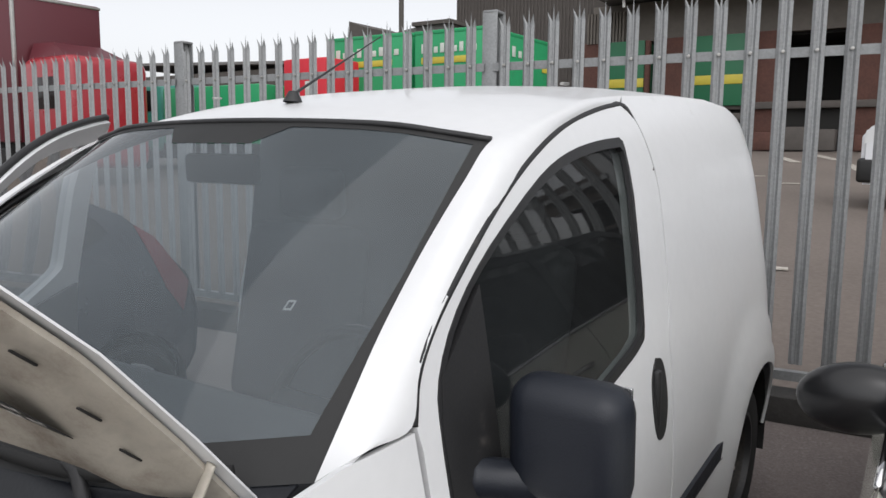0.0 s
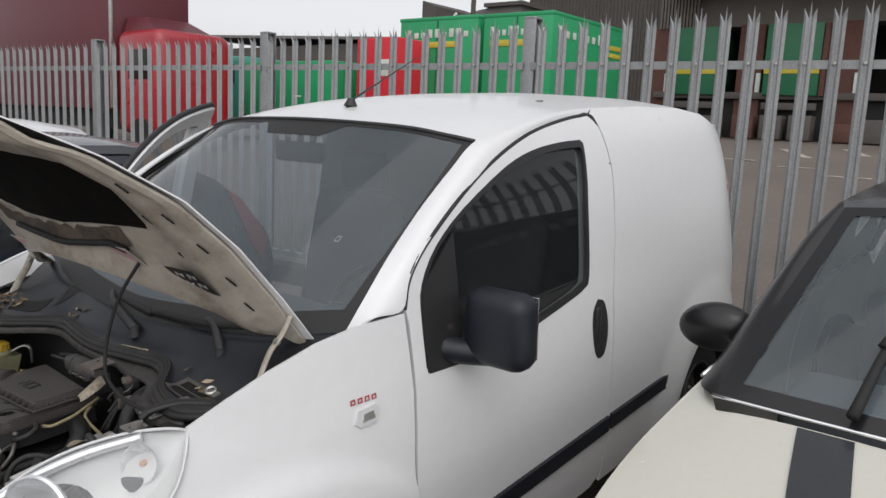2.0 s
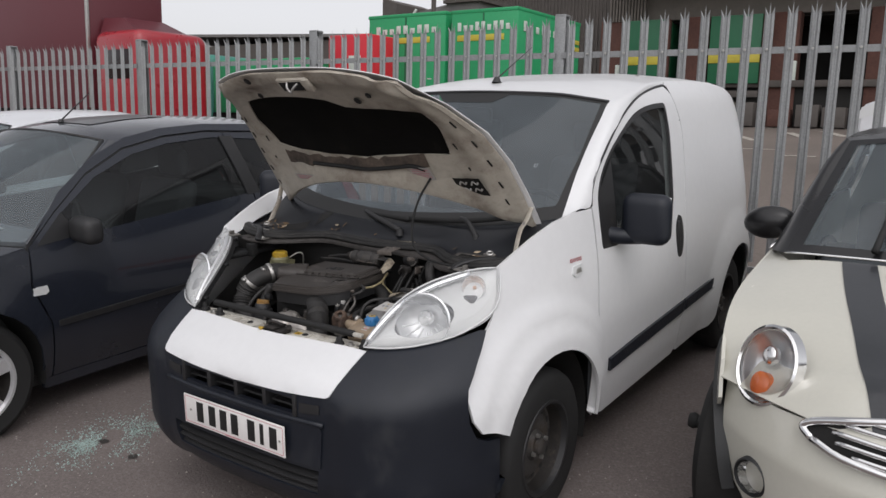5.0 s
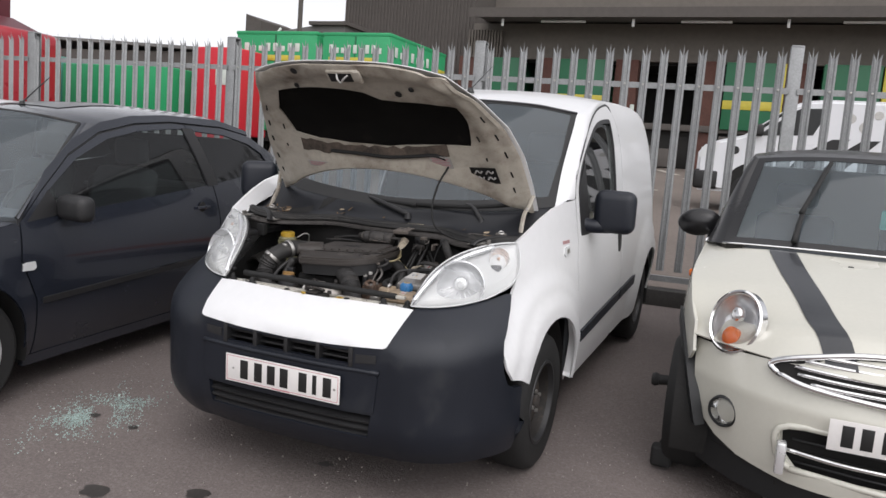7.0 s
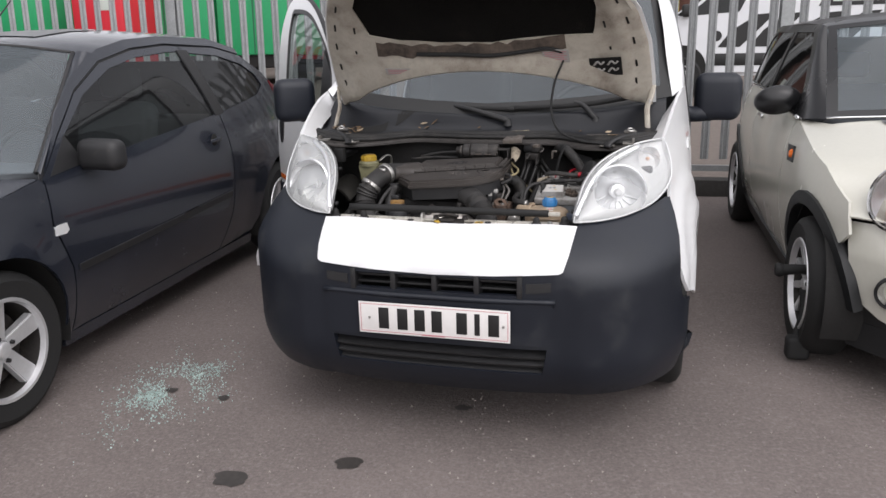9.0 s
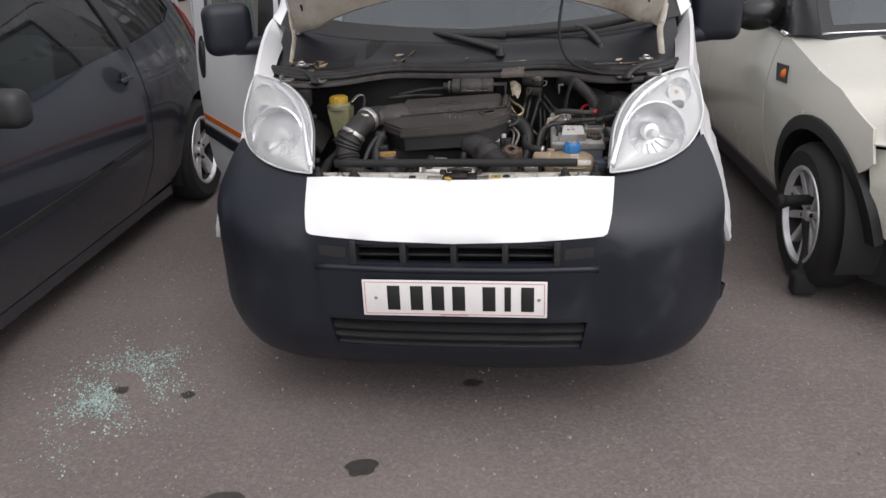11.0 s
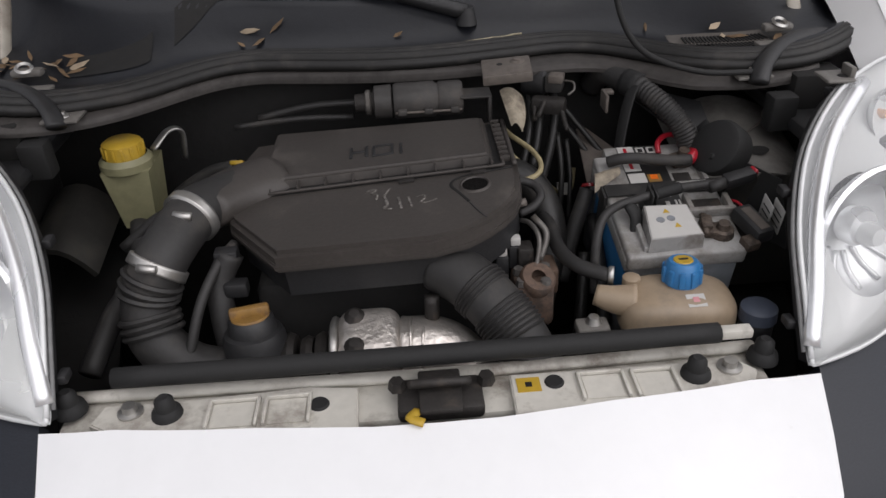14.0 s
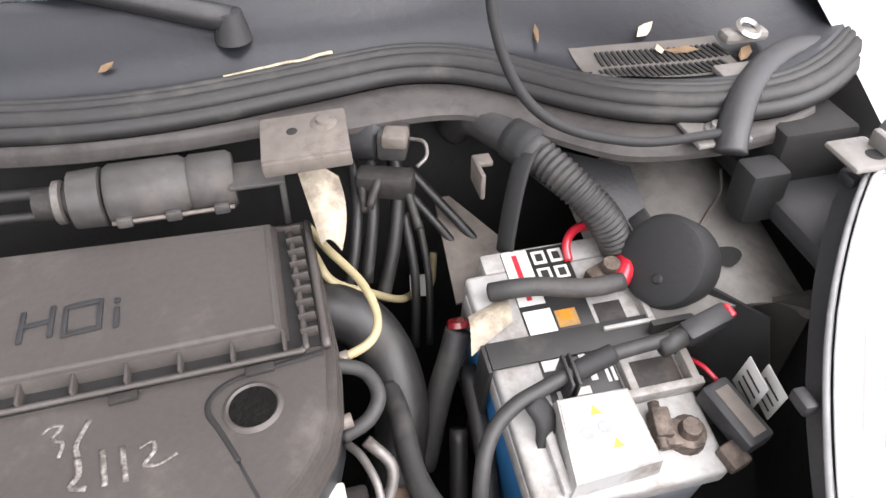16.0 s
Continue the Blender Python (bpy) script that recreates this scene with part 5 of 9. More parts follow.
part("sealant_bead", tube([tuple(cowl_lie(x, seal_at(x).y + 0.014 + 0.003 * noise.noise((x * 60, 1, 0)), 0.001).translation) for x in (0.085, 0.10, 0.115, 0.13, 0.145, 0.16, 0.175, 0.19)], (0.0022, 0.0036), 6, 5, flat=0.5), SEALANT, tray, "flaking cream sealant bead")
part("sealant_bead", tube([tuple(cowl_lie(x, seal_at(x).y + 0.013, 0.0005).translation) for x in (-0.02, 0.0, 0.03, 0.06)], 0.0012, 5, 5, flat=0.5), SEALANT, tray)
# Recesses are flat patches with the shade in their near-black colour.
for x0, x1 in ((-0.385, -0.27), (-0.545, -0.42)):
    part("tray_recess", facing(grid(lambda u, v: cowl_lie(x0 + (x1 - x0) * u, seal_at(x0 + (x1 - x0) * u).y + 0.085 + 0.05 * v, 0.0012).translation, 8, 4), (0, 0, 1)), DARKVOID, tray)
LEAF = mat("dry_leaf", (0.15, 0.095, 0.05), 0.8, var=0.4, scale=40)
PALELEAF = mat("bleached_leaf", (0.34, 0.27, 0.19), 0.8, var=0.3, scale=40)
lr = random.Random(9)
for x, y, n in ((-0.61, 0.785, 16), (-0.55, 0.80, 6), (-0.28, 0.84, 3), (0.56, 0.77, 3), (0.0, 0.85, 1), (0.42, 0.80, 2), (-0.2, 0.85, 1)):
    for k in range(n):
        lx, ly = x + lr.gauss(0, 0.035), y + lr.gauss(0, 0.022)
        bm = bmesh.new()
        L, W = lr.uniform(0.008, 0.022), lr.uniform(0.0025, 0.006)
        vs = [bm.verts.new(p) for p in ((-L, 0, 0), (-L * 0.3, W, 0.002), (L * 0.4, W * 0.8, 0.001), (L, 0, 0.003), (L * 0.4, -W * 0.8, 0), (-L * 0.3, -W, 0.001))]
        bm.faces.new(vs)
        bm.transform(cowl_lie(lx, max(ly, seal_at(lx).y + 0.02), 0.004) @ pose(0, 0, 0, lr.uniform(-15, 15), lr.uniform(-15, 15), lr.uniform(0, 360)))
        single("leaf", bm, PALELEAF if k % 5 == 1 else LEAF, AT, "dry brown leaf scrap on the cowl", "leaf", "leaf litter", smooth=False)
# Wipers.
for pts, arm in ((((-0.409, 0.969, 1.098), (-0.15, 0.915, 1.090), (0.12, 0.885, 1.088)), ((0.10, 0.845, 1.045), (-0.05, 0.87, 1.085), (-0.14, 0.915, 1.098))), (((0.10, 0.89, 1.090), (0.40, 0.905, 1.105), (0.645, 0.975, 1.140)), ((0.45, 0.88, 1.05), (0.40, 0.90, 1.10), (0.36, 0.905, 1.112)))):
    w = part("wiper", tube(pts, 0.008, 6, 6, flat=1.4), RUBBER, van, "black windscreen wiper")
    part("wiper_arm", tube(arm, (0.013, 0.008), 8, 6), PLASTIC, w)
    part("wiper_spindle", lathe([(0, 0.03), (0.012, 0.028), (0.018, 0.0)], 14), PLASTIC, w).matrix_basis = Matrix.Translation(Vector(arm[0]) - Vector((0, 0, 0.02)))

# ---- engine with its air box ----
engine = thing("engine", AT, "dusty diesel engine under a brown-black plastic cover", "engine")
COVER = [(-0.195, -0.094), (-0.268, 0.010), (-0.280, 0.060), (-0.282, 0.180), (-0.262, 0.245), (-0.15, 0.245), (0.140, 0.205), (0.143, 0.050), (0.140, 0.020), (0.136, -0.010), (0.126, -0.040), (0.108, -0.064), (0.085, -0.084), (0.055, -0.102), (0.010, -0.112)]
LIE = pose(0, 0.5, 0.890, 1.7, -5.1, 0)
cover = plate_part(COVER, -0.030, 0.0, "engine_cover", DUSTY, engine, 0.007)
cover.matrix_basis = LIE
cover["label"] = "brown-black plastic engine cover with chalk scrawl"
plate_part([(x * 1.014, y * 1.02 if y < 0 else y) for x, y in COVER], -0.026, -0.018, "cover_lip", DUSTY, cover, 0.002)
plate_part([(x * 0.97, y * 0.95 + 0.004) for x, y in COVER], -0.075, -0.028, "cover_skirt", PLASTIC, cover, 0.004)


def prism(bottom, top, z0, z1):
    bm = bmesh.new()
    lo, hi = [bm.verts.new((x, y, z0)) for x, y in bottom], [bm.verts.new((x, y, z1(x, y) if callable(z1) else z1)) for x, y in top]
    bm.faces.new(lo[::-1])
    f = bm.faces.new(hi)
    n = len(lo)
    for k in range(n):
        bm.faces.new((lo[k], lo[(k + 1) % n], hi[(k + 1) % n], hi[k]))
    bmesh.ops.recalc_face_normals(bm, faces=bm.faces[:])
    return bm, f


bot = [(-0.238, 0.078), (0.112, 0.060), (0.114, 0.196), (-0.228, 0.246)]
up = [(-0.230, 0.084), (0.105, 0.066), (0.107, 0.190), (-0.220, 0.238)]
bm, f = prism(bot, up, -0.004, lambda x, y: 0.015 + 0.02 * (y - 0.06))
bmesh.ops.bevel(bm, geom=list(f.edges), offset=0.004, segments=3, affect="EDGES")
airbox = part("air_filter_lid", bm, DUSTY, cover, "ribbed air filter lid")


def front_y(x):
    return 0.0665 - 0.016 * (x + 0.23) / 0.34


# Flat dark strips: the channel's shade is in their colour.
part("lid_slot", prism([(-0.238, front_y(-0.238) - 0.006), (0.118, front_y(0.118) - 0.006), (0.118, 0.066), (-0.238, 0.084)], [(-0.238, front_y(-0.238) - 0.006), (0.118, front_y(0.118) - 0.006), (0.118, 0.066), (-0.238, 0.084)], -0.001, 0.0006)[0], DARKVOID, airbox, smooth=False)
part("lid_slot", prism([(0.110, 0.052), (0.136, 0.050), (0.138, 0.190), (0.112, 0.194)], [(0.110, 0.052), (0.136, 0.050), (0.138, 0.190), (0.112, 0.194)], -0.001, 0.0009)[0], DARKVOID, airbox, smooth=False)
rib_x = mesh_of("lid_rib", box(-0.0013, 0.0013, -0.0095, 0.010, 0, 0.0105, 0.0005), DUSTY)
rib_y = mesh_of("lid_rib", box(-0.007, 0.007, -0.0012, 0.0012, 0, 0.0105, 0.0005), DUSTY)
for k in range(9):
    x = -0.215 + 0.0402 * k
    child("lid_rib", rib_x, airbox, pose(x, front_y(x) + 0.006, 0.0))
for k in range(9):
    child("lid_rib", rib_y, airbox, pose(0.127, 0.062 + 0.0155 * k, 0.0))
part("lid_flange", tube([(-0.236, front_y(-0.236) - 0.004, 0.004), (-0.06, front_y(-0.06) - 0.004, 0.004), (0.10, front_y(0.10) - 0.004, 0.004), (0.120, front_y(0.12) - 0.002, 0.004), (0.1225, 0.062, 0.004), (0.124, 0.19, 0.004)], 0.0026, 6, 5), DUSTY, airbox)
part("lid_flange", tube([(0.138, 0.045, 0.003), (0.1385, 0.10, 0.003), (0.140, 0.195, 0.003)], 0.0038, 6, 5), DUSTY, airbox)
part("lid_groove", tube([(-0.21, 0.222, 0.0165), (-0.06, 0.205, 0.0165), (0.10, 0.183, 0.0165)], 0.0012, 6, 4), PLASTIC, airbox)
for x, y in ((-0.018, 0.045), (0.085, 0.040)):
    part("lid_clip", box(x - 0.011, x + 0.011, y - 0.004, y + 0.004, -0.001, 0.0035, 0.001), GRIME, airbox)
for x, y in ((-0.255, 0.07), (-0.252, 0.13)):
    part("side_rib", box(x - 0.004, x + 0.004, y - 0.028, y + 0.03, -0.002, 0.010, 0.002), DUSTY, cover)
for x, y in ((-0.236, 0.115), (-0.236, 0.14), (-0.238, 0.16)):
    part("lid_screw", lathe([(0, 0.008), (0.006, 0.007), (0.008, 0)], 8), WORN, cover).matrix_basis = pose(x, y, 0.002)
# raised bars where the maker's letters stand
for x0, y0, w, h in ((-0.099, 0.111, 0.0045, 0.034), (-0.0755, 0.111, 0.0045, 0.034), (-0.095, 0.126, 0.020, 0.0045), (-0.0645, 0.107, 0.0045, 0.034), (-0.061, 0.107, 0.026, 0.0045), (-0.061, 0.1365, 0.026, 0.0045), (-0.037, 0.107, 0.0045, 0.034), (-0.0235, 0.105, 0.0045, 0.022), (-0.0235, 0.132, 0.0045, 0.005)):
    part("embossed_bar", box(x0, x0 + w, y0, y0 + h, 0.012, 0.0172 + 0.02 * (y0 - 0.06), 0.0006), PLASTIC, airbox)
CHALK = mat("chalk", (0.165, 0.152, 0.14), 0.95, var=0.7, scale=240, fine=500, dirt=(0.06, 0.052, 0.046), dirt_at=0.50, dirt_scale=160)


def chalk(points, r=0.0019):
    part("chalk_stroke", tube([(x, y, 0.0004) for x, y in points], r, 5, 5, flat=0.22), CHALK, cover, "pale chalk stroke")


chalk([(-0.077, 0.030), (-0.070, 0.035), (-0.062, 0.033), (-0.068, 0.024), (-0.060, 0.018), (-0.062, 0.006)])
chalk([(-0.042, 0.033), (-0.050, 0.014), (-0.048, 0.002)], 0.0026)
chalk([(-0.048, 0.002), (-0.046, -0.012), (-0.051, -0.021), (-0.040, -0.025)], 0.0026)
chalk([(-0.031, 0.004), (-0.027, -0.027)], 0.0024)
chalk([(-0.017, 0.002), (-0.013, -0.028)], 0.0024)
chalk([(-0.005, -0.003), (0.004, 0.000), (0.006, -0.008), (-0.001, -0.018), (0.008, -0.020), (0.022, -0.015)])
boss = part("filler_boss", lathe([(0.0180, -0.03), (0.0180, 0.001), (0.0195, 0.0025), (0.022, 0.0015), (0.023, 0.0)], 28), DUSTY, cover)
boss.matrix_basis = pose(0.077, 0.008, 0.0)
# Flat disc in felt black: the hole's shade is its colour.
part("boss_hole", lathe([(0, 0.0008), (0.0180, 0.0008), (0.0180, -0.01)], 24), FELT, boss, "dark filler hole")
part("boss_groove", tube([(0.134, 0.044, 0.0002), (0.100, 0.041, 0.0002), (0.064, 0.037, 0.0002), (0.047, 0.026, 0.0002), (0.044, 0.012, 0.0002), (0.052, -0.006, 0.0002), (0.064, -0.035, 0.0002)], (0.0036, 0.0022), 6, 6, flat=0.4), DARKVOID, cover)
part("boss_groove", tube([(0.064, -0.035, 0.0002), (0.075, -0.065, 0.0002), (0.083, -0.082, 0.0002)], 0.0012, 6, 4, flat=0.5), PLASTIC, cover)

# Block coloured near-black so the space under the cover reads as shade.
block = part("engine_block", box(-0.24, 0.12, 0.455, 0.72, 0.42, 0.79, 0.02), DARKVOID, engine, "engine block, coloured near-black for the bay's shade")
part("cam_cover", box(-0.25, 0.10, 0.345, 0.46, 0.56, 0.66, 0.02, 3), GRIME, block)
inlet = part("intake_hose", tube([(-0.265, 0.590, 0.868), (-0.300, 0.540, 0.876), (-0.319, 0.505, 0.876), (-0.350, 0.440, 0.848), (-0.372, 0.420, 0.800), (-0.366, 0.398, 0.755), (-0.330, 0.382, 0.722), (-0.290, 0.376, 0.710), (-0.235, 0.374, 0.705)], (0.037, 0.033), 20, 8), HOSE, engine, "fat black rubber intake hose")
part("duct_end", tube([(-0.225, 0.625, 0.855), (-0.270, 0.585, 0.866), (-0.306, 0.530, 0.877)], (0.066, 0.041), 20, 6, flat=0.75), DUSTY, inlet)
IPATH = smooth_path([(-0.300, 0.540, 0.876), (-0.319, 0.505, 0.876), (-0.350, 0.440, 0.848), (-0.372, 0.420, 0.800), (-0.366, 0.398, 0.755)], 10)
for k in (9, 21):
    a, b = IPATH[k], IPATH[k + 1]
    w_ = (b - a).normalized() * 0.007
    band_ = part("hose_clamp", tube([tuple(a - w_), tuple(a), tuple(a + w_)], 0.0405, 24, 2), STEEL, inlet, "silver hose clamp")
    part("clamp_screw", tube([tuple(a + Vector((-0.012, -0.036, 0.022))), tuple(a + Vector((0.012, -0.040, 0.020)))], 0.006, 8, 2), STEEL, band_)
for k in (24, 26, 28, 34, 36, 38):
    q, r_ = IPATH[k], IPATH[min(k + 1, 40)] - IPATH[k - 1]
    ring = lathe([(0.0375 + 0.0045 * math.cos(t), 0.0045 * math.sin(t)) for t in (2 * math.pi * j / 6 for j in range(6))], 24, closed=True)
    part("hose_rib", ring, HOSE, inlet).matrix_basis = look(q, q + r_)
part("hose_joint", lathe([(0.038, -0.03), (0.042, -0.02), (0.042, 0.0), (0.034, 0.008), (0.034, 0.03)], 24, "x"), PLASTIC, inlet).matrix_basis = pose(-0.225, 0.374, 0.705)
OUT = [(0.020, 0.428, 0.822), (0.055, 0.398, 0.812), (0.085, 0.366, 0.793), (0.112, 0.334, 0.765), (0.132, 0.305, 0.725), (0.140, 0.285, 0.68)]
outlet = part("corrugated_hose", tube(OUT, 0.0375, 22, 10), HOSE, engine, "grey-brown corrugated air hose")
OPATH = smooth_path(OUT, 10)
for k in (13, 14.2, 15.4, 16.6, 22, 23.1, 24.2, 25.3, 26.4, 27.5, 28.6, 29.7):
    q, r_ = OPATH[int(k)].lerp(OPATH[int(k) + 1], k - int(k)), OPATH[min(int(k) + 2, 49)] - OPATH[int(k)]
    ring = lathe([(0.0375 + 0.0032 * math.cos(t), 0.0022 * math.sin(t)) for t in (2 * math.pi * j / 6 for j in range(6))], 24, closed=True)
    part("hose_rib", ring, HOSE, outlet).matrix_basis = look(q, q + r_)
oil = part("oil_filler_cap", lathe([(0, 0.020), (0.026, 0.020), (0.030, 0.016), (0.032, 0.0), (0.038, -0.002), (0.042, -0.012), (0.042, -0.05)], 32), PLASTIC, engine, "black oil filler cap with a worn yellow face")
oil.matrix_basis = pose(-0.234, 0.386, 0.768, -8, 0, 12)
OCHRE = mat("worn_ochre_paint", (0.24, 0.13, 0.03), 0.55, var=0.3, scale=40, dirt=(0.12, 0.07, 0.04), dirt_at=0.56, dirt_scale=40)
part("cap_face", lathe([(0, 0.0225), (0.024, 0.0225), (0.026, 0.019)], 28), OCHRE, oil)
part("cap_grip", box(-0.026, 0.026, -0.006, 0.008, 0.018, 0.034, 0.004), OCHRE, oil)
turbo = part("heat_shield", box(-0.043, 0.043, -0.050, 0.046, -0.06, 0.056, 0.024, 4), ALU, engine, "crinkled aluminium turbo heat shield")
turbo.matrix_basis = pose(-0.080, 0.374, 0.722, 18)
for y, z in ((0.024, 0.055), (-0.022, 0.055)):
    part("shield_bolt", lathe([(0, 0.009), (0.007, 0.008), (0.012, 0.002), (0.014, 0)], 12), GRIME, turbo).matrix_basis = pose(-0.018, y, z)
part("exhaust_shield", tube([(-0.034, 0.372, 0.718), (0.010, 0.368, 0.722), (0.045, 0.352, 0.706), (0.080, 0.330, 0.660)], (0.052, 0.034), 20, 8), ALU, engine, "aluminium exhaust shield")
for k in range(5):
    part("shield_crease", tube([(-0.028 + 0.014 * k, 0.322 + 0.002 * k, 0.735 - 0.002 * k), (-0.026 + 0.016 * k, 0.350, 0.770 - 0.004 * k), (-0.024 + 0.018 * k, 0.385, 0.768 - 0.006 * k)], 0.0022, 6, 5), ALU, engine)
for x, r_ in ((-0.190, 0.052), (-0.166, 0.046), (-0.146, 0.050), (-0.132, 0.044)):
    part("pulley_ring", lathe([(0, -0.008), (r_ - 0.004, -0.008), (r_, 0.0), (r_ - 0.004, 0.008), (0, 0.008)], 28, "x"), GRIME, engine).matrix_basis = pose(x, 0.378, 0.700)
part("shield_strap", tube([(-0.128, 0.33, 0.715), (-0.127, 0.345, 0.755), (-0.127, 0.38, 0.765), (-0.127, 0.41, 0.755)], 0.006, 8, 5), STEEL, engine)
part("actuator_rod", tube([(0.004, 0.385, 0.765), (0.005, 0.390, 0.798)], 0.010, 10, 3), GRIME, engine)
# Pump, sensors and brackets beside the cover.
RUST = mat("rusty_casting", (0.13, 0.085, 0.062), 0.7, metal=0.3, var=0.5, scale=20, bump=0.001, dirt=(0.05, 0.042, 0.038), dirt_at=0.55, dirt_scale=26)
pump = part("fuel_pump", box(0.118, 0.172, 0.400, 0.462, 0.725, 0.790, 0.008), RUST, engine, "rusty fuel pump body")
part("pump_sensor", box(0.128, 0.150, 0.445, 0.472, 0.785, 0.825, 0.004), GRIME, pump)
part("pump_bracket", box(0.160, 0.185, 0.440, 0.485, 0.75, 0.790, 0.004), RUST, pump)
part("pump_flange", lathe([(0.010, 0.010), (0.022, 0.010), (0.025, 0.006), (0.025, -0.006), (0.010, -0.006)], 24), RUST, pump).matrix_basis = pose(0.150, 0.418, 0.792, 25, 10, 0)
for x, y, z in ((0.128, 0.412, 0.79), (0.160, 0.408, 0.79), (0.165, 0.445, 0.79), (0.128, 0.440, 0.79)):
    part("pump_bolt", lathe([(0, 0.010), (0.007, 0.009), (0.009, 0)], 8), WORN, pump).matrix_basis = pose(x, y, z)
for x, y, z in ((0.106, 0.452, 0.815), (0.126, 0.462, 0.825)):
    part("connector", box(x - 0.007, x + 0.007, y - 0.007, y + 0.007, z, z + 0.012, 0.002), PAPER, pump, "pale plug")
    part("connector_body", box(x - 0.009, x + 0.009, y - 0.009, y + 0.009, z - 0.035, z, 0.002), PLASTIC, pump)
part("pump_pipe", tube([(0.160, 0.455, 0.80), (0.172, 0.475, 0.83), (0.155, 0.492, 0.85)], 0.005, 8, 5), WORN, pump)
part("pump_pipe", tube([(0.150, 0.430, 0.80), (0.158, 0.452, 0.835), (0.150, 0.480, 0.845), (0.140, 0.50, 0.84)], 0.0035, 8, 5), WORN, pump)
# Darker copy of the hose rubber, for the hoses low beside the cover.
DARKHOSE = mat("deep_black_hose", (0.013, 0.0125, 0.012), 0.5, var=0.3, scale=14, fine=90, bump=0.0004, dirt=(0.035, 0.031, 0.027), dirt_at=0.62, dirt_scale=24)
CREAMHOSE = mat("yellowed_cable_sleeve", (0.30, 0.25, 0.14), 0.55, var=0.2, scale=20)
for pts, r, m_, lab_ in (
    (((0.140, 0.710, 0.895), (0.153, 0.680, 0.890), (0.177, 0.633, 0.885), (0.184, 0.593, 0.880), (0.174, 0.572, 0.873), (0.146, 0.562, 0.868)), 0.0040, CREAMHOSE, "yellowed cable sleeve"),
    (((0.140, 0.690, 0.880), (0.154, 0.666, 0.860), (0.192, 0.682, 0.820), (0.224, 0.707, 0.780), (0.247, 0.742, 0.750), (0.268, 0.752, 0.750), (0.275, 0.765, 0.785)), 0.0042, CREAMHOSE, "yellowed cable sleeve"),
    (((0.140, 0.548, 0.880), (0.163, 0.540, 0.875), (0.171, 0.520, 0.868), (0.160, 0.504, 0.860), (0.138, 0.498, 0.852)), 0.0062, HOSE, ""),
    (((0.120, 0.660, 0.840), (0.152, 0.649, 0.838), (0.180, 0.637, 0.820), (0.196, 0.608, 0.795), (0.198, 0.575, 0.760), (0.185, 0.545, 0.720), (0.16, 0.50, 0.66)), 0.026, DARKHOSE, "fat black hose"),
    (((0.188, 0.580, 0.795), (0.191, 0.545, 0.800), (0.192, 0.480, 0.800), (0.209, 0.434, 0.800), (0.246, 0.404, 0.799)), 0.0105, HOSE, "coolant hose"),
    (((0.262, 0.612, 0.822), (0.252, 0.600, 0.800), (0.236, 0.585, 0.760), (0.215, 0.560, 0.690)), 0.0125, HOSE, "capped black pipe"),
    (((0.215, 0.800, 0.950), (0.212, 0.765, 0.920), (0.205, 0.730, 0.880), (0.190, 0.700, 0.82)), 0.0065, DARKHOSE, ""),
    (((0.235, 0.790, 0.930), (0.235, 0.755, 0.895), (0.225, 0.725, 0.850), (0.205, 0.70, 0.79)), 0.0075, DARKHOSE, ""),
    (((0.195, 0.790, 0.930), (0.192, 0.745, 0.890), (0.182, 0.715, 0.850), (0.165, 0.69, 0.80)), 0.006, DARKHOSE, ""),
    (((0.250, 0.770, 0.900), (0.285, 0.745, 0.860), (0.320, 0.715, 0.820)), 0.0050, DARKHOSE, ""),
    (((0.248, 0.755, 0.880), (0.280, 0.730, 0.840), (0.310, 0.705, 0.800)), 0.0045, DARKHOSE, ""),
    (((0.240, 0.750, 0.86), (0.243, 0.715, 0.80), (0.236, 0.69, 0.72)), 0.005, DARKHOSE, ""),
    (((0.255, 0.745, 0.85), (0.258, 0.715, 0.79), (0.252, 0.69, 0.72)), 0.004, DARKHOSE, ""),
    (((-0.10, 0.78, 0.90), (-0.2, 0.785, 0.90), (-0.3, 0.79, 0.89)), 0.005, HOSE, ""),
    (((-0.05, 0.775, 0.925), (-0.16, 0.79, 0.92), (-0.26, 0.80, 0.90)), 0.006, HOSE, ""),
    (((-0.262, 0.465, 0.84), (-0.282, 0.45, 0.80), (-0.278, 0.42, 0.74), (-0.266, 0.40, 0.68)), 0.018, HOSE, ""),
    (((-0.320, 0.37, 0.74), (-0.300, 0.41, 0.80), (-0.276, 0.455, 0.835), (-0.262, 0.49, 0.84)), 0.007, HOSE, ""),
    (((-0.47, 0.40, 0.70), (-0.45, 0.48, 0.74), (-0.43, 0.56, 0.76), (-0.44, 0.64, 0.80)), 0.016, HOSE, ""),
    (((0.215, 0.45, 0.55), (0.23, 0.49, 0.62), (0.24, 0.52, 0.68), (0.250, 0.56, 0.74)), 0.009, DARKHOSE, ""),
    (((0.262, 0.44, 0.60), (0.262, 0.47, 0.68), (0.265, 0.52, 0.74), (0.270, 0.60, 0.78)), 0.0095, DARKHOSE, ""),
    (((-0.34, 0.60, 0.84), (-0.40, 0.62, 0.82), (-0.46, 0.60, 0.78)), 0.009, HOSE, ""),
    (((-0.29, 0.70, 0.86), (-0.34, 0.72, 0.84), (-0.40, 0.73, 0.80), (-0.46, 0.74, 0.74)), 0.012, HOSE, ""),
):
    part("hose", tube(pts, r, 10, 6), m_, engine, lab_)
part("cable_tag", box(-0.012, 0.012, -0.013, 0.013, 0, 0.002, 0.0005), PAPER, engine, "small white cable tag").matrix_basis = pose(0.256, 0.750, 0.752, 25, 0, -10)
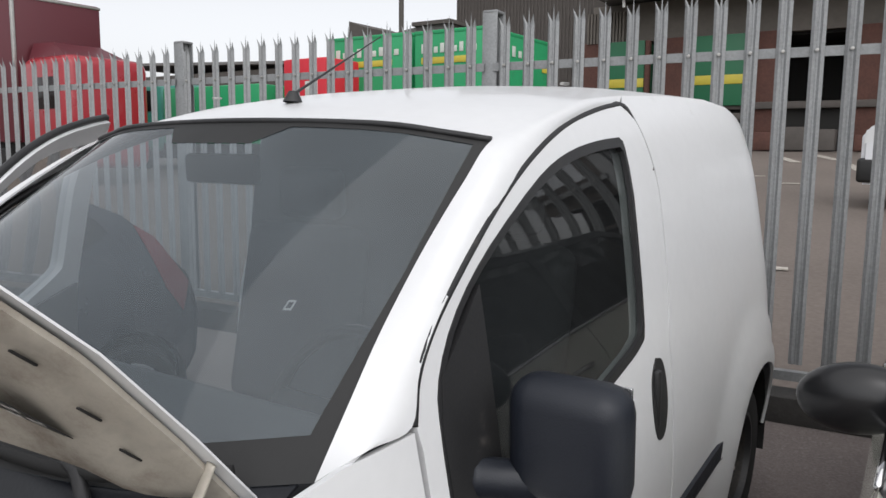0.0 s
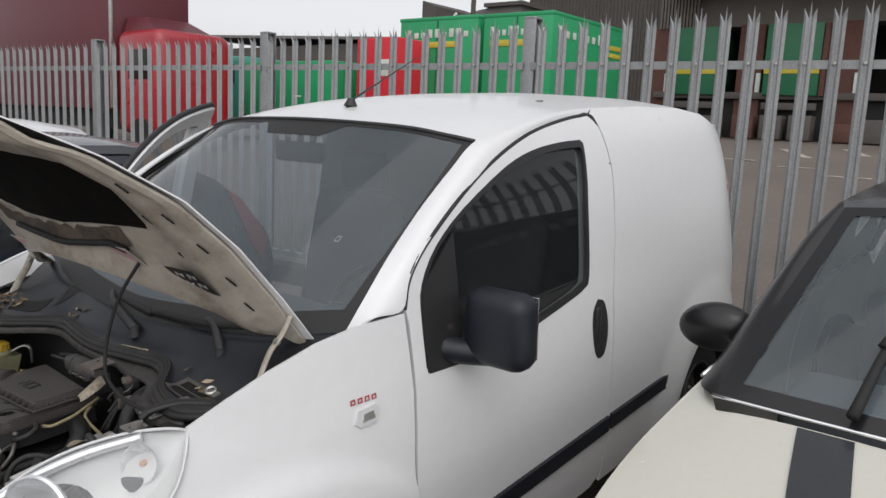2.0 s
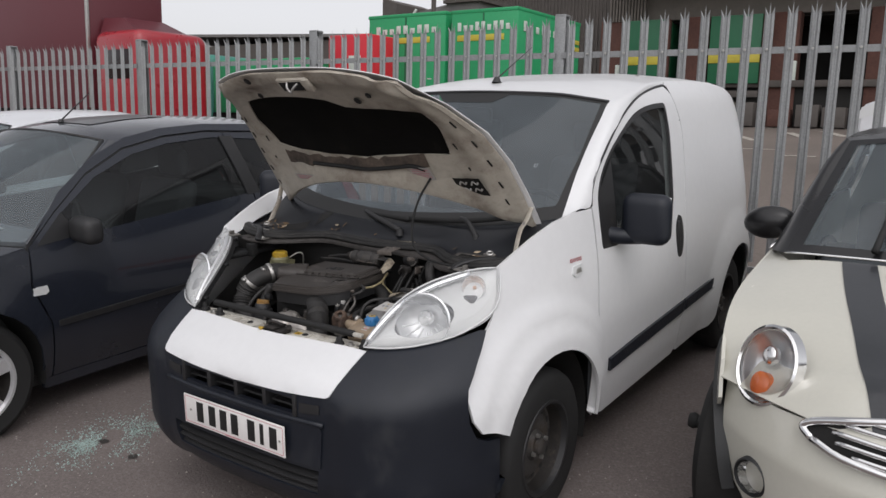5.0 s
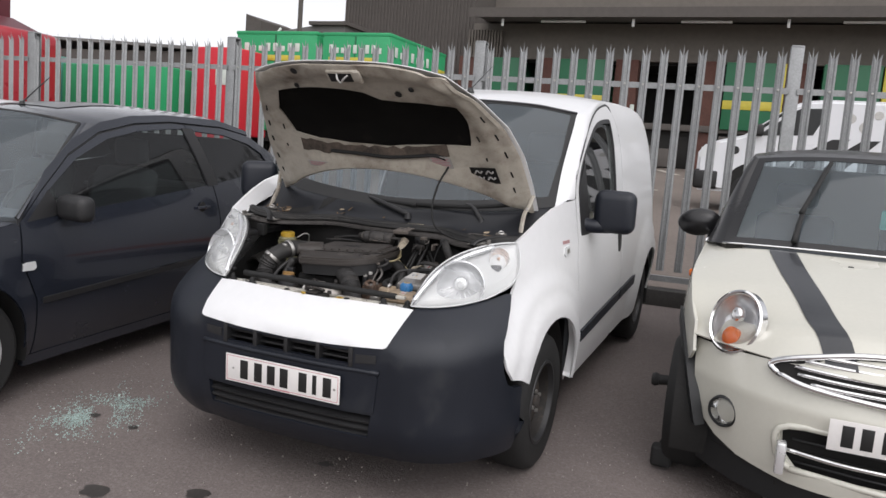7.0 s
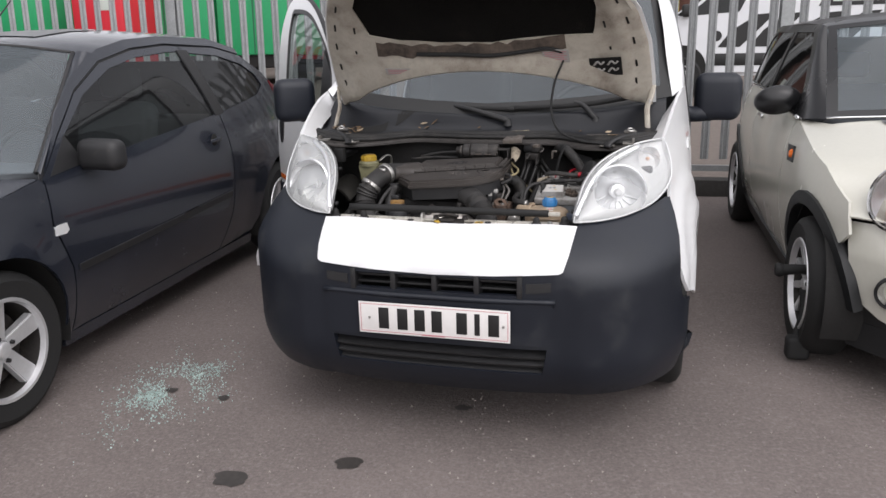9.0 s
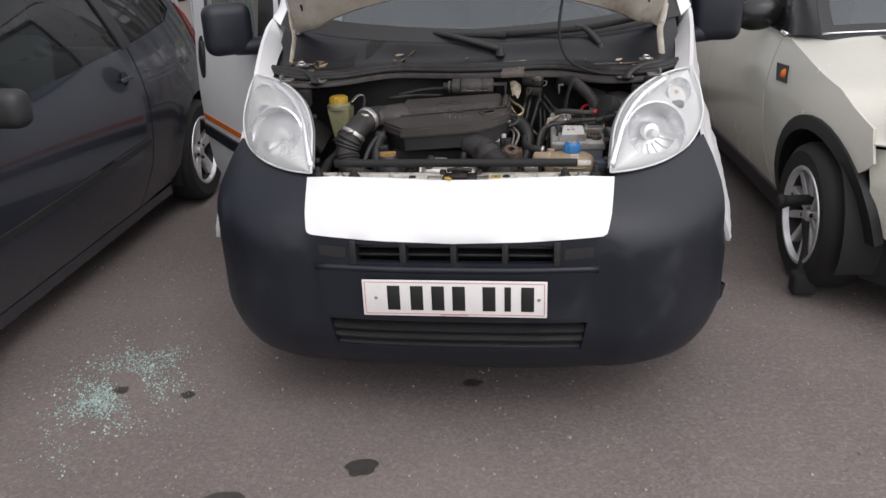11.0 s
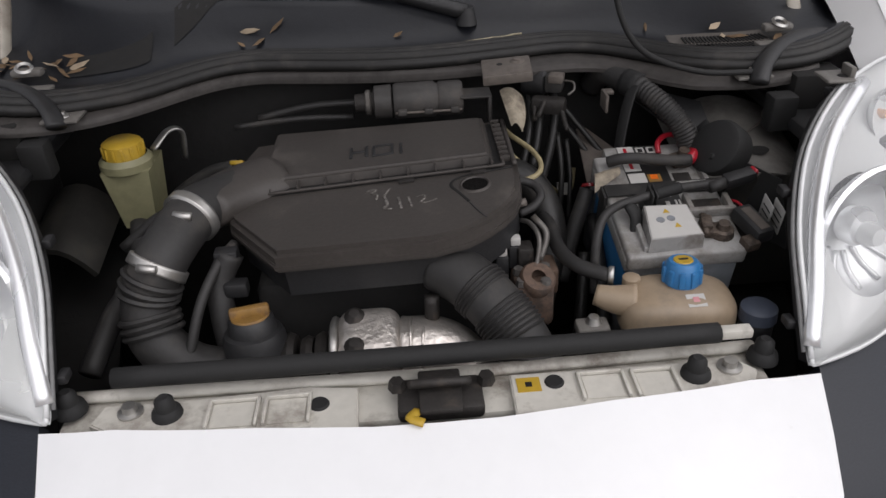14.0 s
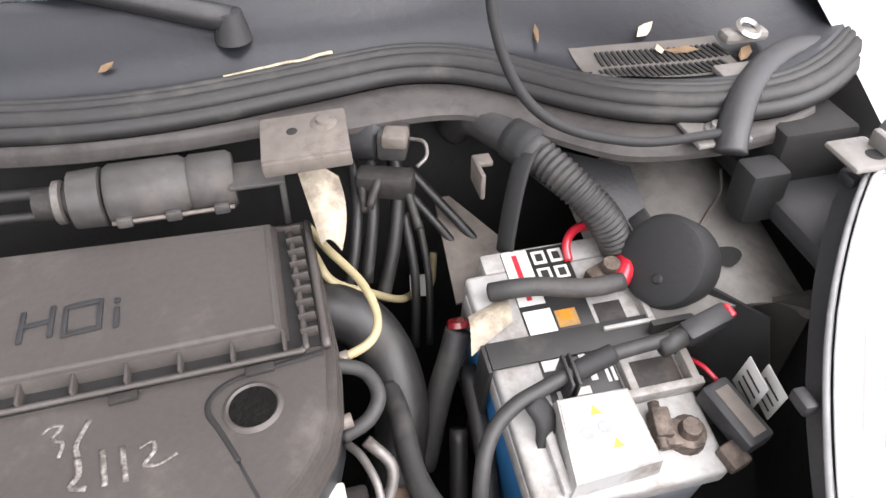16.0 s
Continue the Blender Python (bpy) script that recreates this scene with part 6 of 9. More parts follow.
for x, y in ((0.148, 0.563), (0.141, 0.499)):
    part("sleeve_end", tube([(x - 0.012, y, 0.866), (x + 0.006, y + 0.002, 0.868)], 0.0058, 8, 2), TAN, engine)
part("plug_cap", lathe([(0, 0.006), (0.010, 0.005), (0.012, 0)], 12), DARKRED, engine).matrix_basis = pose(0.263, 0.614, 0.826, -30)
part("dipstick_tip", tube([(-0.275, 0.690, 0.870), (-0.296, 0.696, 0.868)], 0.004, 8, 2), YELLOW, engine)
for x, y, z in ((-0.268, 0.462, 0.838), (-0.258, 0.440, 0.80)):
    part("sensor_plug", box(x - 0.016, x + 0.016, y - 0.010, y + 0.012, z - 0.012, z + 0.010, 0.004), PLASTIC, engine)
CANISTER = mat("dusty_black_canister", (0.040, 0.037, 0.035), 0.55, var=0.3, scale=12, fine=90, bump=0.0005, dirt=(0.085, 0.075, 0.066), dirt_at=0.62, dirt_scale=18)
canister = part("egr_cooler", lathe([(0, -0.030), (0.026, -0.030), (0.0285, -0.026), (0.0285, 0.034), (0.026, 0.038), (0.025, 0.041), (0.0275, 0.044), (0.0275, 0.076), (0.024, 0.081), (0, 0.081)], 28, "x"), CANISTER, engine, "dusty ribbed cooler canister")
canister.matrix_basis = pose(0.0, 0.745, 0.936)
part("canister_collar", lathe([(0.020, -0.062), (0.026, -0.060), (0.027, -0.034), (0.022, -0.032)], 24, "x"), CANISTER, canister)
part("canister_cap", lathe([(0, -0.094), (0.014, -0.092), (0.016, -0.066), (0.018, -0.060)], 18, "x"), GRIME, canister)
part("cap_clip", lathe([(0.017, -0.076), (0.020, -0.074), (0.020, -0.068), (0.017, -0.066)], 18, "x", closed=True), WORN, canister)
part("canister_plate", put(box(0.076, 0.126, -0.030, 0.010, 0.006, 0.011, 0.002), box(0.120, 0.126, -0.030, 0.010, -0.04, 0.009, 0.002)), CANISTER, canister)
for k in range(3):
    part("canister_lug", box(-0.024 + 0.042 * k, -0.010 + 0.042 * k, -0.034, -0.026, -0.014, -0.004, 0.002), CANISTER, canister)
part("canister_edge", tube([(-0.028, -0.029, -0.010), (0.02, -0.0295, -0.010), (0.078, -0.029, -0.010)], 0.0022, 6, 4), TAN, canister)
part("canister_tray", box(-0.10, 0.14, 0.700, 0.724, 0.880, 0.892, 0.004), GRIME, engine)
for x in (-0.02, 0.10):
    part("tray_bolt", lathe([(0, 0.004), (0.005, 0.003), (0.006, 0)], 8), DARKVOID, engine).matrix_basis = pose(x, 0.712, 0.892)

brk = part("cowl_bracket", box(-0.038, 0.038, -0.028, 0.030, -0.003, 0.003, 0.0025), TAN, van, "dusty steel bracket under the seal")
brk.matrix_basis = pose(0.148, 0.712, 0.992, 6, -4, -4)
part("bracket_lip", box(-0.038, 0.038, -0.031, -0.026, -0.014, 0.001, 0.002), TAN, brk)
part("bracket_bolt", lathe([(0, 0.006), (0.006, 0.005), (0.007, 0.002), (0.011, 0.001), (0.012, 0)], 16), TAN, brk).matrix_basis = pose(0.018, 0.012, 0.003)
part("bracket_hole", lathe([(0, 0.0006), (0.004, 0.0006), (0.005, 0)], 12), DARKVOID, brk).matrix_basis = pose(-0.010, 0.006, 0.003)
solenoid = part("solenoid_valve", lathe([(0, -0.028), (0.020, -0.028), (0.024, -0.022), (0.024, 0.008), (0.018, 0.014), (0.018, 0.020), (0, 0.022)], 20, "x"), PLASTIC, van, "black solenoid valve with plugs")
solenoid.matrix_basis = pose(0.212, 0.772, 0.946, 0, 0, -20)
part("valve_plug", box(0.012, 0.040, -0.026, 0.010, -0.012, 0.016, 0.004), HOSE, solenoid)
part("plug_shell", box(0.018, 0.042, -0.032, -0.008, 0.006, 0.019, 0.003), TAN, solenoid, "dull metal plug shell")
part("valve_body", box(-0.006, 0.050, -0.052, -0.026, -0.040, -0.014, 0.006), GRIME, solenoid)
part("spring_clip", tube([(0.040, -0.008, 0.004), (0.056, -0.012, 0.004), (0.060, -0.024, -0.004), (0.052, -0.034, -0.010)], 0.0020, 6, 5), WORN, solenoid)
for k, (dx, dz) in enumerate(((0.004, -0.006), (-0.010, 0.004), (0.018, -0.012))):
    part("valve_nozzle", tube([(-0.002 + 0.020 * k, -0.040, -0.020), (0.0 + 0.020 * k + dx * 0.4, -0.052, -0.024 + dz), (0.020 * k + dx, -0.060 - 0.006 * k, -0.042 + dz)], 0.0042, 8, 4), GRIME, solenoid)
tagp = part("tape_tag", grid(lambda u, v: (0.138 + 0.038 * u * (0.45 + 0.55 * v * (2 - 1.1 * v)) + 0.010 * (1 - v), 0.652 + 0.064 * v, 0.906 + 0.018 * math.sin(2.2 * u + 0.8) + 0.034 * v), 8, 8), TAPE, van, "old paper tape tag", solid=0.001)
LOOM = [(0.310, 0.815, 0.915), (0.318, 0.785, 0.945), (0.336, 0.740, 0.952), (0.362, 0.695, 0.947), (0.388, 0.658, 0.930), (0.410, 0.640, 0.905), (0.428, 0.632, 0.87)]
loom = part("corrugated_loom", tube(LOOM[2:], 0.0165, 14, 12, ribs=30, rib=0.0015), HOSE, van, "black corrugated wiring conduit")
part("loom_elbow", tube(LOOM[:4], (0.020, 0.0185), 12, 5), HOSE, loom)
part("loom_tape", tube([(0.344, 0.727, 0.951), (0.358, 0.703, 0.949)], 0.0215, 14, 3), RUBBER, loom)
part("loom_strap", tube([(0.356, 0.700, 0.962), (0.340, 0.686, 0.945), (0.328, 0.672, 0.905), (0.322, 0.665, 0.86)], 0.011, 8, 5, flat=0.25), RUBBER, loom)
part("loom_clip", put(box(0.300, 0.318, 0.700, 0.716, 0.940, 0.946, 0.002), box(0.300, 0.305, 0.680, 0.716, 0.918, 0.946, 0.002)), TAN, loom, "dull metal conduit clip")
part("splash_flap", facing(patch(lambda u, v: (u, v, 0.955 - 0.7 * (0.735 - v)), [(0.335, 0.730), (0.455, 0.690), (0.460, 0.655), (0.440, 0.640), (0.400, 0.655), (0.350, 0.70)], step=0.03), (0, -0.5, 0.8)), PLASTIC, van, "black rubber flap under the seal", solid=0.003)
part("tan_gusset", facing(patch(lambda u, v: (u, v, 0.80 + 0.35 * (v - 0.62)), [(0.272, 0.655), (0.345, 0.660), (0.335, 0.72), (0.295, 0.775), (0.278, 0.775)], step=0.03), (0, -0.2, 1)), TAN, van, solid=0.004)
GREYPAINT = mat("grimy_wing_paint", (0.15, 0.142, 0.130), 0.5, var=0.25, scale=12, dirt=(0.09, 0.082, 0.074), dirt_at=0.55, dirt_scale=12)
# Much darker copy of the wing paint: tower side and the -x tower.
DULLPAINT = mat("dark_wing_paint", (0.022, 0.021, 0.019), 0.5, var=0.35, scale=9, dirt=(0.050, 0.046, 0.038), dirt_at=0.56, dirt_scale=12)
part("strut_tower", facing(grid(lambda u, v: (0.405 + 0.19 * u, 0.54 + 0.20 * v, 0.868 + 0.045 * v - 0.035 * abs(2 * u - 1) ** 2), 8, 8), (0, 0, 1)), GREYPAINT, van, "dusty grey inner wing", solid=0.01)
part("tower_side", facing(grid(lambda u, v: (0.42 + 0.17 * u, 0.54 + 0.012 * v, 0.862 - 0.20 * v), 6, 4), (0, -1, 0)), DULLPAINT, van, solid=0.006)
part("seam_sealer", tube([(0.492, 0.615, 0.886), (0.520, 0.640, 0.892), (0.545, 0.662, 0.896), (0.560, 0.69, 0.902)], 0.0018, 6, 5), TAN, van)
part("tower_hole", facing(patch(lambda u, v: (u, v, 0.868 + 0.045 * (v - 0.54) / 0.2 + 0.0015), curve2([(0.500, 0.583), (0.515, 0.578), (0.530, 0.588), (0.526, 0.598), (0.508, 0.600), (0.497, 0.592), (0.500, 0.583)], 3)[:-1], step=0.02), (0, 0, 1)), DARKVOID, van)
part("strut_tower", facing(grid(lambda u, v: (-0.50 - 0.13 * u, 0.58 + 0.16 * v, 0.800 + 0.03 * v - 0.05 * abs(2 * u - 1) ** 2), 8, 8), (0, 0, 1)), DULLPAINT, van, "dark mottled inner wing", solid=0.01)
horn = part("round_cover", lathe([(0, 0.008), (0.040, 0.008), (0.047, 0.005), (0.051, -0.003), (0.048, -0.030)], 36), RUBBER, van, "round black rubber cover")
horn.matrix_basis = pose(0.446, 0.586, 0.892, 34, -50, -18) @ Matrix.Diagonal((0.86, 0.86, 1, 1))
part("cover_dimple", lathe([(0, 0.011), (0.004, 0.0105), (0.006, 0.008)], 12), RUBBER, horn).matrix_basis = pose(-0.012, -0.015, 0)
part("cover_tab", box(-0.012, 0.012, 0.044, 0.062, -0.004, 0.002, 0.003), RUBBER, horn)
part("boot_skirt", facing(grid(lambda u, v: (0.462 + 0.060 * u + 0.012 * v, 0.520 + 0.055 * (1 - u) - 0.03 * v, 0.884 - 0.10 * v - 0.02 * u), 8, 6), (-0.4, -0.6, 0.5)), RUBBER, van, "loose black rubber skirt", solid=0.004)
for s in (1, -1):
    part("corner_duct", tube([(s * 0.512, 0.624, 0.974), (s * 0.522, 0.642, 0.990), (s * 0.550, 0.675, 1.002), (s * 0.590, 0.708, 1.008), (s * 0.630, 0.728, 1.010), (s * 0.662, 0.730, 1.008), (s * 0.678, 0.708, 1.002)], (0.0150, 0.0130), 12, 7, flat=0.6), PLASTIC, van, "black curved plastic bracket above the lamp")
    part("corner_block", box(s * 0.552 - 0.020, s * 0.552 + 0.020, 0.606, 0.640, 0.900, 0.955, 0.005), RUBBER, van)
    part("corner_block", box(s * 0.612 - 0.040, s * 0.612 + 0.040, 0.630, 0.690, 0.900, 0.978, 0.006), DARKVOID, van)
    part("hinge_plate", box(s * 0.512 - 0.027, s * 0.512 + 0.027, 0.632, 0.680, 0.975, 0.980, 0.002), GREYPAINT, van, "bolted grey hinge plate")
    part("hinge_plate_bolt", lathe([(0, 0.008), (0.007, 0.007), (0.008, 0.003), (0.012, 0.002), (0.013, 0)], 16), STEEL, van).matrix_basis = pose(s * 0.514, 0.652, 0.980)
    part("hinge_foot", put(box(s * 0.560 - 0.020, s * 0.560 + 0.020, 0.700, 0.722, 1.000, 1.006, 0.002), box(s * 0.59 - 0.024, s * 0.59 + 0.024, 0.745, 0.765, 1.010, 1.022, 0.005)), GREYPAINT, van)
    part("hinge_spring", lathe([(0.008, 0.0), (0.011, 0.003), (0.014, 0.0), (0.011, -0.003)], 20, closed=True), STEEL, van).matrix_basis = pose(s * 0.592, 0.752, 1.024, 20, 10, 0)
    part("wing_bracket", put(box(s * 0.590 - 0.020, s * 0.590 + 0.020, 0.542, 0.586, 0.996, 1.002, 0.003), box(s * 0.607 - 0.004, s * 0.607 + 0.004, 0.548, 0.575, 1.0, 1.016, 0.002)), GREYPAINT, van, "grey lug on the wing edge")
    part("bracket_hole", lathe([(0, 0.0006), (0.007, 0.0006), (0.008, 0)], 14), DARKVOID, van).matrix_basis = pose(s * 0.598, 0.558, 1.002)

# ---- battery ----
battery = thing("car_battery", AT @ pose(0.360, 0.530, 0.842, 11.8), "grey-white car battery strapped in the engine bay", "battery")
BATTB = mat("battery_grey_blue_side", (0.20, 0.215, 0.235), 0.4, var=0.2, scale=10, dirt=(0.13, 0.12, 0.11), dirt_at=0.56, dirt_scale=14)
case = part("battery_case", box(-0.082, 0.072, -0.112, 0.122, -0.190, -0.020, 0.006), BATTB, battery, "grey-blue battery case")
part("case_label", box(-0.0835, -0.0815, -0.10, 0.075, -0.125, -0.035, 0.0005), BLUE, case)
lid = part("battery_lid", box(-0.086, 0.078, -0.117, 0.110, -0.026, 0.0, 0.005, 3), BATTW, battery, "pale grey battery lid")
part("lid_back", box(-0.066, 0.062, 0.108, 0.132, -0.03, 0.0, 0.004), BATTW, lid)
part("lid_step", box(-0.088, -0.068, -0.110, 0.100, -0.034, -0.012, 0.004), BATTW, lid)
part("label_panel", box(-0.046, 0.018, -0.030, 0.128, -0.0004, 0.0010, 0.0003), INK, lid, "black battery label with white fields")
for x0, x1, y0, y1, m_ in ((-0.0455, -0.0205, 0.066, 0.1275, PAPER), (-0.0365, -0.0315, 0.071, 0.123, RED), (-0.0445, -0.0185, 0.033, 0.060, PAPER), (-0.016, 0.004, 0.038, 0.056, OCHRE), (-0.012, -0.001, 0.044, 0.055, AMBER), (-0.017, -0.004, 0.109, 0.124, PAPER), (0.0, 0.013, 0.109, 0.124, PAPER), (-0.017, -0.004, 0.090, 0.104, PAPER), (0.0, 0.013, 0.090, 0.104, PAPER), (-0.044, -0.022, -0.002, 0.010, PAPER), (-0.010, -0.004, 0.002, 0.010, PAPER), (0.002, 0.006, 0.002, 0.010, PAPER), (-0.040, -0.010, -0.029, -0.022, PAPER), (-0.006, 0.000, -0.018, -0.008, PAPER), (0.008, 0.011, -0.022, -0.006, PAPER), (0.0135, 0.0165, -0.022, -0.006, PAPER)):
    part("label_field", box(x0, x1, y0, y1, 0.0008, 0.0016 + (0.0004 if m_ in (RED, AMBER) else 0)), m_, lid)
for x, y in ((-0.0105, 0.1165), (0.0065, 0.1165), (-0.0105, 0.097), (0.0065, 0.097)):
    part("label_symbol", box(x - 0.0035, x + 0.0035, y - 0.0045, y + 0.004, 0.0015, 0.0021), INK, lid)
cap = part("terminal_cover", prism([(-0.059, -0.111), (0.018, -0.107), (0.014, -0.036), (-0.050, -0.034)], [(-0.057, -0.108), (0.016, -0.104), (0.012, -0.040), (-0.049, -0.038)], -0.002, 0.022)[0], BATTW, battery, "white terminal cover with warning signs")
part("cover_paper", prism([(-0.055, -0.106), (0.014, -0.102), (0.010, -0.042), (-0.047, -0.040)], [(-0.055, -0.106), (0.014, -0.102), (0.010, -0.042), (-0.047, -0.040)], 0.0215, 0.0228)[0], PAPER, cap)
for x, y in ((-0.034, -0.070), (-0.019, -0.068)):
    part("warning_sign", lathe([(0, 0.0006), (0.0055, 0.0006), (0.006, 0)], 14), BATTB, cap).matrix_basis = pose(x, y, 0.0228)
for x, y in ((-0.022, -0.053), (-0.014, -0.083)):
    tri_ = bmesh.new()
    tri_.faces.new([tri_.verts.new(p) for p in ((x - 0.005, y - 0.004, 0.0234), (x + 0.005, y - 0.004, 0.0234), (x, y + 0.005, 0.0234))])
    part("warning_sign", tri_, YELLOW, cap, smooth=False)
part("cover_ramp", box(-0.064, -0.056, -0.108, -0.045, -0.004, 0.008, 0.002), BATTW, cap)
part("lid_ridge", put(box(0.012, 0.084, -0.046, -0.038, -0.002, 0.014, 0.002), put(box(0.074, 0.082, -0.042, -0.010, -0.002, 0.014, 0.002), box(0.020, 0.028, -0.038, 0.0, -0.002, 0.010, 0.002))), BATTW, lid)
part("lid_recess", box(0.030, 0.072, -0.034, -0.008, 0.0, 0.0012, 0.0004), GRIME, lid)
part("lid_recess", box(0.022, 0.048, 0.030, 0.056, 0.0, 0.0012, 0.0004), GRIME, lid)
part("lid_handle", put(box(0.020, 0.070, 0.024, 0.028, -0.002, 0.008, 0.001), box(0.064, 0.070, 0.028, 0.062, -0.002, 0.008, 0.001)), BATTW, lid)
GREASE = mat("greasy_terminal_metal", (0.11, 0.085, 0.068), 0.5, metal=0.5, var=0.5, scale=40, fine=150, bump=0.001, dirt=(0.03, 0.025, 0.022), dirt_at=0.52, dirt_scale=50)
clamp = part("terminal_clamp", put(put(lathe([(0, 0.020), (0.008, 0.020), (0.010, 0.012), (0.015, 0.010), (0.017, 0)], 16), box(-0.026, 0.012, -0.012, 0.012, 0.0, 0.012, 0.003)), box(-0.030, -0.014, -0.006, 0.020, 0.0, 0.018, 0.003)), GREASE, battery, "greasy brown terminal clamp")
clamp.matrix_basis = pose(0.052, -0.082, 0.0, 0, 0, -10)
part("clamp_bolt", tube([(-0.024, -0.014, 0.010), (-0.024, 0.026, 0.010)], 0.005, 8, 2), GREASE, clamp)
fuse = part("fuse_holder", box(-0.014, 0.014, -0.030, 0.030, 0, 0.022, 0.004), PLASTIC, battery, "dark fuse holder beside the terminal")
fuse.matrix_basis = pose(0.094, -0.078, 0.0, 0, 0, 16)
part("fuse_window", box(-0.006, 0.008, -0.024, 0.022, 0.021, 0.0232, 0.0005), TAN, fuse)
part("fuse_lug", box(-0.030, -0.010, -0.036, -0.014, -0.004, 0.010, 0.003), GREASE, fuse)
clamp2 = part("terminal_clamp", put(lathe([(0, 0.024), (0.008, 0.024), (0.011, 0.010), (0.015, 0)], 16), box(-0.022, 0.012, -0.011, 0.011, 0.0, 0.016, 0.003)), GREASE, battery)
clamp2.matrix_basis = pose(0.046, 0.082, 0.0, 0, 0, 20)
part("red_loop", tube([(0.016, 0.106, 0.002), (0.018, 0.122, 0.010), (0.032, 0.134, 0.014), (0.054, 0.134, 0.013), (0.070, 0.116, 0.004)], 0.0045, 8, 6), RED, battery, "red cable loop")
part("red_boot", tube([(0.050, 0.066, 0.016), (0.060, 0.078, 0.018), (0.062, 0.090, 0.012)], 0.0085, 10, 4), RED, battery)
part("red_wire", tube([(0.085, -0.018, 0.004), (0.090, -0.030, 0.010), (0.096, -0.045, 0.010)], 0.0022, 6, 4), RED, battery)
part("cable", tube([(-0.070, 0.082, 0.010), (-0.052, 0.076, 0.019), (-0.026, 0.072, 0.021), (0.014, 0.062, 0.021), (0.050, 0.064, 0.018)], 0.0088, 12, 6), HOSE, battery, "taped black cable")
part("cable", tube([(-0.128, -0.120, -0.06), (-0.124, -0.085, 0.0), (-0.110, -0.056, 0.020), (-0.086, -0.037, 0.024), (-0.058, -0.027, 0.025), (-0.032, -0.019, 0.025), (0.007, -0.010, 0.026), (0.062, -0.006, 0.028)], 0.0065, 10, 8), HOSE, battery, "black earth cable")
part("cable_boot", tube([(-0.030, -0.019, 0.025), (-0.006, -0.013, 0.026), (0.010, -0.009, 0.026)], 0.0088, 10, 4), RUBBER, battery)
part("cable_lug", tube([(-0.068, -0.033, 0.022), (-0.060, -0.048, 0.010), (-0.062, -0.062, -0.010)], 0.013, 8, 4, flat=0.5), RUBBER, battery)
for k in range(2):
    part("cable_tie", box(-0.0365 + 0.006 * k, -0.0335 + 0.006 * k, -0.034, -0.004, 0.0, 0.034, 0.001), INK, battery)
conn = part("cable_connector", box(-0.022, 0.026, -0.010, 0.010, -0.008, 0.010, 0.004), PLASTIC, battery, "black plug with a red tip")
conn.matrix_basis = pose(0.096, -0.002, 0.030, 0, -4, 14)
part("connector_neck", tube([(-0.045, 0.0, -0.001), (-0.020, 0.0, 0.0)], 0.0088, 10, 2), HOSE, conn)
part("red_tip", box(0.022, 0.028, -0.008, 0.006, 0.003, 0.011, 0.002), RED, conn)
strap = part("hold_strap", box(-0.088, 0.090, 0.008, 0.034, 0.0018, 0.0048, 0.001), SEALRUB, battery, "black strap over the battery")
part("strap_side", box(-0.092, -0.088, 0.006, 0.034, -0.17, 0.0035, 0.001), SEALRUB, strap)
part("strap_side", box(0.088, 0.092, 0.008, 0.034, -0.17, 0.004, 0.001), SEALRUB, strap)
part("tape_tag", grid(lambda u, v: (-0.100 + 0.040 * u + 0.006 * v, 0.030 + 0.036 * v + 0.016 * u, 0.004 + 0.012 * math.sin(2.5 * v + u) - 0.010 * (1 - u)), 6, 6), TAPE, battery, "old paper tape flag", solid=0.001)
for k in range(2):
    tagb = part("part_tag", box(0.122 + 0.012 * k, 0.1235 + 0.012 * k, -0.070 - 0.010 * k, -0.038 - 0.010 * k, -0.012, 0.030, 0.0005), PAPER, battery, "white paper tag")
    for q in range(3):
        part("tag_print", box(0.1214 + 0.012 * k, 0.1222 + 0.012 * k, -0.066 - 0.010 * k, -0.044 - 0.010 * k, -0.004 + 0.010 * q, -0.002 + 0.010 * q), INK, tagb)

# ---- coolant tank and reservoirs ----
tank_t = thing("coolant_tank", AT @ pose(0.009, 0.016, 0.011), "yellowed plastic coolant tank with a blue cap", "tank")
tk = bmesh.new()
bmesh.ops.create_icosphere(tk, subdivisions=4, radius=1)
for v in tk.verts:
    c = v.co
    for k in range(3):
        c[k] = math.copysign(abs(c[k]) ** 0.62, c[k])
    v.co = Vector((c.x * 0.076, c.y * 0.050, c.z * 0.038))
tk.transform(pose(0.318, 0.352, 0.752, 0, 0, -3))
body = part("tank_body", tk, TANK, tank_t)
part("tank_seam", tube([(0.245, 0.352, 0.756), (0.28, 0.300, 0.756), (0.318, 0.298, 0.756), (0.36, 0.300, 0.756), (0.392, 0.348, 0.756)], 0.003, 6, 6), TANK, body)
bc = part("tank_cap", lathe([(0, 0.030), (0.018, 0.030), (0.022, 0.026), (0.024, 0.012), (0.024, 0.0), (0.020, -0.012)], 32), BLUE, tank_t, "blue screw cap with a yellow sign")
bc.matrix_basis = pose(0.326, 0.364, 0.790, -6)
for k in range(10):
    a = 2 * math.pi * k / 10
    part("cap_ridge", box(0.021, 0.0265, -0.004, 0.004, 0.0, 0.022, 0.002), BLUE, bc).matrix_basis = pose(0, 0, 0, 0, 0, math.degrees(a))
part("cap_sign", lathe([(0, 0.0315), (0.012, 0.0315), (0.013, 0.030)], 20), YELLOW, bc)
part("sign_mark", box(-0.006, 0.006, -0.002, 0.002, 0.0315, 0.0322), INK, bc)
ts = part("tank_sticker", box(-0.012, 0.012, -0.010, 0.010, 0, 0.0008), PAPER, tank_t, "white tank sticker")
ts.matrix_basis = pose(0.332, 0.322, 0.7865, 18)
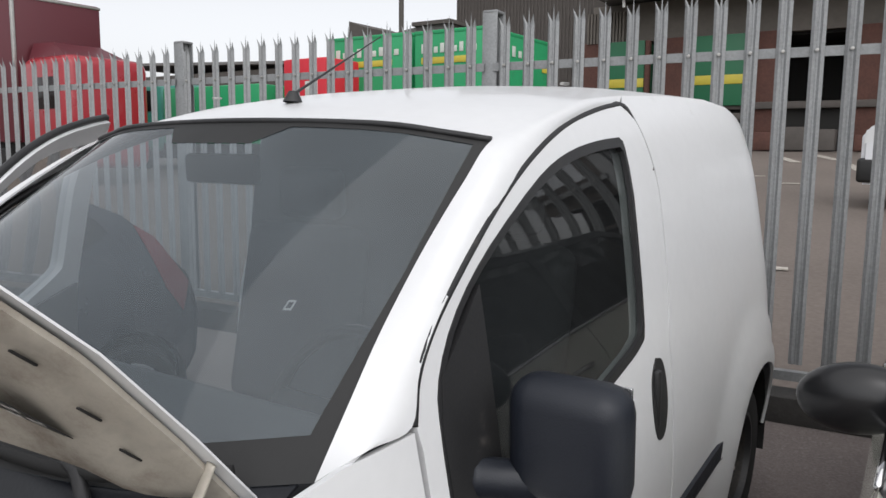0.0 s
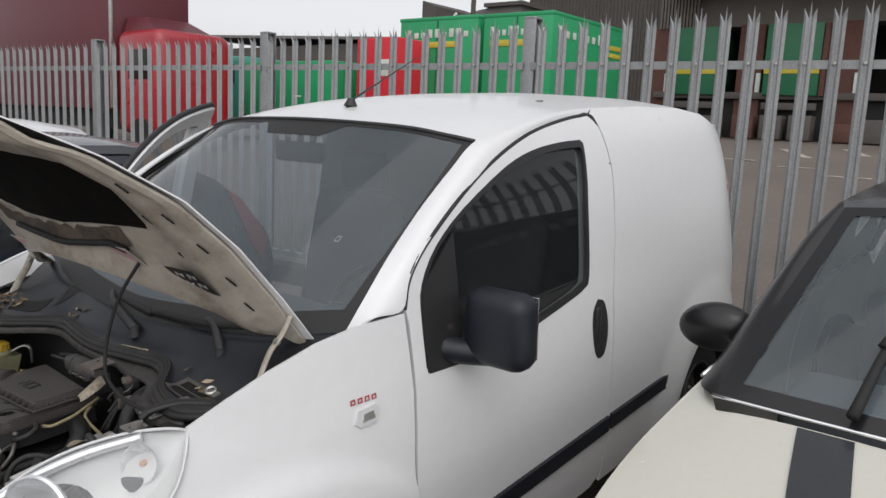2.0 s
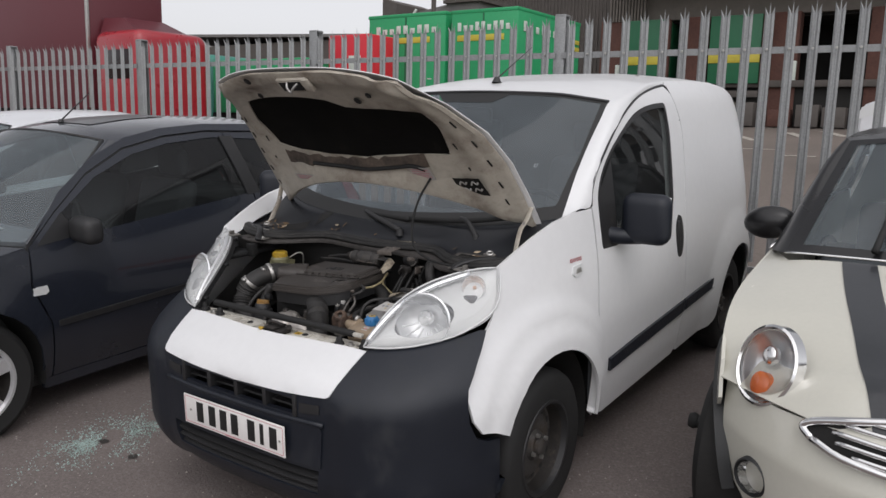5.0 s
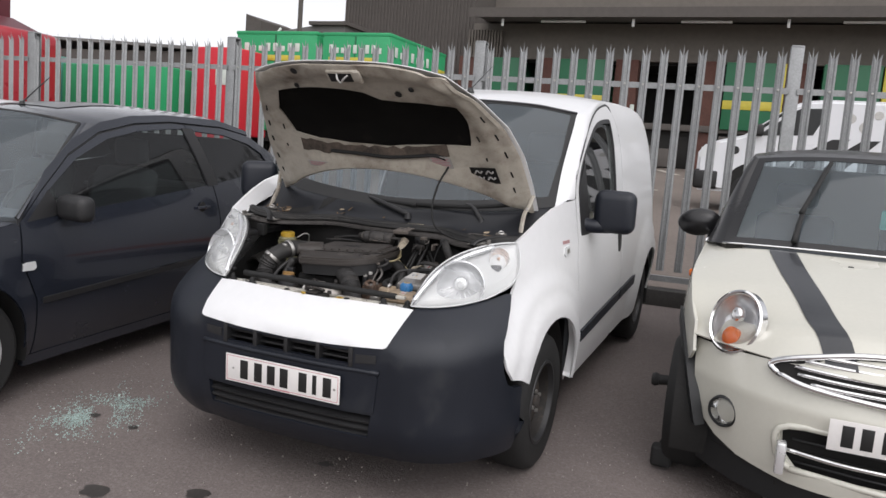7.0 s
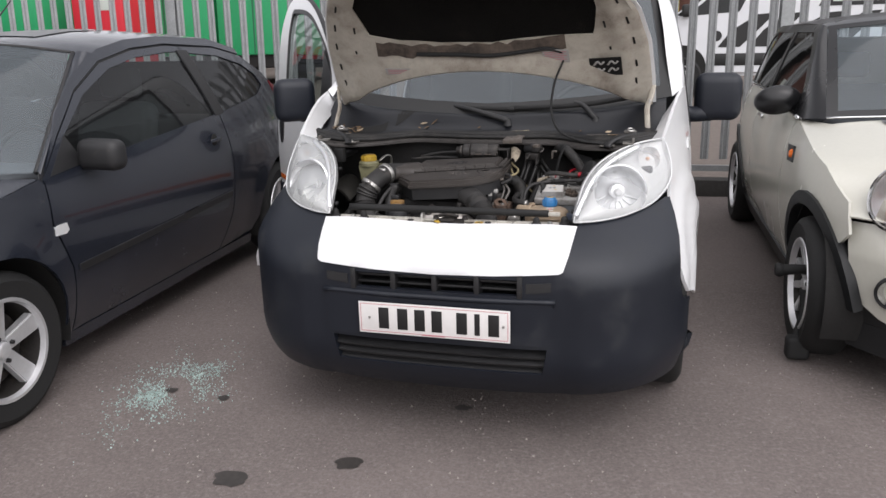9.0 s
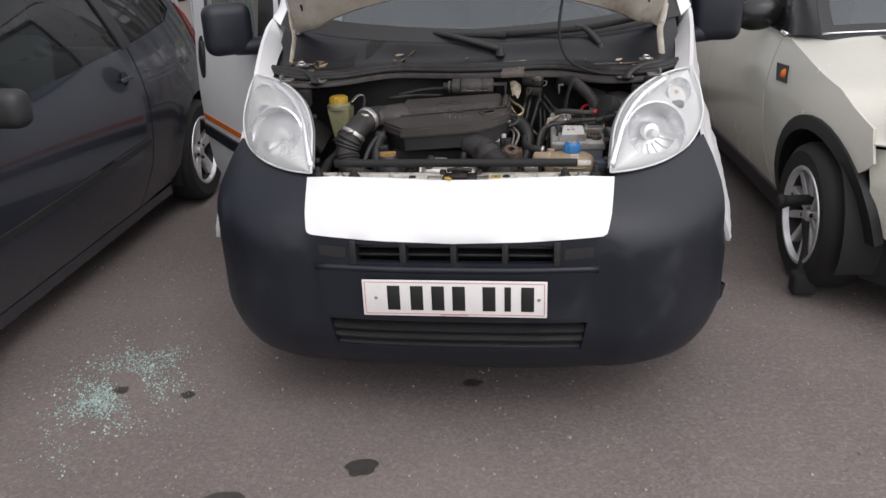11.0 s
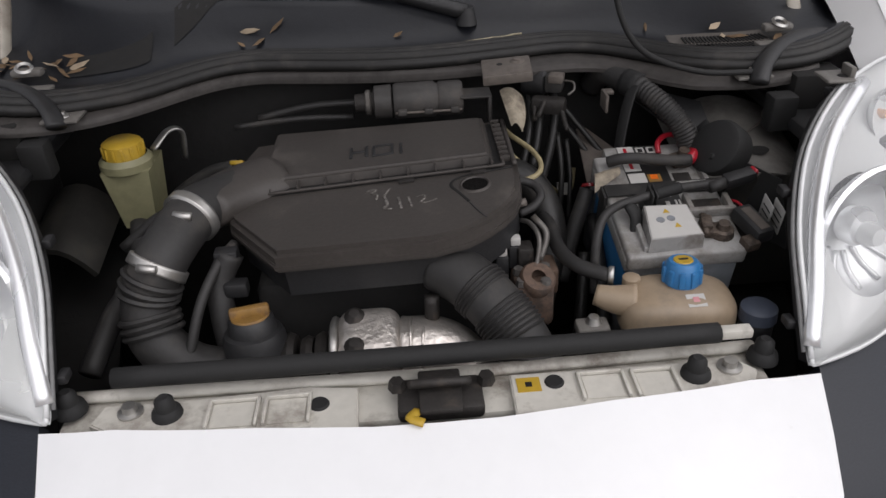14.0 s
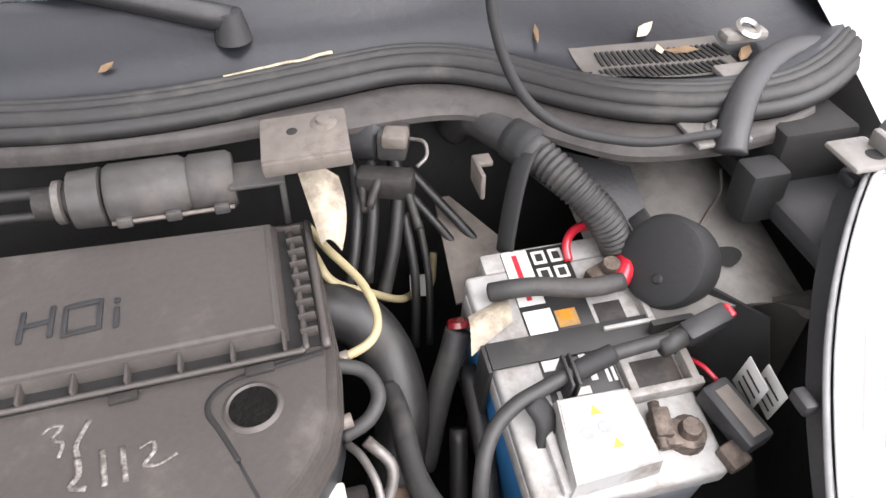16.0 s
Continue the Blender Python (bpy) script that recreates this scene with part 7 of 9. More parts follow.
part("sticker_print", box(-0.004, 0.004, -0.003, 0.005, 0.0008, 0.0014), PINK, ts)
part("hose_stub", lathe([(0.012, 0.0), (0.012, 0.014), (0.009, 0.016), (0, 0.016)], 16), TANK, tank_t).matrix_basis = pose(0.262, 0.374, 0.780)
part("side_stub", tube([(0.262, 0.352, 0.770), (0.235, 0.358, 0.772), (0.212, 0.366, 0.776)], (0.024, 0.014), 12, 5), TANK, tank_t)
part("pipe_clip", tube([(0.242, 0.388, 0.789), (0.235, 0.390, 0.789)], 0.0125, 14, 2), STEEL, tank_t)
part("mounting_lug", box(0.182, 0.225, 0.322, 0.350, 0.735, 0.752, 0.004), GREYPAINT, tank_t)
part("lug_bolt", lathe([(0, 0.010), (0.007, 0.009), (0.011, 0)], 10), STEEL, tank_t).matrix_basis = pose(0.205, 0.338, 0.752)
filler = thing("washer_filler", AT @ pose(-0.002, 0.001, 0.020), "grey washer filler cap", "cap")
part("filler_cap", lathe([(0, 0.012), (0.018, 0.012), (0.023, 0.008), (0.024, -0.008)], 28), mat("blue_grey_plastic", (0.05, 0.06, 0.085), 0.5), filler).matrix_basis = pose(0.424, 0.330, 0.757)
part("filler_neck", tube([(0.424, 0.330, 0.752), (0.424, 0.332, 0.70), (0.43, 0.35, 0.6)], 0.022, 14, 4), PLASTIC, filler)
brake = thing("brake_reservoir", AT @ pose(-0.026, 0.016, -0.008), "milky brake fluid reservoir with a yellow cap", "reservoir")
part("reservoir_body", prism([(-0.446, 0.645), (-0.395, 0.640), (-0.392, 0.705), (-0.446, 0.705)], [(-0.465, 0.650), (-0.390, 0.650), (-0.390, 0.732), (-0.465, 0.732)], 0.79, 0.885)[0], RESERVOIR, brake)
part("reservoir_neck", lathe([(0.041, -0.004), (0.041, 0.008), (0.034, 0.016)], 28), RESERVOIR, brake).matrix_basis = pose(-0.430, 0.680, 0.888)
yc = part("reservoir_cap", lathe([(0, 0.026), (0.024, 0.026), (0.030, 0.022), (0.031, 0.0)], 28), YELLOW, brake, "yellow screw cap")
yc.matrix_basis = pose(-0.430, 0.680, 0.902)
for k in range(14):
    part("cap_ridge", box(0.029, 0.0325, -0.0022, 0.0022, 0.002, 0.020, 0.001), YELLOW, yc).matrix_basis = pose(0, 0, 0, 0, 0, 360 * k / 14)
part("reservoir_bracket", tube([(-0.392, 0.70, 0.90), (-0.372, 0.73, 0.918), (-0.355, 0.745, 0.91), (-0.36, 0.75, 0.86)], 0.008, 8, 5, flat=0.4), STEEL, brake)
part("reservoir_foot", box(-0.440, -0.39, 0.645, 0.70, 0.72, 0.79, 0.01), PLASTIC, brake)


# ---- other cars: shared panels ----
def car_side(W, s, out=0.0):
    return lambda y, z: (s * (W(y, z) + out), y, z)


def arch_liner(car, s, c, r, x):
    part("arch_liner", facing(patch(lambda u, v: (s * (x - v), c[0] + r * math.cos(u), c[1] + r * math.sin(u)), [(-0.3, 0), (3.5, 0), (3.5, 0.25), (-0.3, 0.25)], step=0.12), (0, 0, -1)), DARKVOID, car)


def hatchback(m, paint, label, detailed=True, k=1.0, tall=1.0, rim="five"):
    """A three-door hatchback, nose towards -y, with its front at y = 0."""
    car = thing("hatchback_car", m, label, "car")
    L, H = 3.917 * k, tall
    zs, xs = [.18, .30, .45, .60, .75, .86, .95, 1.0, 1.15, 1.32, 1.40, 1.45], [.74, .79, .822, .832, .828, .812, .785, .772, .712, .632, .590, .52]

    zv, xv = smoothed(zs, xs)

    def W(y, z):
        y = y / k
        z = z / H
        w = float(np.interp(z, zv, xv))
        if y < 1.0:
            w -= 0.26 * ((1.0 - y) / 1.0) ** 2.2
        if y > 2.9:
            w -= 0.13 * ((y - 2.9) / 1.0) ** 2
        return w * (1.0 if k == 1 else 1.06)

    def P(pts):
        return [(y * k, z * H) for y, z in pts]

    F, R = (0.81 * k, 0.30), (3.296 * k, 0.30)
    fa, ra = arc(*F, 0.345, 178, 2, 14), arc(*R, 0.345, 178, 2, 14)

    def bulge(y, z):
        out = 0.0
        for c in (F, R):
            d = math.hypot(y - c[0], z - c[1])
            q = min(max(1 - (d - 0.345) / 0.12, 0), 1)
            out += 0.016 * q * q * (3 - 2 * q)
        return out

    def skin(s):
        return lambda y, z: (s * (W(y, z) + bulge(y, z)), y, z)

    wing = P([(0.30, 0.60), (0.46, 0.72), (0.80, 0.835), (1.12, 0.885), (1.135, 0.86), (1.12, 0.70), (1.20, 0.50), (1.21, 0.21)]) + [(F[0] + 0.36, 0.21)] + fa[::-1] + P([(0.46, 0.30), (0.32, 0.42)])
    win = P([(1.20, 0.895), (1.36, 1.035), (1.58, 1.175), (1.85, 1.275), (2.10, 1.318), (2.40, 1.335), (2.505, 1.335), (2.575, 0.985), (2.0, 0.945), (1.5, 0.91)])
    win2 = P([(2.60, 1.325), (2.90, 1.300), (3.16, 1.24), (3.30, 1.17), (3.34, 1.10), (3.20, 1.05), (2.665, 0.992)])
    door = P([(1.145, 0.885), (1.30, 1.02), (1.53, 1.185), (1.80, 1.300), (2.10, 1.352), (2.42, 1.368), (2.535, 1.36), (2.62, 0.96), (2.64, 0.70), (2.60, 0.42), (2.50, 0.21), (1.22, 0.21), (1.21, 0.50), (1.13, 0.70)])
    quarter = P([(2.545, 1.36), (2.9, 1.345), (3.2, 1.29), (3.45, 1.17), (3.62, 1.0), (3.74, 0.85), (3.78, 0.65), (3.76, 0.40), (3.66, 0.30)]) + ra[::-1][0:15] + P([(2.9, 0.23), (2.51, 0.21), (2.61, 0.42), (2.65, 0.70), (2.63, 0.96)])
    rail = P([(1.16, 0.905), (1.31, 1.035), (1.54, 1.200), (1.80, 1.312), (2.10, 1.364), (2.42, 1.380), (2.9, 1.356), (3.2, 1.30), (3.19, 1.33), (2.9, 1.40), (2.42, 1.418), (2.10, 1.405), (1.84, 1.365), (1.60, 1.275), (1.36, 1.12)])
    for s in (1, -1):
        part("front_wing", facing(patch(skin(s), wing, step=0.06), (s, 0, 0)), paint, car, solid=0.01)
        d = part("front_door", facing(patch(skin(s), door, [win], step=0.06), (s, 0, 0)), paint, car, solid=0.01)
        part("rear_quarter", facing(patch(skin(s), quarter, [win2], step=0.06), (s, 0, 0)), paint, car, solid=0.01)
        part("roof_rail", facing(patch(skin(s), rail, step=0.06), (s, 0, 0.4)), paint, car, solid=0.008)
        part("door_seal", facing(patch(car_side(W, s, -0.012), P([(1.13, 0.87), (1.30, 0.99), (1.54, 1.165), (1.80, 1.285), (2.10, 1.340), (2.42, 1.355), (2.9, 1.33), (3.2, 1.27), (3.2, 1.32), (2.9, 1.38), (2.42, 1.40), (2.10, 1.388), (1.82, 1.345), (1.58, 1.25), (1.34, 1.09), (1.14, 0.90)]), step=0.05), (s, 0, 0)), PLASTIC, car, solid=0.006)
        part("window_glass", facing(patch(car_side(W, s, -0.008), win, step=0.08), (s, 0, 0)), SIDEGLASS, d, shadow=False)
        part("quarter_glass", facing(patch(car_side(W, s, -0.008), win2, step=0.08), (s, 0, 0)), SIDEGLASS, car, shadow=False)
        part("window_post", facing(patch(car_side(W, s, 0.004), P([(2.50, 1.342), (2.60, 1.338), (2.675, 0.985), (2.575, 0.978)]), step=0.06), (s, 0, 0)), PLASTIC, car, solid=0.008)
        part("mirror_sail", facing(patch(car_side(W, s, 0.002), P([(1.18, 0.885), (1.345, 1.03), (1.40, 0.905)]), step=0.05), (s, 0, 0)), PLASTIC, d, solid=0.012)
        mir = part("door_mirror", box(-0.105, 0.105, -0.05, 0.05, -0.065, 0.065, 0.04, 4), PLASTIC, d, "dark door mirror")
        mir.matrix_basis = pose(s * (W(1.42 * k, 0.95) + 0.12), 1.38 * k, 0.945 * H, 0, 0, -s * 8)
        part("mirror_foot", tube([(-s * 0.14, 0.0, -0.05), (-s * 0.08, 0, -0.04), (0, 0, -0.03)], 0.025, 8, 4), PLASTIC, mir)
        hx = W(2.45 * k, 0.84 * H)
        part("handle_cup", lathe([(0, 0.002), (0.030, 0.003), (0.034, 0)], 16, "x"), DARKVOID, d).matrix_basis = pose(s * hx, 2.47 * k, 0.855 * H, 0, 0 if s > 0 else 180, 0)
        part("door_handle", box(s * hx - 0.006 + s * 0.012, s * hx + 0.006 + s * 0.012, 2.41 * k, 2.53 * k, 0.845 * H, 0.865 * H, 0.006), paint, d)
        part("rubbing_strip", facing(patch(car_side(W, s, 0.010), P([(1.24, 0.475), (1.24, 0.505), (2.58, 0.545), (2.58, 0.515)]), step=0.08), (s, 0, 0)), PLASTIC, d, solid=0.01)
        part("sill", facing(patch(car_side(W, s, 0.004), P([(1.18, 0.205), (2.92, 0.205), (2.92, 0.15), (1.18, 0.15)]), step=0.08), (s, 0, 0)), paint, car, solid=0.03)
        rep = part("side_repeater", facing(patch(skin(s), P([(1.145, 0.655), (1.15, 0.688), (1.165, 0.694), (1.215, 0.694), (1.222, 0.664), (1.205, 0.652)]), step=0.02), (s, 0, 0)), HL_BEZEL, car, "clear side repeater", solid=0.014)
        rep.matrix_basis = pose(s * 0.006, -0.02, 0)
        for c in (F, R):
            arch_liner(car, s, c, 0.355, 0.80)
            make_wheel(car, (s * 0.735, c[0], 0.295), s, 0.298, 0.18, 0.20, rim)
        part("headlamp", facing(patch(lambda y, z: (s * (W(y, z) + 0.004 - 0.3 * max(0, 0.5 - y)), y, z), P([(0.22, 0.60), (0.34, 0.74), (0.60, 0.80), (0.52, 0.66), (0.36, 0.58)]), step=0.05), (s, -0.5, 0.3)), HL_BEZEL, car, solid=0.01)
        part("tail_lamp", facing(patch(car_side(W, s, 0.006), P([(3.50, 1.12), (3.60, 1.05), (3.76, 0.80), (3.70, 0.66), (3.60, 0.80)]), step=0.06), (s, 0, 0)), DARKRED, car, solid=0.01)

    def roof(u, v):
        a = 2 * u - 1
        y = 1.78 + 1.42 * v - 0.13 * (1 - a * a) * (1 - v) + 0.08 * (1 - a * a) * v
        e = float(np.interp(y, [1.60, 1.84, 2.10, 2.42, 2.9, 3.2], [1.275, 1.362, 1.403, 1.416, 1.398, 1.330]))
        mid = float(np.interp(y, [1.60, 1.84, 2.10, 2.42, 2.9, 3.3], [1.395, 1.432, 1.455, 1.464, 1.445, 1.375]))
        w = W(y * k, e * H)
        return (a * w, y * k, H * (e + (mid - e) * (1 - abs(a) ** 2.2)))

    part("roof", facing(grid(roof, 18, 18), (0, 0, 1)), paint, car, solid=0.01)

    def screen_(u, v):
        a = 2 * u - 1
        b = Vector((a * (W(1.16 * k, 0.905 * H) - 0.05), (1.17 - 0.30 * (1 - a * a)) * k, (0.900 + 0.03 * (1 - a * a)) * H))
        t = Vector(roof(0.5 + 0.44 * a, 0.0))
        p = b.lerp(t, v)
        return p + Vector((0, -0.5, 0.8)) * 0.035 * math.sin(math.pi * v) * (1 - a ** 4)

    part("windscreen", facing(grid(screen_, 16, 10), (0, -1, 1)), SKYSCREEN, car, shadow=False)
    part("screen_edge", tube([tuple(screen_(u, 1.0)) for u in (0, .2, .5, .8, 1)], 0.008, 6, 4), PLASTIC, car)
    for s in (0, 1):
        part("screen_edge", tube([tuple(screen_(s, v)) for v in (0, .3, .6, 1)], 0.010, 6, 4), PLASTIC, car)
    for s in (1, -1):
        def pillar(u, v):
            y, z = [float(np.interp(v, [0, .33, .67, 1], q)) for q in ([1.14, 1.34, 1.58, 1.80], [0.90, 1.09, 1.25, 1.345])]
            rail = Vector((s * (W(y * k, z * H) - 0.004), y * k, z * H))
            return Vector(screen_(0.5 + 0.5 * s, v)).lerp(rail, u) + Vector((s * 0.4, -0.5, 0.5)) * 0.02 * math.sin(math.pi * u)
        part("windscreen_pillar", facing(grid(pillar, 5, 12), (s, -1, 0.4)), paint, car, solid=0.01)
    part("cowl", facing(grid(lambda u, v: Vector(screen_(u, 0.0)) + Vector((0, -0.10 * v, -0.02)), 12, 2), (0, 0, 1)), PLASTIC, car)
    part("wiper", tube([tuple(Vector(screen_(u, w_)) + Vector((0, -0.01, 0.012))) for u, w_ in ((0.25, 0.03), (0.5, 0.06), (0.8, 0.10))], 0.008, 6, 5), RUBBER, car)

    def bonnet_(u, v):
        a = 2 * u - 1
        yf = 0.075 + 0.30 * abs(a) ** 2.6
        y = yf + (1.12 - 0.24 * (1 - a * a) - yf) * v
        e = float(np.interp(y, [.05, .30, .46, .80, 1.12], [.58, .62, .72, .835, .885]))
        w = W(y * k, e * H) * (0.985)
        d = math.sin(math.pi / 2 * min((y - yf) / 0.22, 1.0)) ** 0.8
        top = float(np.interp(y, [.05, .12, .25, .46, .80, 1.12], [.68, .73, .775, .82, .895, .95]))
        z = e + (top - e) * (1 - abs(a) ** 2.4)
        return (a * w, y * k, H * (0.655 + (z - 0.655) * d))

    part("bonnet", facing(grid(bonnet_, 18, 14), (0, 0, 1)), paint, car, solid=0.008)

    def fascia(u, v):
        a = 2 * u - 1
        z = 0.20 + 0.46 * v
        w = W(0.34 * k, 0.5)
        y = 0.34 * abs(a) ** 2.6 + 0.03 + 0.10 * max(0, v - 0.6) + 0.06 * max(0, 0.2 - v)
        return (a * w, y * k, z * H)

    bp = part("front_bumper", facing(grid(fascia, 20, 10), (0, -1, 0)), paint, car, solid=0.02)
    part("grille", facing(grid(lambda u, v: Vector(fascia(0.2 + 0.6 * u, 0.12 + 0.3 * v)) + Vector((0, -0.004, 0)), 10, 3), (0, -1, 0)), PLASTIC, bp)

    def tail(u, v):
        a = 2 * u - 1
        z = 0.28 + 0.98 * v
        y = float(np.interp(z, [.28, .40, .65, .85, 1.0, 1.17, 1.29], [3.78, 3.86, 3.88, 3.84, 3.70, 3.50, 3.26]))
        return (a * W(min(y, 3.74) * k, z * H), (y - 0.08 * a * a) * k, z * H)

    part("tailgate", facing(grid(tail, 12, 14), (0, 1, 0)), paint, car, solid=0.01)
    part("rear_glass", facing(grid(lambda u, v: Vector(tail(0.12 + 0.76 * u, 0.75 + 0.22 * v)) + Vector((0, 0.008, 0.008)), 8, 5), (0, 1, 0.5)), SIDEGLASS, car, shadow=False)
    part("floor_pan", box(-0.72, 0.72, 0.5 * k, 3.7 * k, 0.17, 0.22), DARKVOID, car)
    part("parcel_shelf", box(-0.62, 0.62, 2.9 * k, 3.5 * k, 0.86 * H, 0.88 * H), CABIN, car)
    part("dashboard", box(-0.66, 0.66, 1.12 * k, 1.45 * k, 0.60, 0.90 * H, 0.06, 3), CABIN, car)
    for s in (-0.34, 0.34):
        part("seat_base", box(s - 0.24, s + 0.24, 1.75 * k, 2.2 * k, 0.35, 0.52, 0.05, 3), SEATCLOTH, car)
        bk = box(s - 0.23, s + 0.23, -0.07, 0.06, 0, 0.60, 0.06, 3)
        bk.transform(pose(0, 2.18 * k, 0.5, -16, 0, 0))
        part("seat_back", bk, SEATCLOTH, car)
        part("head_restraint", box(s - 0.12, s + 0.12, 2.33 * k, 2.41 * k, 1.10, 1.26, 0.035, 3), SEATCLOTH, car)
    part("rear_seat", box(-0.55, 0.55, 2.85 * k, 3.0 * k, 0.5, 0.95, 0.05, 3), SEATCLOTH, car)
    sw = lathe([(0.18 + 0.015 * math.cos(a), 0.015 * math.sin(a)) for a in (2 * math.pi * q / 8 for q in range(8))], 24, closed=True)
    sw.transform(pose(0.34, 1.58 * k, 0.86, 65, 0, 0))
    part("steering_wheel", sw, PLASTIC, car)
    if detailed:
        ae = part("aerial", lathe([(0, 0.02), (0.012, 0.018), (0.02, 0)], 12), PLASTIC, car, "roof aerial leaning back")
        ae.matrix_basis = pose(0.0, 1.86 * k, 1.435 * H)
        part("mast", tube([(0, 0, 0.01), (0.0, 0.10, 0.09), (0.0, 0.20, 0.17)], (0.005, 0.003), 6, 4), PLASTIC, ae)
        part("sunroof", facing(grid(lambda u, v: Vector(roof(0.28 + 0.44 * u, 0.12 + 0.33 * v)) + Vector((0, 0, 0.004)), 8, 6), (0, 0, 1)), BLACKROOF, car)
        pc = part("parking_permit", box(-0.05, 0.05, -0.002, 0.002, -0.12, 0.12), PAPER, car, "pale paper behind the windscreen")
        pc.matrix_basis = pose(-0.30, 1.30 * k, 1.02, -35, 0, 8)
        part("sun_strip", box(-0.10, 0.30, 1.20, 1.30, 0.905, 0.912, 0.002), PAPER, car)
    return car


dark = hatchback(pose(-2.387, -0.98, ground_z(-0.98), SLOPE, 0, 2.6), NAVY, "dark grey-blue three-door hatchback parked beside the van")
pale_car = hatchback(pose(-4.75, -0.30, ground_z(-0.30), SLOPE, 0, 3.5), PALE_PAINT, "silver-white hatchback parked beyond the dark car", detailed=False)

# ---- the small cream car with a black roof and bonnet stripes ----
mini = thing("small_hatchback_car", pose(2.165, 0.50, ground_z(0.50), SLOPE, 0, 1.2), "cream small hatchback with black roof and grey bonnet stripes", "car")
MZ, MX = [.15, .28, .42, .58, .72, .85, .95, 1.0, 1.18, 1.35, 1.42], [.74, .79, .822, .838, .838, .820, .790, .765, .706, .640, .590]


MZV, MXV = smoothed(MZ, MX)


def mini_w(y, z):
    w = float(np.interp(z, MZV, MXV))
    if y < 1.0:
        w -= 0.235 * ((1.0 - y) / 0.95) ** 2.3
    if y > 2.9:
        w -= 0.10 * ((y - 2.9) / 0.8) ** 2
    return w


MF, MR = (0.735, 0.305), (3.20, 0.305)
LAMPBOWL = mat("lamp_reflector", (0.75, 0.76, 0.78), 0.3, metal=1.0, var=0.03)
STRIPE = mat("grey_bonnet_stripe", (0.028, 0.03, 0.034), 0.3, coat=0.4)
ARCHP = mat("black_arch_plastic", (0.010, 0.011, 0.012), 0.5, var=0.2, fine=250, bump=0.0003)
m_wing = [(0.368, 0.62), (0.40, 0.74), (0.62, 0.835), (0.95, 0.900), (1.25, 0.945), (1.34, 0.95), (1.36, 0.70), (1.33, 0.45), (1.22, 0.26)] + arc(*MF, 0.36, -8, 138, 12) + [(0.405, 0.585)]
m_door = [(1.35, 0.952), (2.05, 0.985), (2.44, 0.995), (2.47, 0.80), (2.44, 0.50), (2.36, 0.25), (1.23, 0.25), (1.34, 0.45), (1.37, 0.70)]
m_rear = [(2.45, 0.995), (3.0, 1.0), (3.40, 0.985), (3.56, 0.90), (3.62, 0.75), (3.64, 0.50), (3.60, 0.30)] + arc(*MR, 0.36, 0, 180, 14) + [(2.37, 0.25), (2.45, 0.50), (2.48, 0.80)]
M_RAIL = [(1.30, 0.950), (1.50, 1.130), (1.70, 1.290), (1.88, 1.390)]
m_win = [(1.40, 0.972), (1.57, 1.125), (1.76, 1.272), (1.93, 1.352), (3.05, 1.345), (3.25, 1.28), (3.34, 1.11), (3.32, 1.015), (2.4, 1.012)]
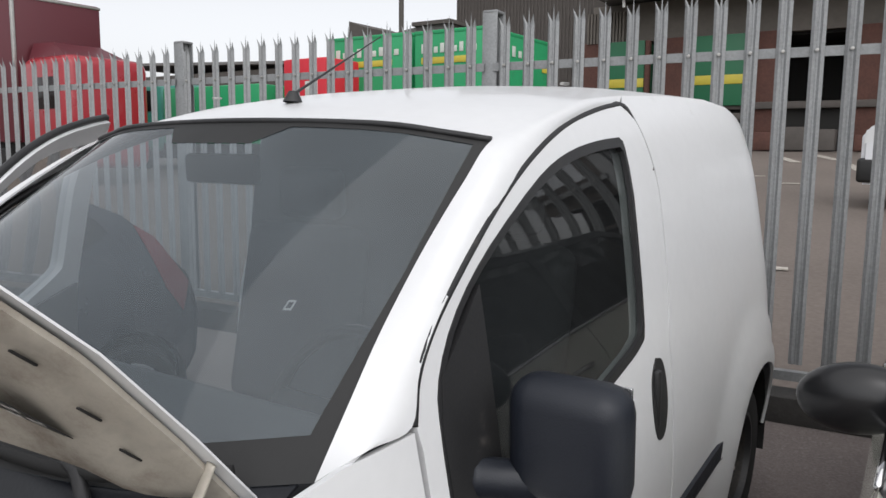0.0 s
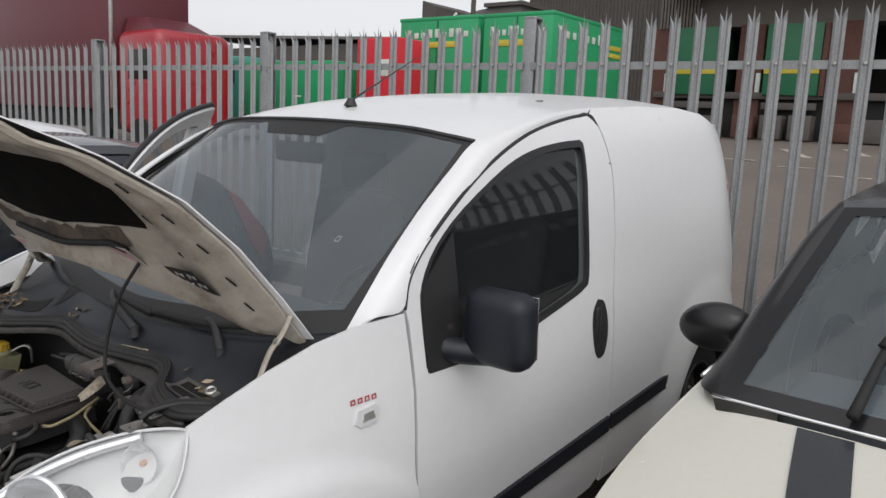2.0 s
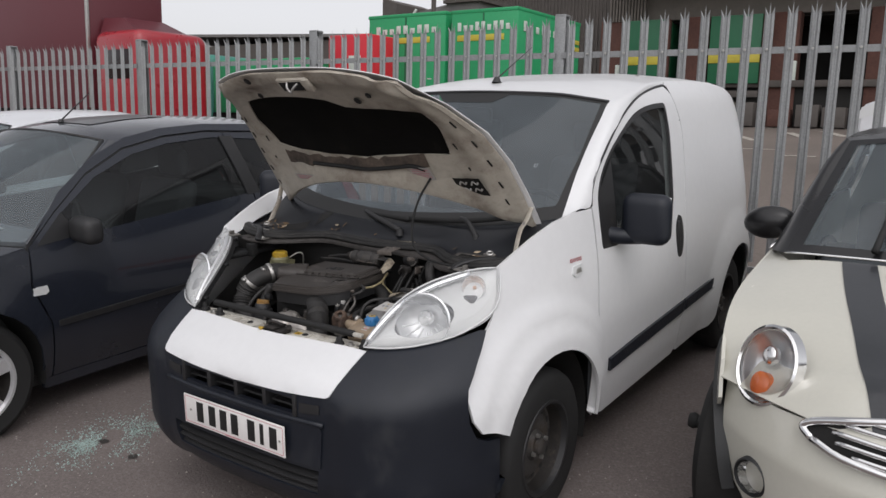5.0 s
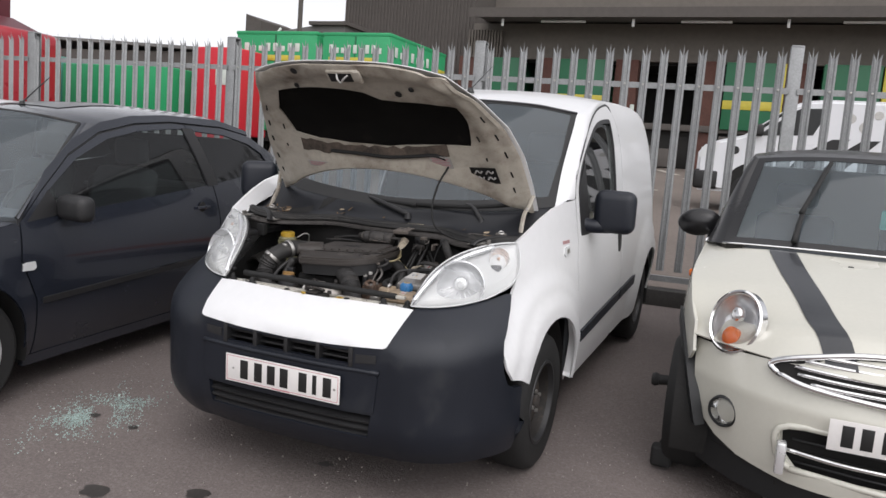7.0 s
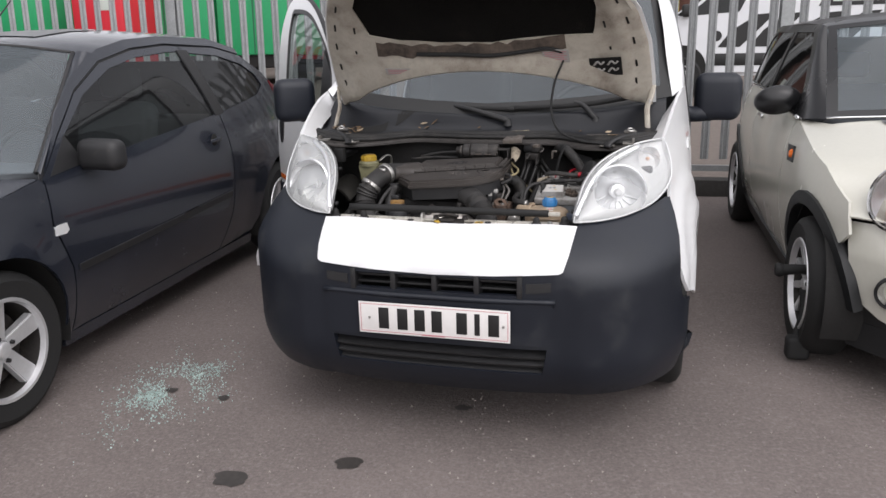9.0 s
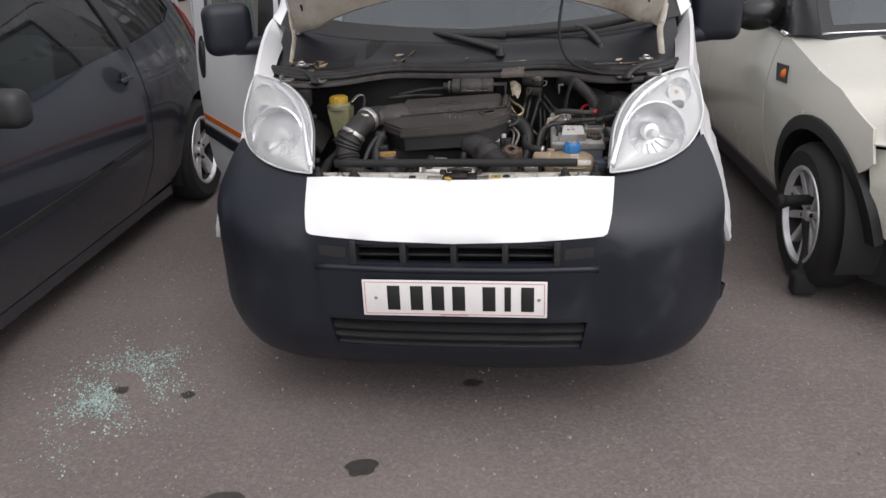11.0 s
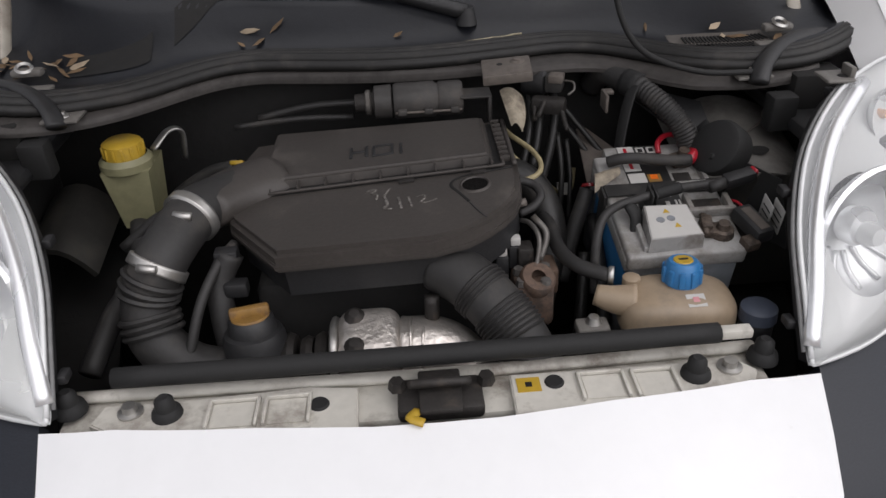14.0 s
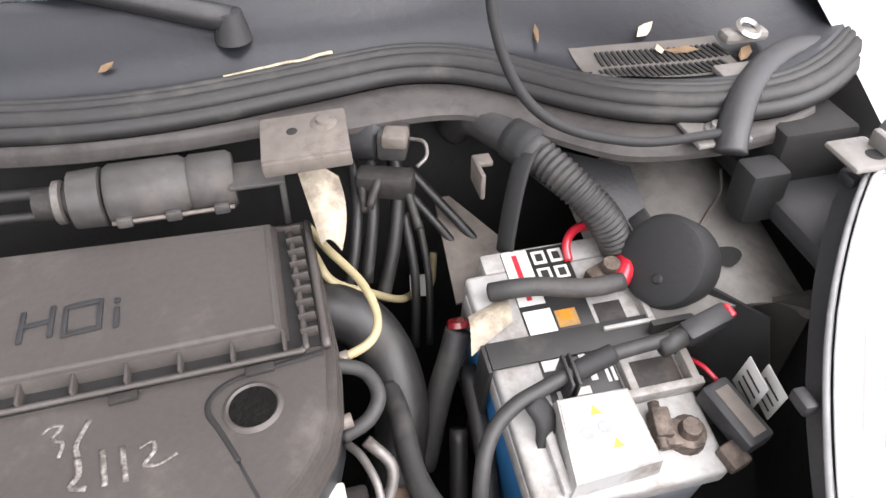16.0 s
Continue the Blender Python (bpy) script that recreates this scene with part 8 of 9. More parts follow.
for s in (1, -1):
    part("front_wing", facing(patch(car_side(mini_w, s), m_wing, step=0.05), (s, 0, 0)), CREAM, mini, solid=0.012)
    md = part("front_door", facing(patch(car_side(mini_w, s), m_door, step=0.06), (s, 0, 0)), CREAM, mini, solid=0.012)
    part("rear_quarter", facing(patch(car_side(mini_w, s), m_rear, step=0.06), (s, 0, 0)), CREAM, mini, solid=0.012)
    part("side_glass", facing(patch(car_side(mini_w, s, -0.006), m_win, step=0.08), (s, 0, 0)), DARKGLASS, mini, shadow=False)
    part("window_frame", facing(patch(car_side(mini_w, s, 0.0), M_RAIL + [(3.10, 1.385), (3.32, 1.30), (3.42, 1.11), (3.42, 0.998), (2.4, 0.998)], [m_win], step=0.07), (s, 0, 0)), BLACKROOF, mini, solid=0.012)
    part("window_post", facing(patch(car_side(mini_w, s, 0.001), [(2.38, 1.0), (2.46, 1.0), (2.45, 1.36), (2.39, 1.36)], step=0.07), (s, 0, 0)), BLACKROOF, mini, solid=0.008)
    part("waist_trim", tube([(s * (mini_w(y, z) + 0.004), y, z) for y, z in ((1.30, 0.956), (1.8, 0.978), (2.4, 1.002), (3.0, 1.005), (3.42, 0.992))], 0.008, 8, 5), CHROME, mini, "chrome waist trim")
    for c in (MF, MR):
        ring = [p for p in arc(*c, 0.405, -6, 178, 18)] + [p for p in arc(*c, 0.348, 178, -6, 18)]
        part("arch_trim", facing(patch(car_side(mini_w, s, 0.012), ring, step=0.06), (s, 0, 0)), ARCHP, mini, "black plastic arch trim", solid=0.04)
        arch_liner(mini, s, c, 0.36, 0.80)
        make_wheel(mini, (s * 0.745, c[0], 0.298), s, 0.300, 0.19, 0.205, "multi")
    part("sill_trim", facing(patch(car_side(mini_w, s, 0.012), [(1.10, 0.27), (2.85, 0.27), (2.85, 0.15), (1.10, 0.15)], step=0.08), (s, 0, 0)), ARCHP, mini, solid=0.04)
    mm = bmesh.new()
    bmesh.ops.create_uvsphere(mm, u_segments=24, v_segments=14, radius=1)
    mm.transform(Matrix.Diagonal((0.115, 0.062, 0.075, 1)))
    mirr = part("door_mirror", mm, BLACKROOF, md, "glossy black rounded mirror")
    mirr.matrix_basis = pose(s * 0.848, 1.57, 1.020, 0, s * 6, 0)
    part("mirror_stalk", tube([(-s * 0.125, 0.03, -0.075), (-s * 0.085, 0.015, -0.045), (-s * 0.04, 0, -0.02)], 0.026, 10, 5), ARCHP, mirr)
    sc = part("side_scuttle", facing(patch(car_side(mini_w, s, 0.008), [(1.10, 0.775), (1.13, 0.845), (1.27, 0.838), (1.22, 0.770)], step=0.03), (s, 0, 0)), ARCHP, mini, solid=0.01)
    orb = lathe([(0, 0.016), (0.014, 0.013), (0.024, 0.0)], 16, "x")
    part("side_repeater", orb, AMBER, sc, "orange side repeater").matrix_basis = pose(s * (mini_w(1.14, 0.81) + 0.006), 1.145, 0.808, 0, 0 if s > 0 else 180, 0)
    part("door_handle", box(s * (mini_w(2.25, 0.86) + 0.008) - 0.008, s * (mini_w(2.25, 0.86) + 0.008) + 0.008, 2.16, 2.32, 0.865, 0.885, 0.006), CHROME, md)


def mini_bonnet(u, v):
    a = 2 * u - 1
    yf = 0.045 + 0.345 * abs(a) ** 2.5
    back = 1.055 + 0.05 * a * a + 0.23 * max(0, (abs(a) - 0.86) / 0.14)
    y = yf + (back - yf) * v
    e = float(np.interp(y, [.05, .20, .36, .40, .47, .62, .95, 1.25, 1.34], [.66, .665, .675, .715, .770, .838, .900, .940, .950]))
    top = float(np.interp(y, [.045, .075, .14, .24, .34, .5, .8, 1.1, 1.34], [.715, .752, .785, .812, .832, .868, .925, .982, 1.0]))
    w = mini_w(y, e)
    d = math.sin(math.pi / 2 * min((y - yf) / 0.15, 1.0)) ** 0.8
    z = e + (top - e) * (1 - abs(a) ** (2.6 + 2.6 * v * v))
    return Vector((a * w, y, 0.688 + (z - 0.688) * d))


bon = part("bonnet", facing(grid(mini_bonnet, 28, 20), (0, 0, 1)), CREAM, mini, solid=0.008)
for s in (1, -1):
    def stripe(u, v):
        y0 = 0.02 + 0.97 * v
        c, hw = 0.285 + 0.145 * v, 0.058
        tgt = s * (c + hw * (2 * u - 1))
        wv = mini_bonnet(1.0, y0).x
        return mini_bonnet(0.5 + 0.5 * tgt / wv, y0) + Vector((0, -0.001, 0.004))
    part("bonnet_stripe", facing(grid(stripe, 4, 20), (0, 0, 1)), STRIPE, bon, "dark grey bonnet stripe")
    part("washer_jet", box(s * 0.16 - 0.012, s * 0.16 + 0.012, 0.93, 0.95, 0.944, 0.954, 0.004), PLASTIC, bon)


def mini_nose(u, v):
    a = 2 * u - 1
    z = 0.20 + 0.47 * v
    w = mini_w(0.34, max(z, 0.3))
    y = 0.035 + 0.36 * abs(a) ** 2.7 + 0.16 * max(0, v - 0.72) + 0.10 * max(0, 0.22 - v)
    return Vector((a * w, y, z))


CORNER = [(0.20, 1.025), (0.0, 0.98), (0.0, 0.70), (0.0, 0.56), (0.006, 0.42), (0.020, 0.32), (0.050, 0.23), (0.11, 0.16), (0.24, 0.11)]
nose_m = part("front_bumper", facing(patch(lambda u, v: mini_nose(u, v), CORNER + [(1 - u, v) for u, v in CORNER[::-1]], [[(0.25, 0.25), (0.5, 0.245), (0.75, 0.25), (0.78, 0.36), (0.78, 0.51), (0.75, 0.58), (0.5, 0.585), (0.25, 0.58), (0.22, 0.51), (0.22, 0.36)]], step=0.035), (0, -1, 0)), CREAM, mini, solid=0.02)
part("bumper_skirt", facing(grid(lambda u, v: mini_nose(u, 0.0 + 0.14 * v) + Vector((0, 0.022, -0.05 * (1 - v))), 20, 3), (0, -1, 0)), ARCHP, nose_m, solid=0.02)
for s in (1, -1):
    low = [(0.0, 0.56), (0.006, 0.50), (0.016, 0.42), (0.032, 0.32), (0.062, 0.23), (0.12, 0.16), (0.25, 0.11), (0.22, 0.0), (0.0, 0.0)]
    part("corner_trim", facing(patch(lambda u, v: mini_nose(u if s < 0 else 1 - u, v) + Vector((-s * 0.012, 0.012, 0)), low, step=0.03), (0, -1, 0)), ARCHP, nose_m, solid=0.02)
part("intake_back", box(-0.40, 0.40, 0.15, 0.17, 0.22, 0.50), DARKVOID, nose_m)
part("intake_rim", tube([tuple(mini_nose(u, v) + Vector((0, -0.004, 0))) for u, v in ((0.24, 0.24), (0.5, 0.23), (0.76, 0.24), (0.79, 0.36), (0.76, 0.58), (0.5, 0.59), (0.24, 0.58), (0.21, 0.36), (0.24, 0.24))], 0.012, 8, 5), CREAM, nose_m)
part("intake_bar", tube([tuple(mini_nose(u, 0.37) + Vector((0, 0.02, 0))) for u in (0.22, 0.35, 0.5, 0.65, 0.78)], 0.010, 8, 5), CHROME, nose_m)
for s in (1, -1):
    part("brake_duct", box(s * 0.395 - 0.016, s * 0.395 + 0.016, 0.045, 0.09, 0.30, 0.42, 0.008), HL_REFLECTOR, nose_m)
for k_ in range(3):
    part("intake_slat", tube([tuple(mini_nose(u, 0.28 + 0.09 * k_) + Vector((0, 0.035, 0))) for u in (0.25, 0.5, 0.75)], 0.005, 6, 5), PLASTIC, nose_m)
pl = part("number_plate", box(-0.26, 0.26, -0.004, 0.0, 0, 0.111, 0.0015), PLATEW, nose_m, "white number plate with black marks")
pl.matrix_basis = pose(0, 0.022, 0.440)
for x in (-0.20, -0.14, -0.075, -0.01, 0.08, 0.14, 0.20):
    part("mark", box(x - 0.019, x + 0.019, -0.0055, -0.0035, 0.018, 0.095, 0.0004), INK, pl)
# upper grille: chrome surround and five bars
gpoly = [(0.5 + (u - 0.5) * 1.18, v + 0.155) for u, v in ((0.250, 0.795), (0.235, 0.84), (0.25, 0.89), (0.31, 0.96), (0.40, 1.03), (0.5, 1.05), (0.60, 1.03), (0.69, 0.96), (0.75, 0.89), (0.765, 0.84), (0.75, 0.795), (0.68, 0.745), (0.5, 0.715), (0.32, 0.745))]
gr = part("grille", facing(patch(lambda u, v: mini_nose(u, min(v, 1.3)) + Vector((0, -0.012 + 0.16 * max(0, v - 1.03), 0)), gpoly, step=0.04), (0, -1, 0.3)), DARKVOID, mini, "dark grille with chrome bars")
gfn = lambda u, v: tuple(mini_nose(u, v) + Vector((0, -0.018 + 0.16 * max(0, v - 1.03), 0)))
part("grille_surround", tube([gfn(u, v) for u, v in gpoly + gpoly[:1]], 0.016, 8, 5, flat=0.8), CHROME, gr)
for v in (0.93, 0.98, 1.03, 1.08, 1.13):
    a0 = 0.235 + 0.40 * max(0, v - 1.015) if v > 1.015 else 0.245 + 0.6 * (0.985 - v)
    part("grille_bar", tube([gfn(u, v) for u in (a0, 0.35, 0.5, 0.65, 1 - a0)], 0.010, 8, 5, flat=0.8), CHROME, gr)
for s in (1, -1):
    c = Vector((s * 0.600, 0.325, 0.772))
    hm = look(c, c + Vector((-s * 0.62, 1.0, -0.40)))
    hl = part("headlamp", lathe([(0.098, -0.012), (0.085, 0.010), (0.060, 0.024), (0.030, 0.031), (0, 0.033)], 36), CLEAR, mini, "round headlamp with chrome ring", shadow=False)
    hl.matrix_basis = hm @ Matrix.Diagonal((1.0, 1.16, 1, 1))
    part("lamp_ring", lathe([(0.097, -0.03), (0.098, 0.004), (0.104, 0.010), (0.111, 0.005), (0.114, -0.03)], 40), CHROME, hl)
    part("lamp_bowl", lathe([(0.097, 0.0), (0.085, -0.02), (0.055, -0.05), (0, -0.06)], 32), LAMPBOWL, hl)
    part("projector", lathe([(0.026, -0.03), (0.026, -0.010), (0.022, -0.004), (0.012, 0.0), (0, 0.001)], 24), CHROME, hl).matrix_basis = pose(s * 0.01, 0.028, 0)
    part("indicator", lathe([(0.034, -0.02), (0.034, 0.006), (0.026, 0.014), (0, 0.018)], 24), AMBER, hl, "amber indicator").matrix_basis = pose(0, -0.052, 0)
    fc = mini_nose(0.5 + s * 0.422, 0.485) + Vector((0, -0.016, 0))
    fog = part("fog_lamp", lathe([(0.050, -0.01), (0.056, 0.006), (0.062, 0.0), (0.064, -0.02)], 28), ARCHP, nose_m, "round fog lamp")
    fog.matrix_basis = look(fc, fc + Vector((-s * 0.55, 1, 0)))
    part("fog_lens", lathe([(0.050, 0.0), (0.03, 0.008), (0, 0.010)], 24), CLEAR, fog, shadow=False)
    part("fog_bowl", lathe([(0.050, -0.002), (0.03, -0.03), (0, -0.035)], 24), CHROME, fog)


def mini_roof(u, v):
    a = 2 * u - 1
    y = 1.86 + 1.44 * v - 0.10 * (1 - a * a) * (1 - v) + 0.05 * (1 - a * a) * v
    e = float(np.interp(y, [1.72, 1.90, 2.3, 3.1, 3.32], [1.325, 1.388, 1.398, 1.380, 1.31]))
    mid = float(np.interp(y, [1.72, 1.90, 2.3, 3.0, 3.36], [1.405, 1.435, 1.452, 1.44, 1.37]))
    return Vector((a * mini_w(y, e), y, e + (mid - e) * (1 - abs(a) ** 2.6)))


part("roof", facing(grid(mini_roof, 18, 16), (0, 0, 1)), BLACKROOF, mini, "black roof", solid=0.01)


def mini_screen(u, v):
    a = 2 * u - 1
    b = Vector((a * 0.705, 1.130 - 0.06 * (1 - a * a), 0.972 + 0.018 * (1 - a * a)))
    p = b.lerp(mini_roof(0.5 + 0.47 * a, 0.0), v)
    return p + Vector((0, -0.6, 0.7)) * 0.025 * math.sin(math.pi * v) * (1 - a ** 4)


part("windscreen", facing(grid(mini_screen, 18, 10), (0, -1, 1)), SKYSCREEN, mini, shadow=False)
part("screen_border", facing(patch(lambda u, v: mini_screen(u, v) + Vector((0, -0.003, 0.003)), [(0, 0), (1, 0), (1, 1), (0, 1)], [[(0.035, 0.07), (0.5, 0.055), (0.965, 0.07), (0.965, 0.945), (0.035, 0.945)]], step=0.05), (0, -1, 1)), BLACKROOF, mini)
for s in (1, -1):
    def pillar(u, v):
        y = float(np.interp(v, [0, .33, .67, 1], [p[0] for p in M_RAIL]))
        z = float(np.interp(v, [0, .33, .67, 1], [p[1] for p in M_RAIL]))
        rail = Vector((s * (mini_w(y, z) - 0.001), y, z))
        mid = mini_screen(0.5 + 0.5 * s, v).lerp(rail, u)
        return mid + Vector((s * 0.5, -0.6, 0.2)) * 0.028 * math.sin(math.pi * u) * (1 - 0.6 * v)
    part("windscreen_pillar", facing(grid(pillar, 6, 14), (s, -1, 0.3)), BLACKROOF, mini, "glossy black windscreen pillar")
part("screen_trim", tube([tuple(mini_screen(u, 0.0) + Vector((0, -0.010, 0.006))) for u in (0, .15, .35, .5, .65, .85, 1)], 0.005, 8, 4), CHROME, mini)
part("wiper", tube([tuple(mini_screen(u, w_) + Vector((0, -0.02, 0.02))) for u, w_ in ((0.22, 0.03), (0.235, 0.35), (0.285, 0.78))], (0.014, 0.006), 8, 6), RUBBER, mini, "black wiper standing upright")
part("wiper_blade", tube([tuple(mini_screen(u, w_) + Vector((0, -0.03, 0.03))) for u, w_ in ((0.225, 0.28), (0.26, 0.52), (0.305, 0.85))], 0.012, 6, 6), RUBBER, mini)
part("tailgate", facing(grid(lambda u, v: Vector(((2 * u - 1) * mini_w(3.58, 0.3 + 1.0 * v), float(np.interp(v, [0, .2, .6, .75, 1], [3.62, 3.68, 3.64, 3.56, 3.32])) - 0.08 * (2 * u - 1) ** 2, 0.30 + 1.0 * v)), 12, 12), (0, 1, 0)), CREAM, mini, solid=0.01)
part("floor_pan", box(-0.70, 0.70, 0.45, 3.5, 0.16, 0.21), DARKVOID, mini)
part("dashboard", box(-0.62, 0.62, 1.38, 1.66, 0.6, 0.93, 0.05, 3), CABIN, mini)
for s in (-0.34, 0.34):
    part("seat_back", box(s - 0.22, s + 0.22, 2.25, 2.38, 0.5, 1.05, 0.05, 3), SEATCLOTH, mini)
    part("head_restraint", box(s - 0.12, s + 0.12, 2.36, 2.44, 1.08, 1.23, 0.035, 3), SEATCLOTH, mini)
TEAL = mat("air_freshener_card", (0.10, 0.45, 0.40), 0.6)
part("air_freshener", box(0.03, 0.07, 1.70, 1.704, 1.06, 1.16, 0.01), TEAL, mini, "teal card hanging behind the windscreen")
clampw = thing("wheel_lock", pose(2.165, 0.50, ground_z(0.50), SLOPE, 0, 1.2), "dark iron bar lock fixed on the front wheel", "wheel lock")
part("lock_bar", tube([(-0.76, 0.735, 0.365), (-0.83, 0.732, 0.365), (-0.905, 0.73, 0.360)], (0.02, 0.024), 12, 4), RUBBER, clampw)
part("lock_knob", lathe([(0, -0.02), (0.026, -0.016), (0.032, 0), (0.026, 0.016), (0, 0.02)], 16, "x"), RUBBER, clampw).matrix_basis = pose(-0.912, 0.73, 0.360)
part("lock_arm", tube([(-0.80, 0.735, 0.28), (-0.802, 0.68, 0.18), (-0.835, 0.62, 0.10), (-0.862, 0.585, 0.07)], 0.022, 10, 6), RUBBER, clampw)
part("lock_jaw", box(-0.885, -0.79, 0.55, 0.62, 0.012, 0.11, 0.018, 3), RUBBER, clampw)


# ---- the yard behind the fence ----
GREEN = mat("green_lorry_side", (0.018, 0.30, 0.115), 0.45, var=0.10, scale=0.6, fine=12, dirt=(0.05, 0.22, 0.11), dirt_at=0.66, dirt_scale=1.5)
# Trailer green, darkened for the dock's shade; so are CLAD and BRICK below.
DGREEN = mat("dark_green_trailer", (0.015, 0.125, 0.056), 0.5, var=0.12, scale=0.6)
YSTRIPE = mat("yellow_lorry_stripe", (0.50, 0.42, 0.05), 0.5)
MAROON = mat("maroon_trailer_side", (0.105, 0.018, 0.026), 0.4, var=0.08, scale=0.5)
REDCAB = mat("red_cab_paint", (0.32, 0.012, 0.022), 0.3, var=0.06, coat=0.4)
REDBOX = mat("bright_red_panel", (0.55, 0.02, 0.035), 0.5, var=0.08)
LETTER = mat("faded_white_lettering", (0.55, 0.60, 0.55), 0.6)
CREST = mat("faded_gilt_emblem", (0.42, 0.34, 0.31), 0.6)
CLAD = mat("grey_wall_cladding", (0.135, 0.120, 0.105), 0.8, var=0.15, scale=0.4, fine=4)
CLADD = mat("dark_wall_cladding", (0.085, 0.075, 0.068), 0.8, var=0.15, scale=0.4, fine=4)
BRICK = mat("red_brown_brick", (0.095, 0.042, 0.032), 0.85, var=0.3, scale=1.5, fine=10)
# Near-black colour holds the shade of the bay's back, ceiling and dock front.
BAYDARK = mat("loading_bay_shade", (0.012, 0.011, 0.010), 0.9, var=0.3)
ROOFM = mat("grey_sheet_roof", (0.16, 0.155, 0.15), 0.8, var=0.15, scale=0.5)


def wheels_on(ob, xs, z, y, r=0.48):
    for x in xs:
        part("wheel", lathe([(0, -0.12), (r - 0.04, -0.13), (r, -0.08), (r, 0.08), (r - 0.04, 0.13), (0, 0.12)], 20, "y"), RUBBER, ob).matrix_basis = pose(x, y, z)


# green delivery lorries
def green_lorry(x0, x1, y0, y1, top, stripes, label):
    g = ground_z(y0)
    ob = thing("delivery_lorry", pose((x0 + x1) / 2, y0, g), label, "lorry", "green delivery lorries")
    h, w, d = top - g, (x1 - x0) / 2, y1 - y0
    body = part("box_body", box(-w, w, 0, d, 0.9, h, 0.06, 2), GREEN, ob)
    part("body_cap", box(-w - 0.015, w + 0.015, -0.015, d, h - 0.10, h + 0.02, 0.03), GREEN, body)
    n = 9
    for k in range(n):
        x = -w * 0.72 + k * 1.44 * w / (n - 1)
        hh = 0.26 if k in (0, 3, 4, 6, 7) else 0.17
        part("letter_bar", box(x - w * 0.055, x + w * 0.055, -0.022, -0.012, h - 0.62, h - 0.62 + hh, 0.004), LETTER, body)
    part("body_stripe", box(-w * 0.78, w * 0.62, -0.020, -0.010, h - 0.92, h - 0.74, 0.004), YSTRIPE, body)
    for k in range(7):
        y = d * (0.10 + 0.09 * k)
        part("letter_bar", box(w + 0.012, w + 0.022, y - 0.10, y + 0.10, h - 0.66, h - 0.66 + (0.30 if k % 3 == 0 else 0.2), 0.004), LETTER, body)
    for z in (0.72, 0.95):
        part("body_stripe", box(w + 0.010, w + 0.020, d * 0.80, d * 0.98, h - z, h - z + 0.14, 0.004), YSTRIPE, body)
    part("door_frame", box(-w * 0.02, w * 0.02, -0.014, -0.004, 0.95, h - 0.1), DGREEN, body)
    part("chassis", box(-w * 0.8, w * 0.8, 0.1, d, 0.55, 0.9), DARKVOID, ob)
    wheels_on(ob, (-w * 0.8, w * 0.8), 0.45, 1.0, 0.45)
    return ob


green_lorry(-15.30, -12.15, 18.7, 22.9, 4.95, True, "green box delivery lorry with pale lettering")
green_lorry(-11.95, -9.55, 18.7, 23.0, 4.93, True, "green box delivery lorry seen on its corner")
tl = thing("curtain_lorry", pose(-19.5, 17.0, ground_z(17)), "green flatbed lorry with a teal cab", "lorry")
part("body", box(-1.8, 2.9, 0, 2.4, 0.9, 2.75, 0.05), GREEN, tl)
part("cab", box(-3.9, -1.9, 0, 2.3, 0.6, 3.0, 0.25, 3), mat("teal_cab_paint", (0.04, 0.22, 0.17), 0.4), tl)
part("cab_window", box(-3.7, -2.3, -0.02, 0.02, 2.0, 2.7, 0.05), DARKGLASS, tl)
part("chassis", box(-3.8, 2.8, 0.1, 2.2, 0.4, 0.9), DARKVOID, tl)
wheels_on(tl, (-3.0, 1.8), 0.45, 0.05)
rv = thing("red_delivery_van", pose(-14.90, 17.2, ground_z(17.2)), "bright red box van with pale marks", "van")
part("box_body", box(-0.86, 0.86, 0, 3.0, 0.7, 3.42, 0.08, 2), REDBOX, rv)
part("sign_bar", box(0.05, 0.55, -0.015, 0.0, 2.25, 2.75, 0.01), LETTER, rv)
part("bumper", box(-0.9, 0.9, -0.05, 0.1, 0.45, 0.75, 0.03), REDBOX, rv)
wheels_on(rv, (-0.6, 0.6), 0.36, 0.5, 0.36)

# the maroon articulated lorry
art = thing("articulated_lorry", pose(-17.2, 11.0, ground_z(11)), "maroon box trailer lorry with a red cab and faded emblem", "lorry")
G0 = ground_z(11)
trailer = part("trailer_body", box(-15.0, -2.05, 0.0, 2.5, 1.15, 5.15 - G0 + 0.35, 0.06, 2), MAROON, art)
part("roof_edge", box(-15.0, -2.03, -0.03, 2.5, 4.90, 4.97, 0.01), STEEL, trailer)
part("front_post", box(-2.10, -2.02, -0.03, 0.06, 1.2, 5.0, 0.01), STEEL, trailer)
er = random.Random(2)
for k in range(26):
    a, r_ = er.uniform(0, 6.28), er.uniform(0.1, 0.95)
    x, z = -11.85 + 1.15 * r_ * math.cos(a), 3.9 + 0.55 * r_ * math.sin(a)
    part("emblem_stroke", tube([(x, -0.012, z), (x + er.uniform(-.18, .18), -0.012, z + er.uniform(-.16, .16)), (x + er.uniform(-.25, .25), -0.012, z + er.uniform(-.2, .2))], 0.035, 6, 4, flat=0.3), CREST, trailer, "faded emblem stroke")
for k in range(9):
    part("letter_bar", box(-12.7 + k * 0.30, -12.52 + k * 0.30, -0.02, -0.004, 2.55, 2.95, 0.01), CREST, trailer)
    part("letter_bar", box(-12.7 + k * 0.30, -12.52 + k * 0.30, -0.02, -0.004, 1.75, 2.10, 0.01), CREST, trailer)
cabm = box(-1.95, 0.25, 0.05, 2.45, 0.5, 3.35, 0.32, 4)
cab = part("cab", cabm, REDCAB, art, "red lorry cab")
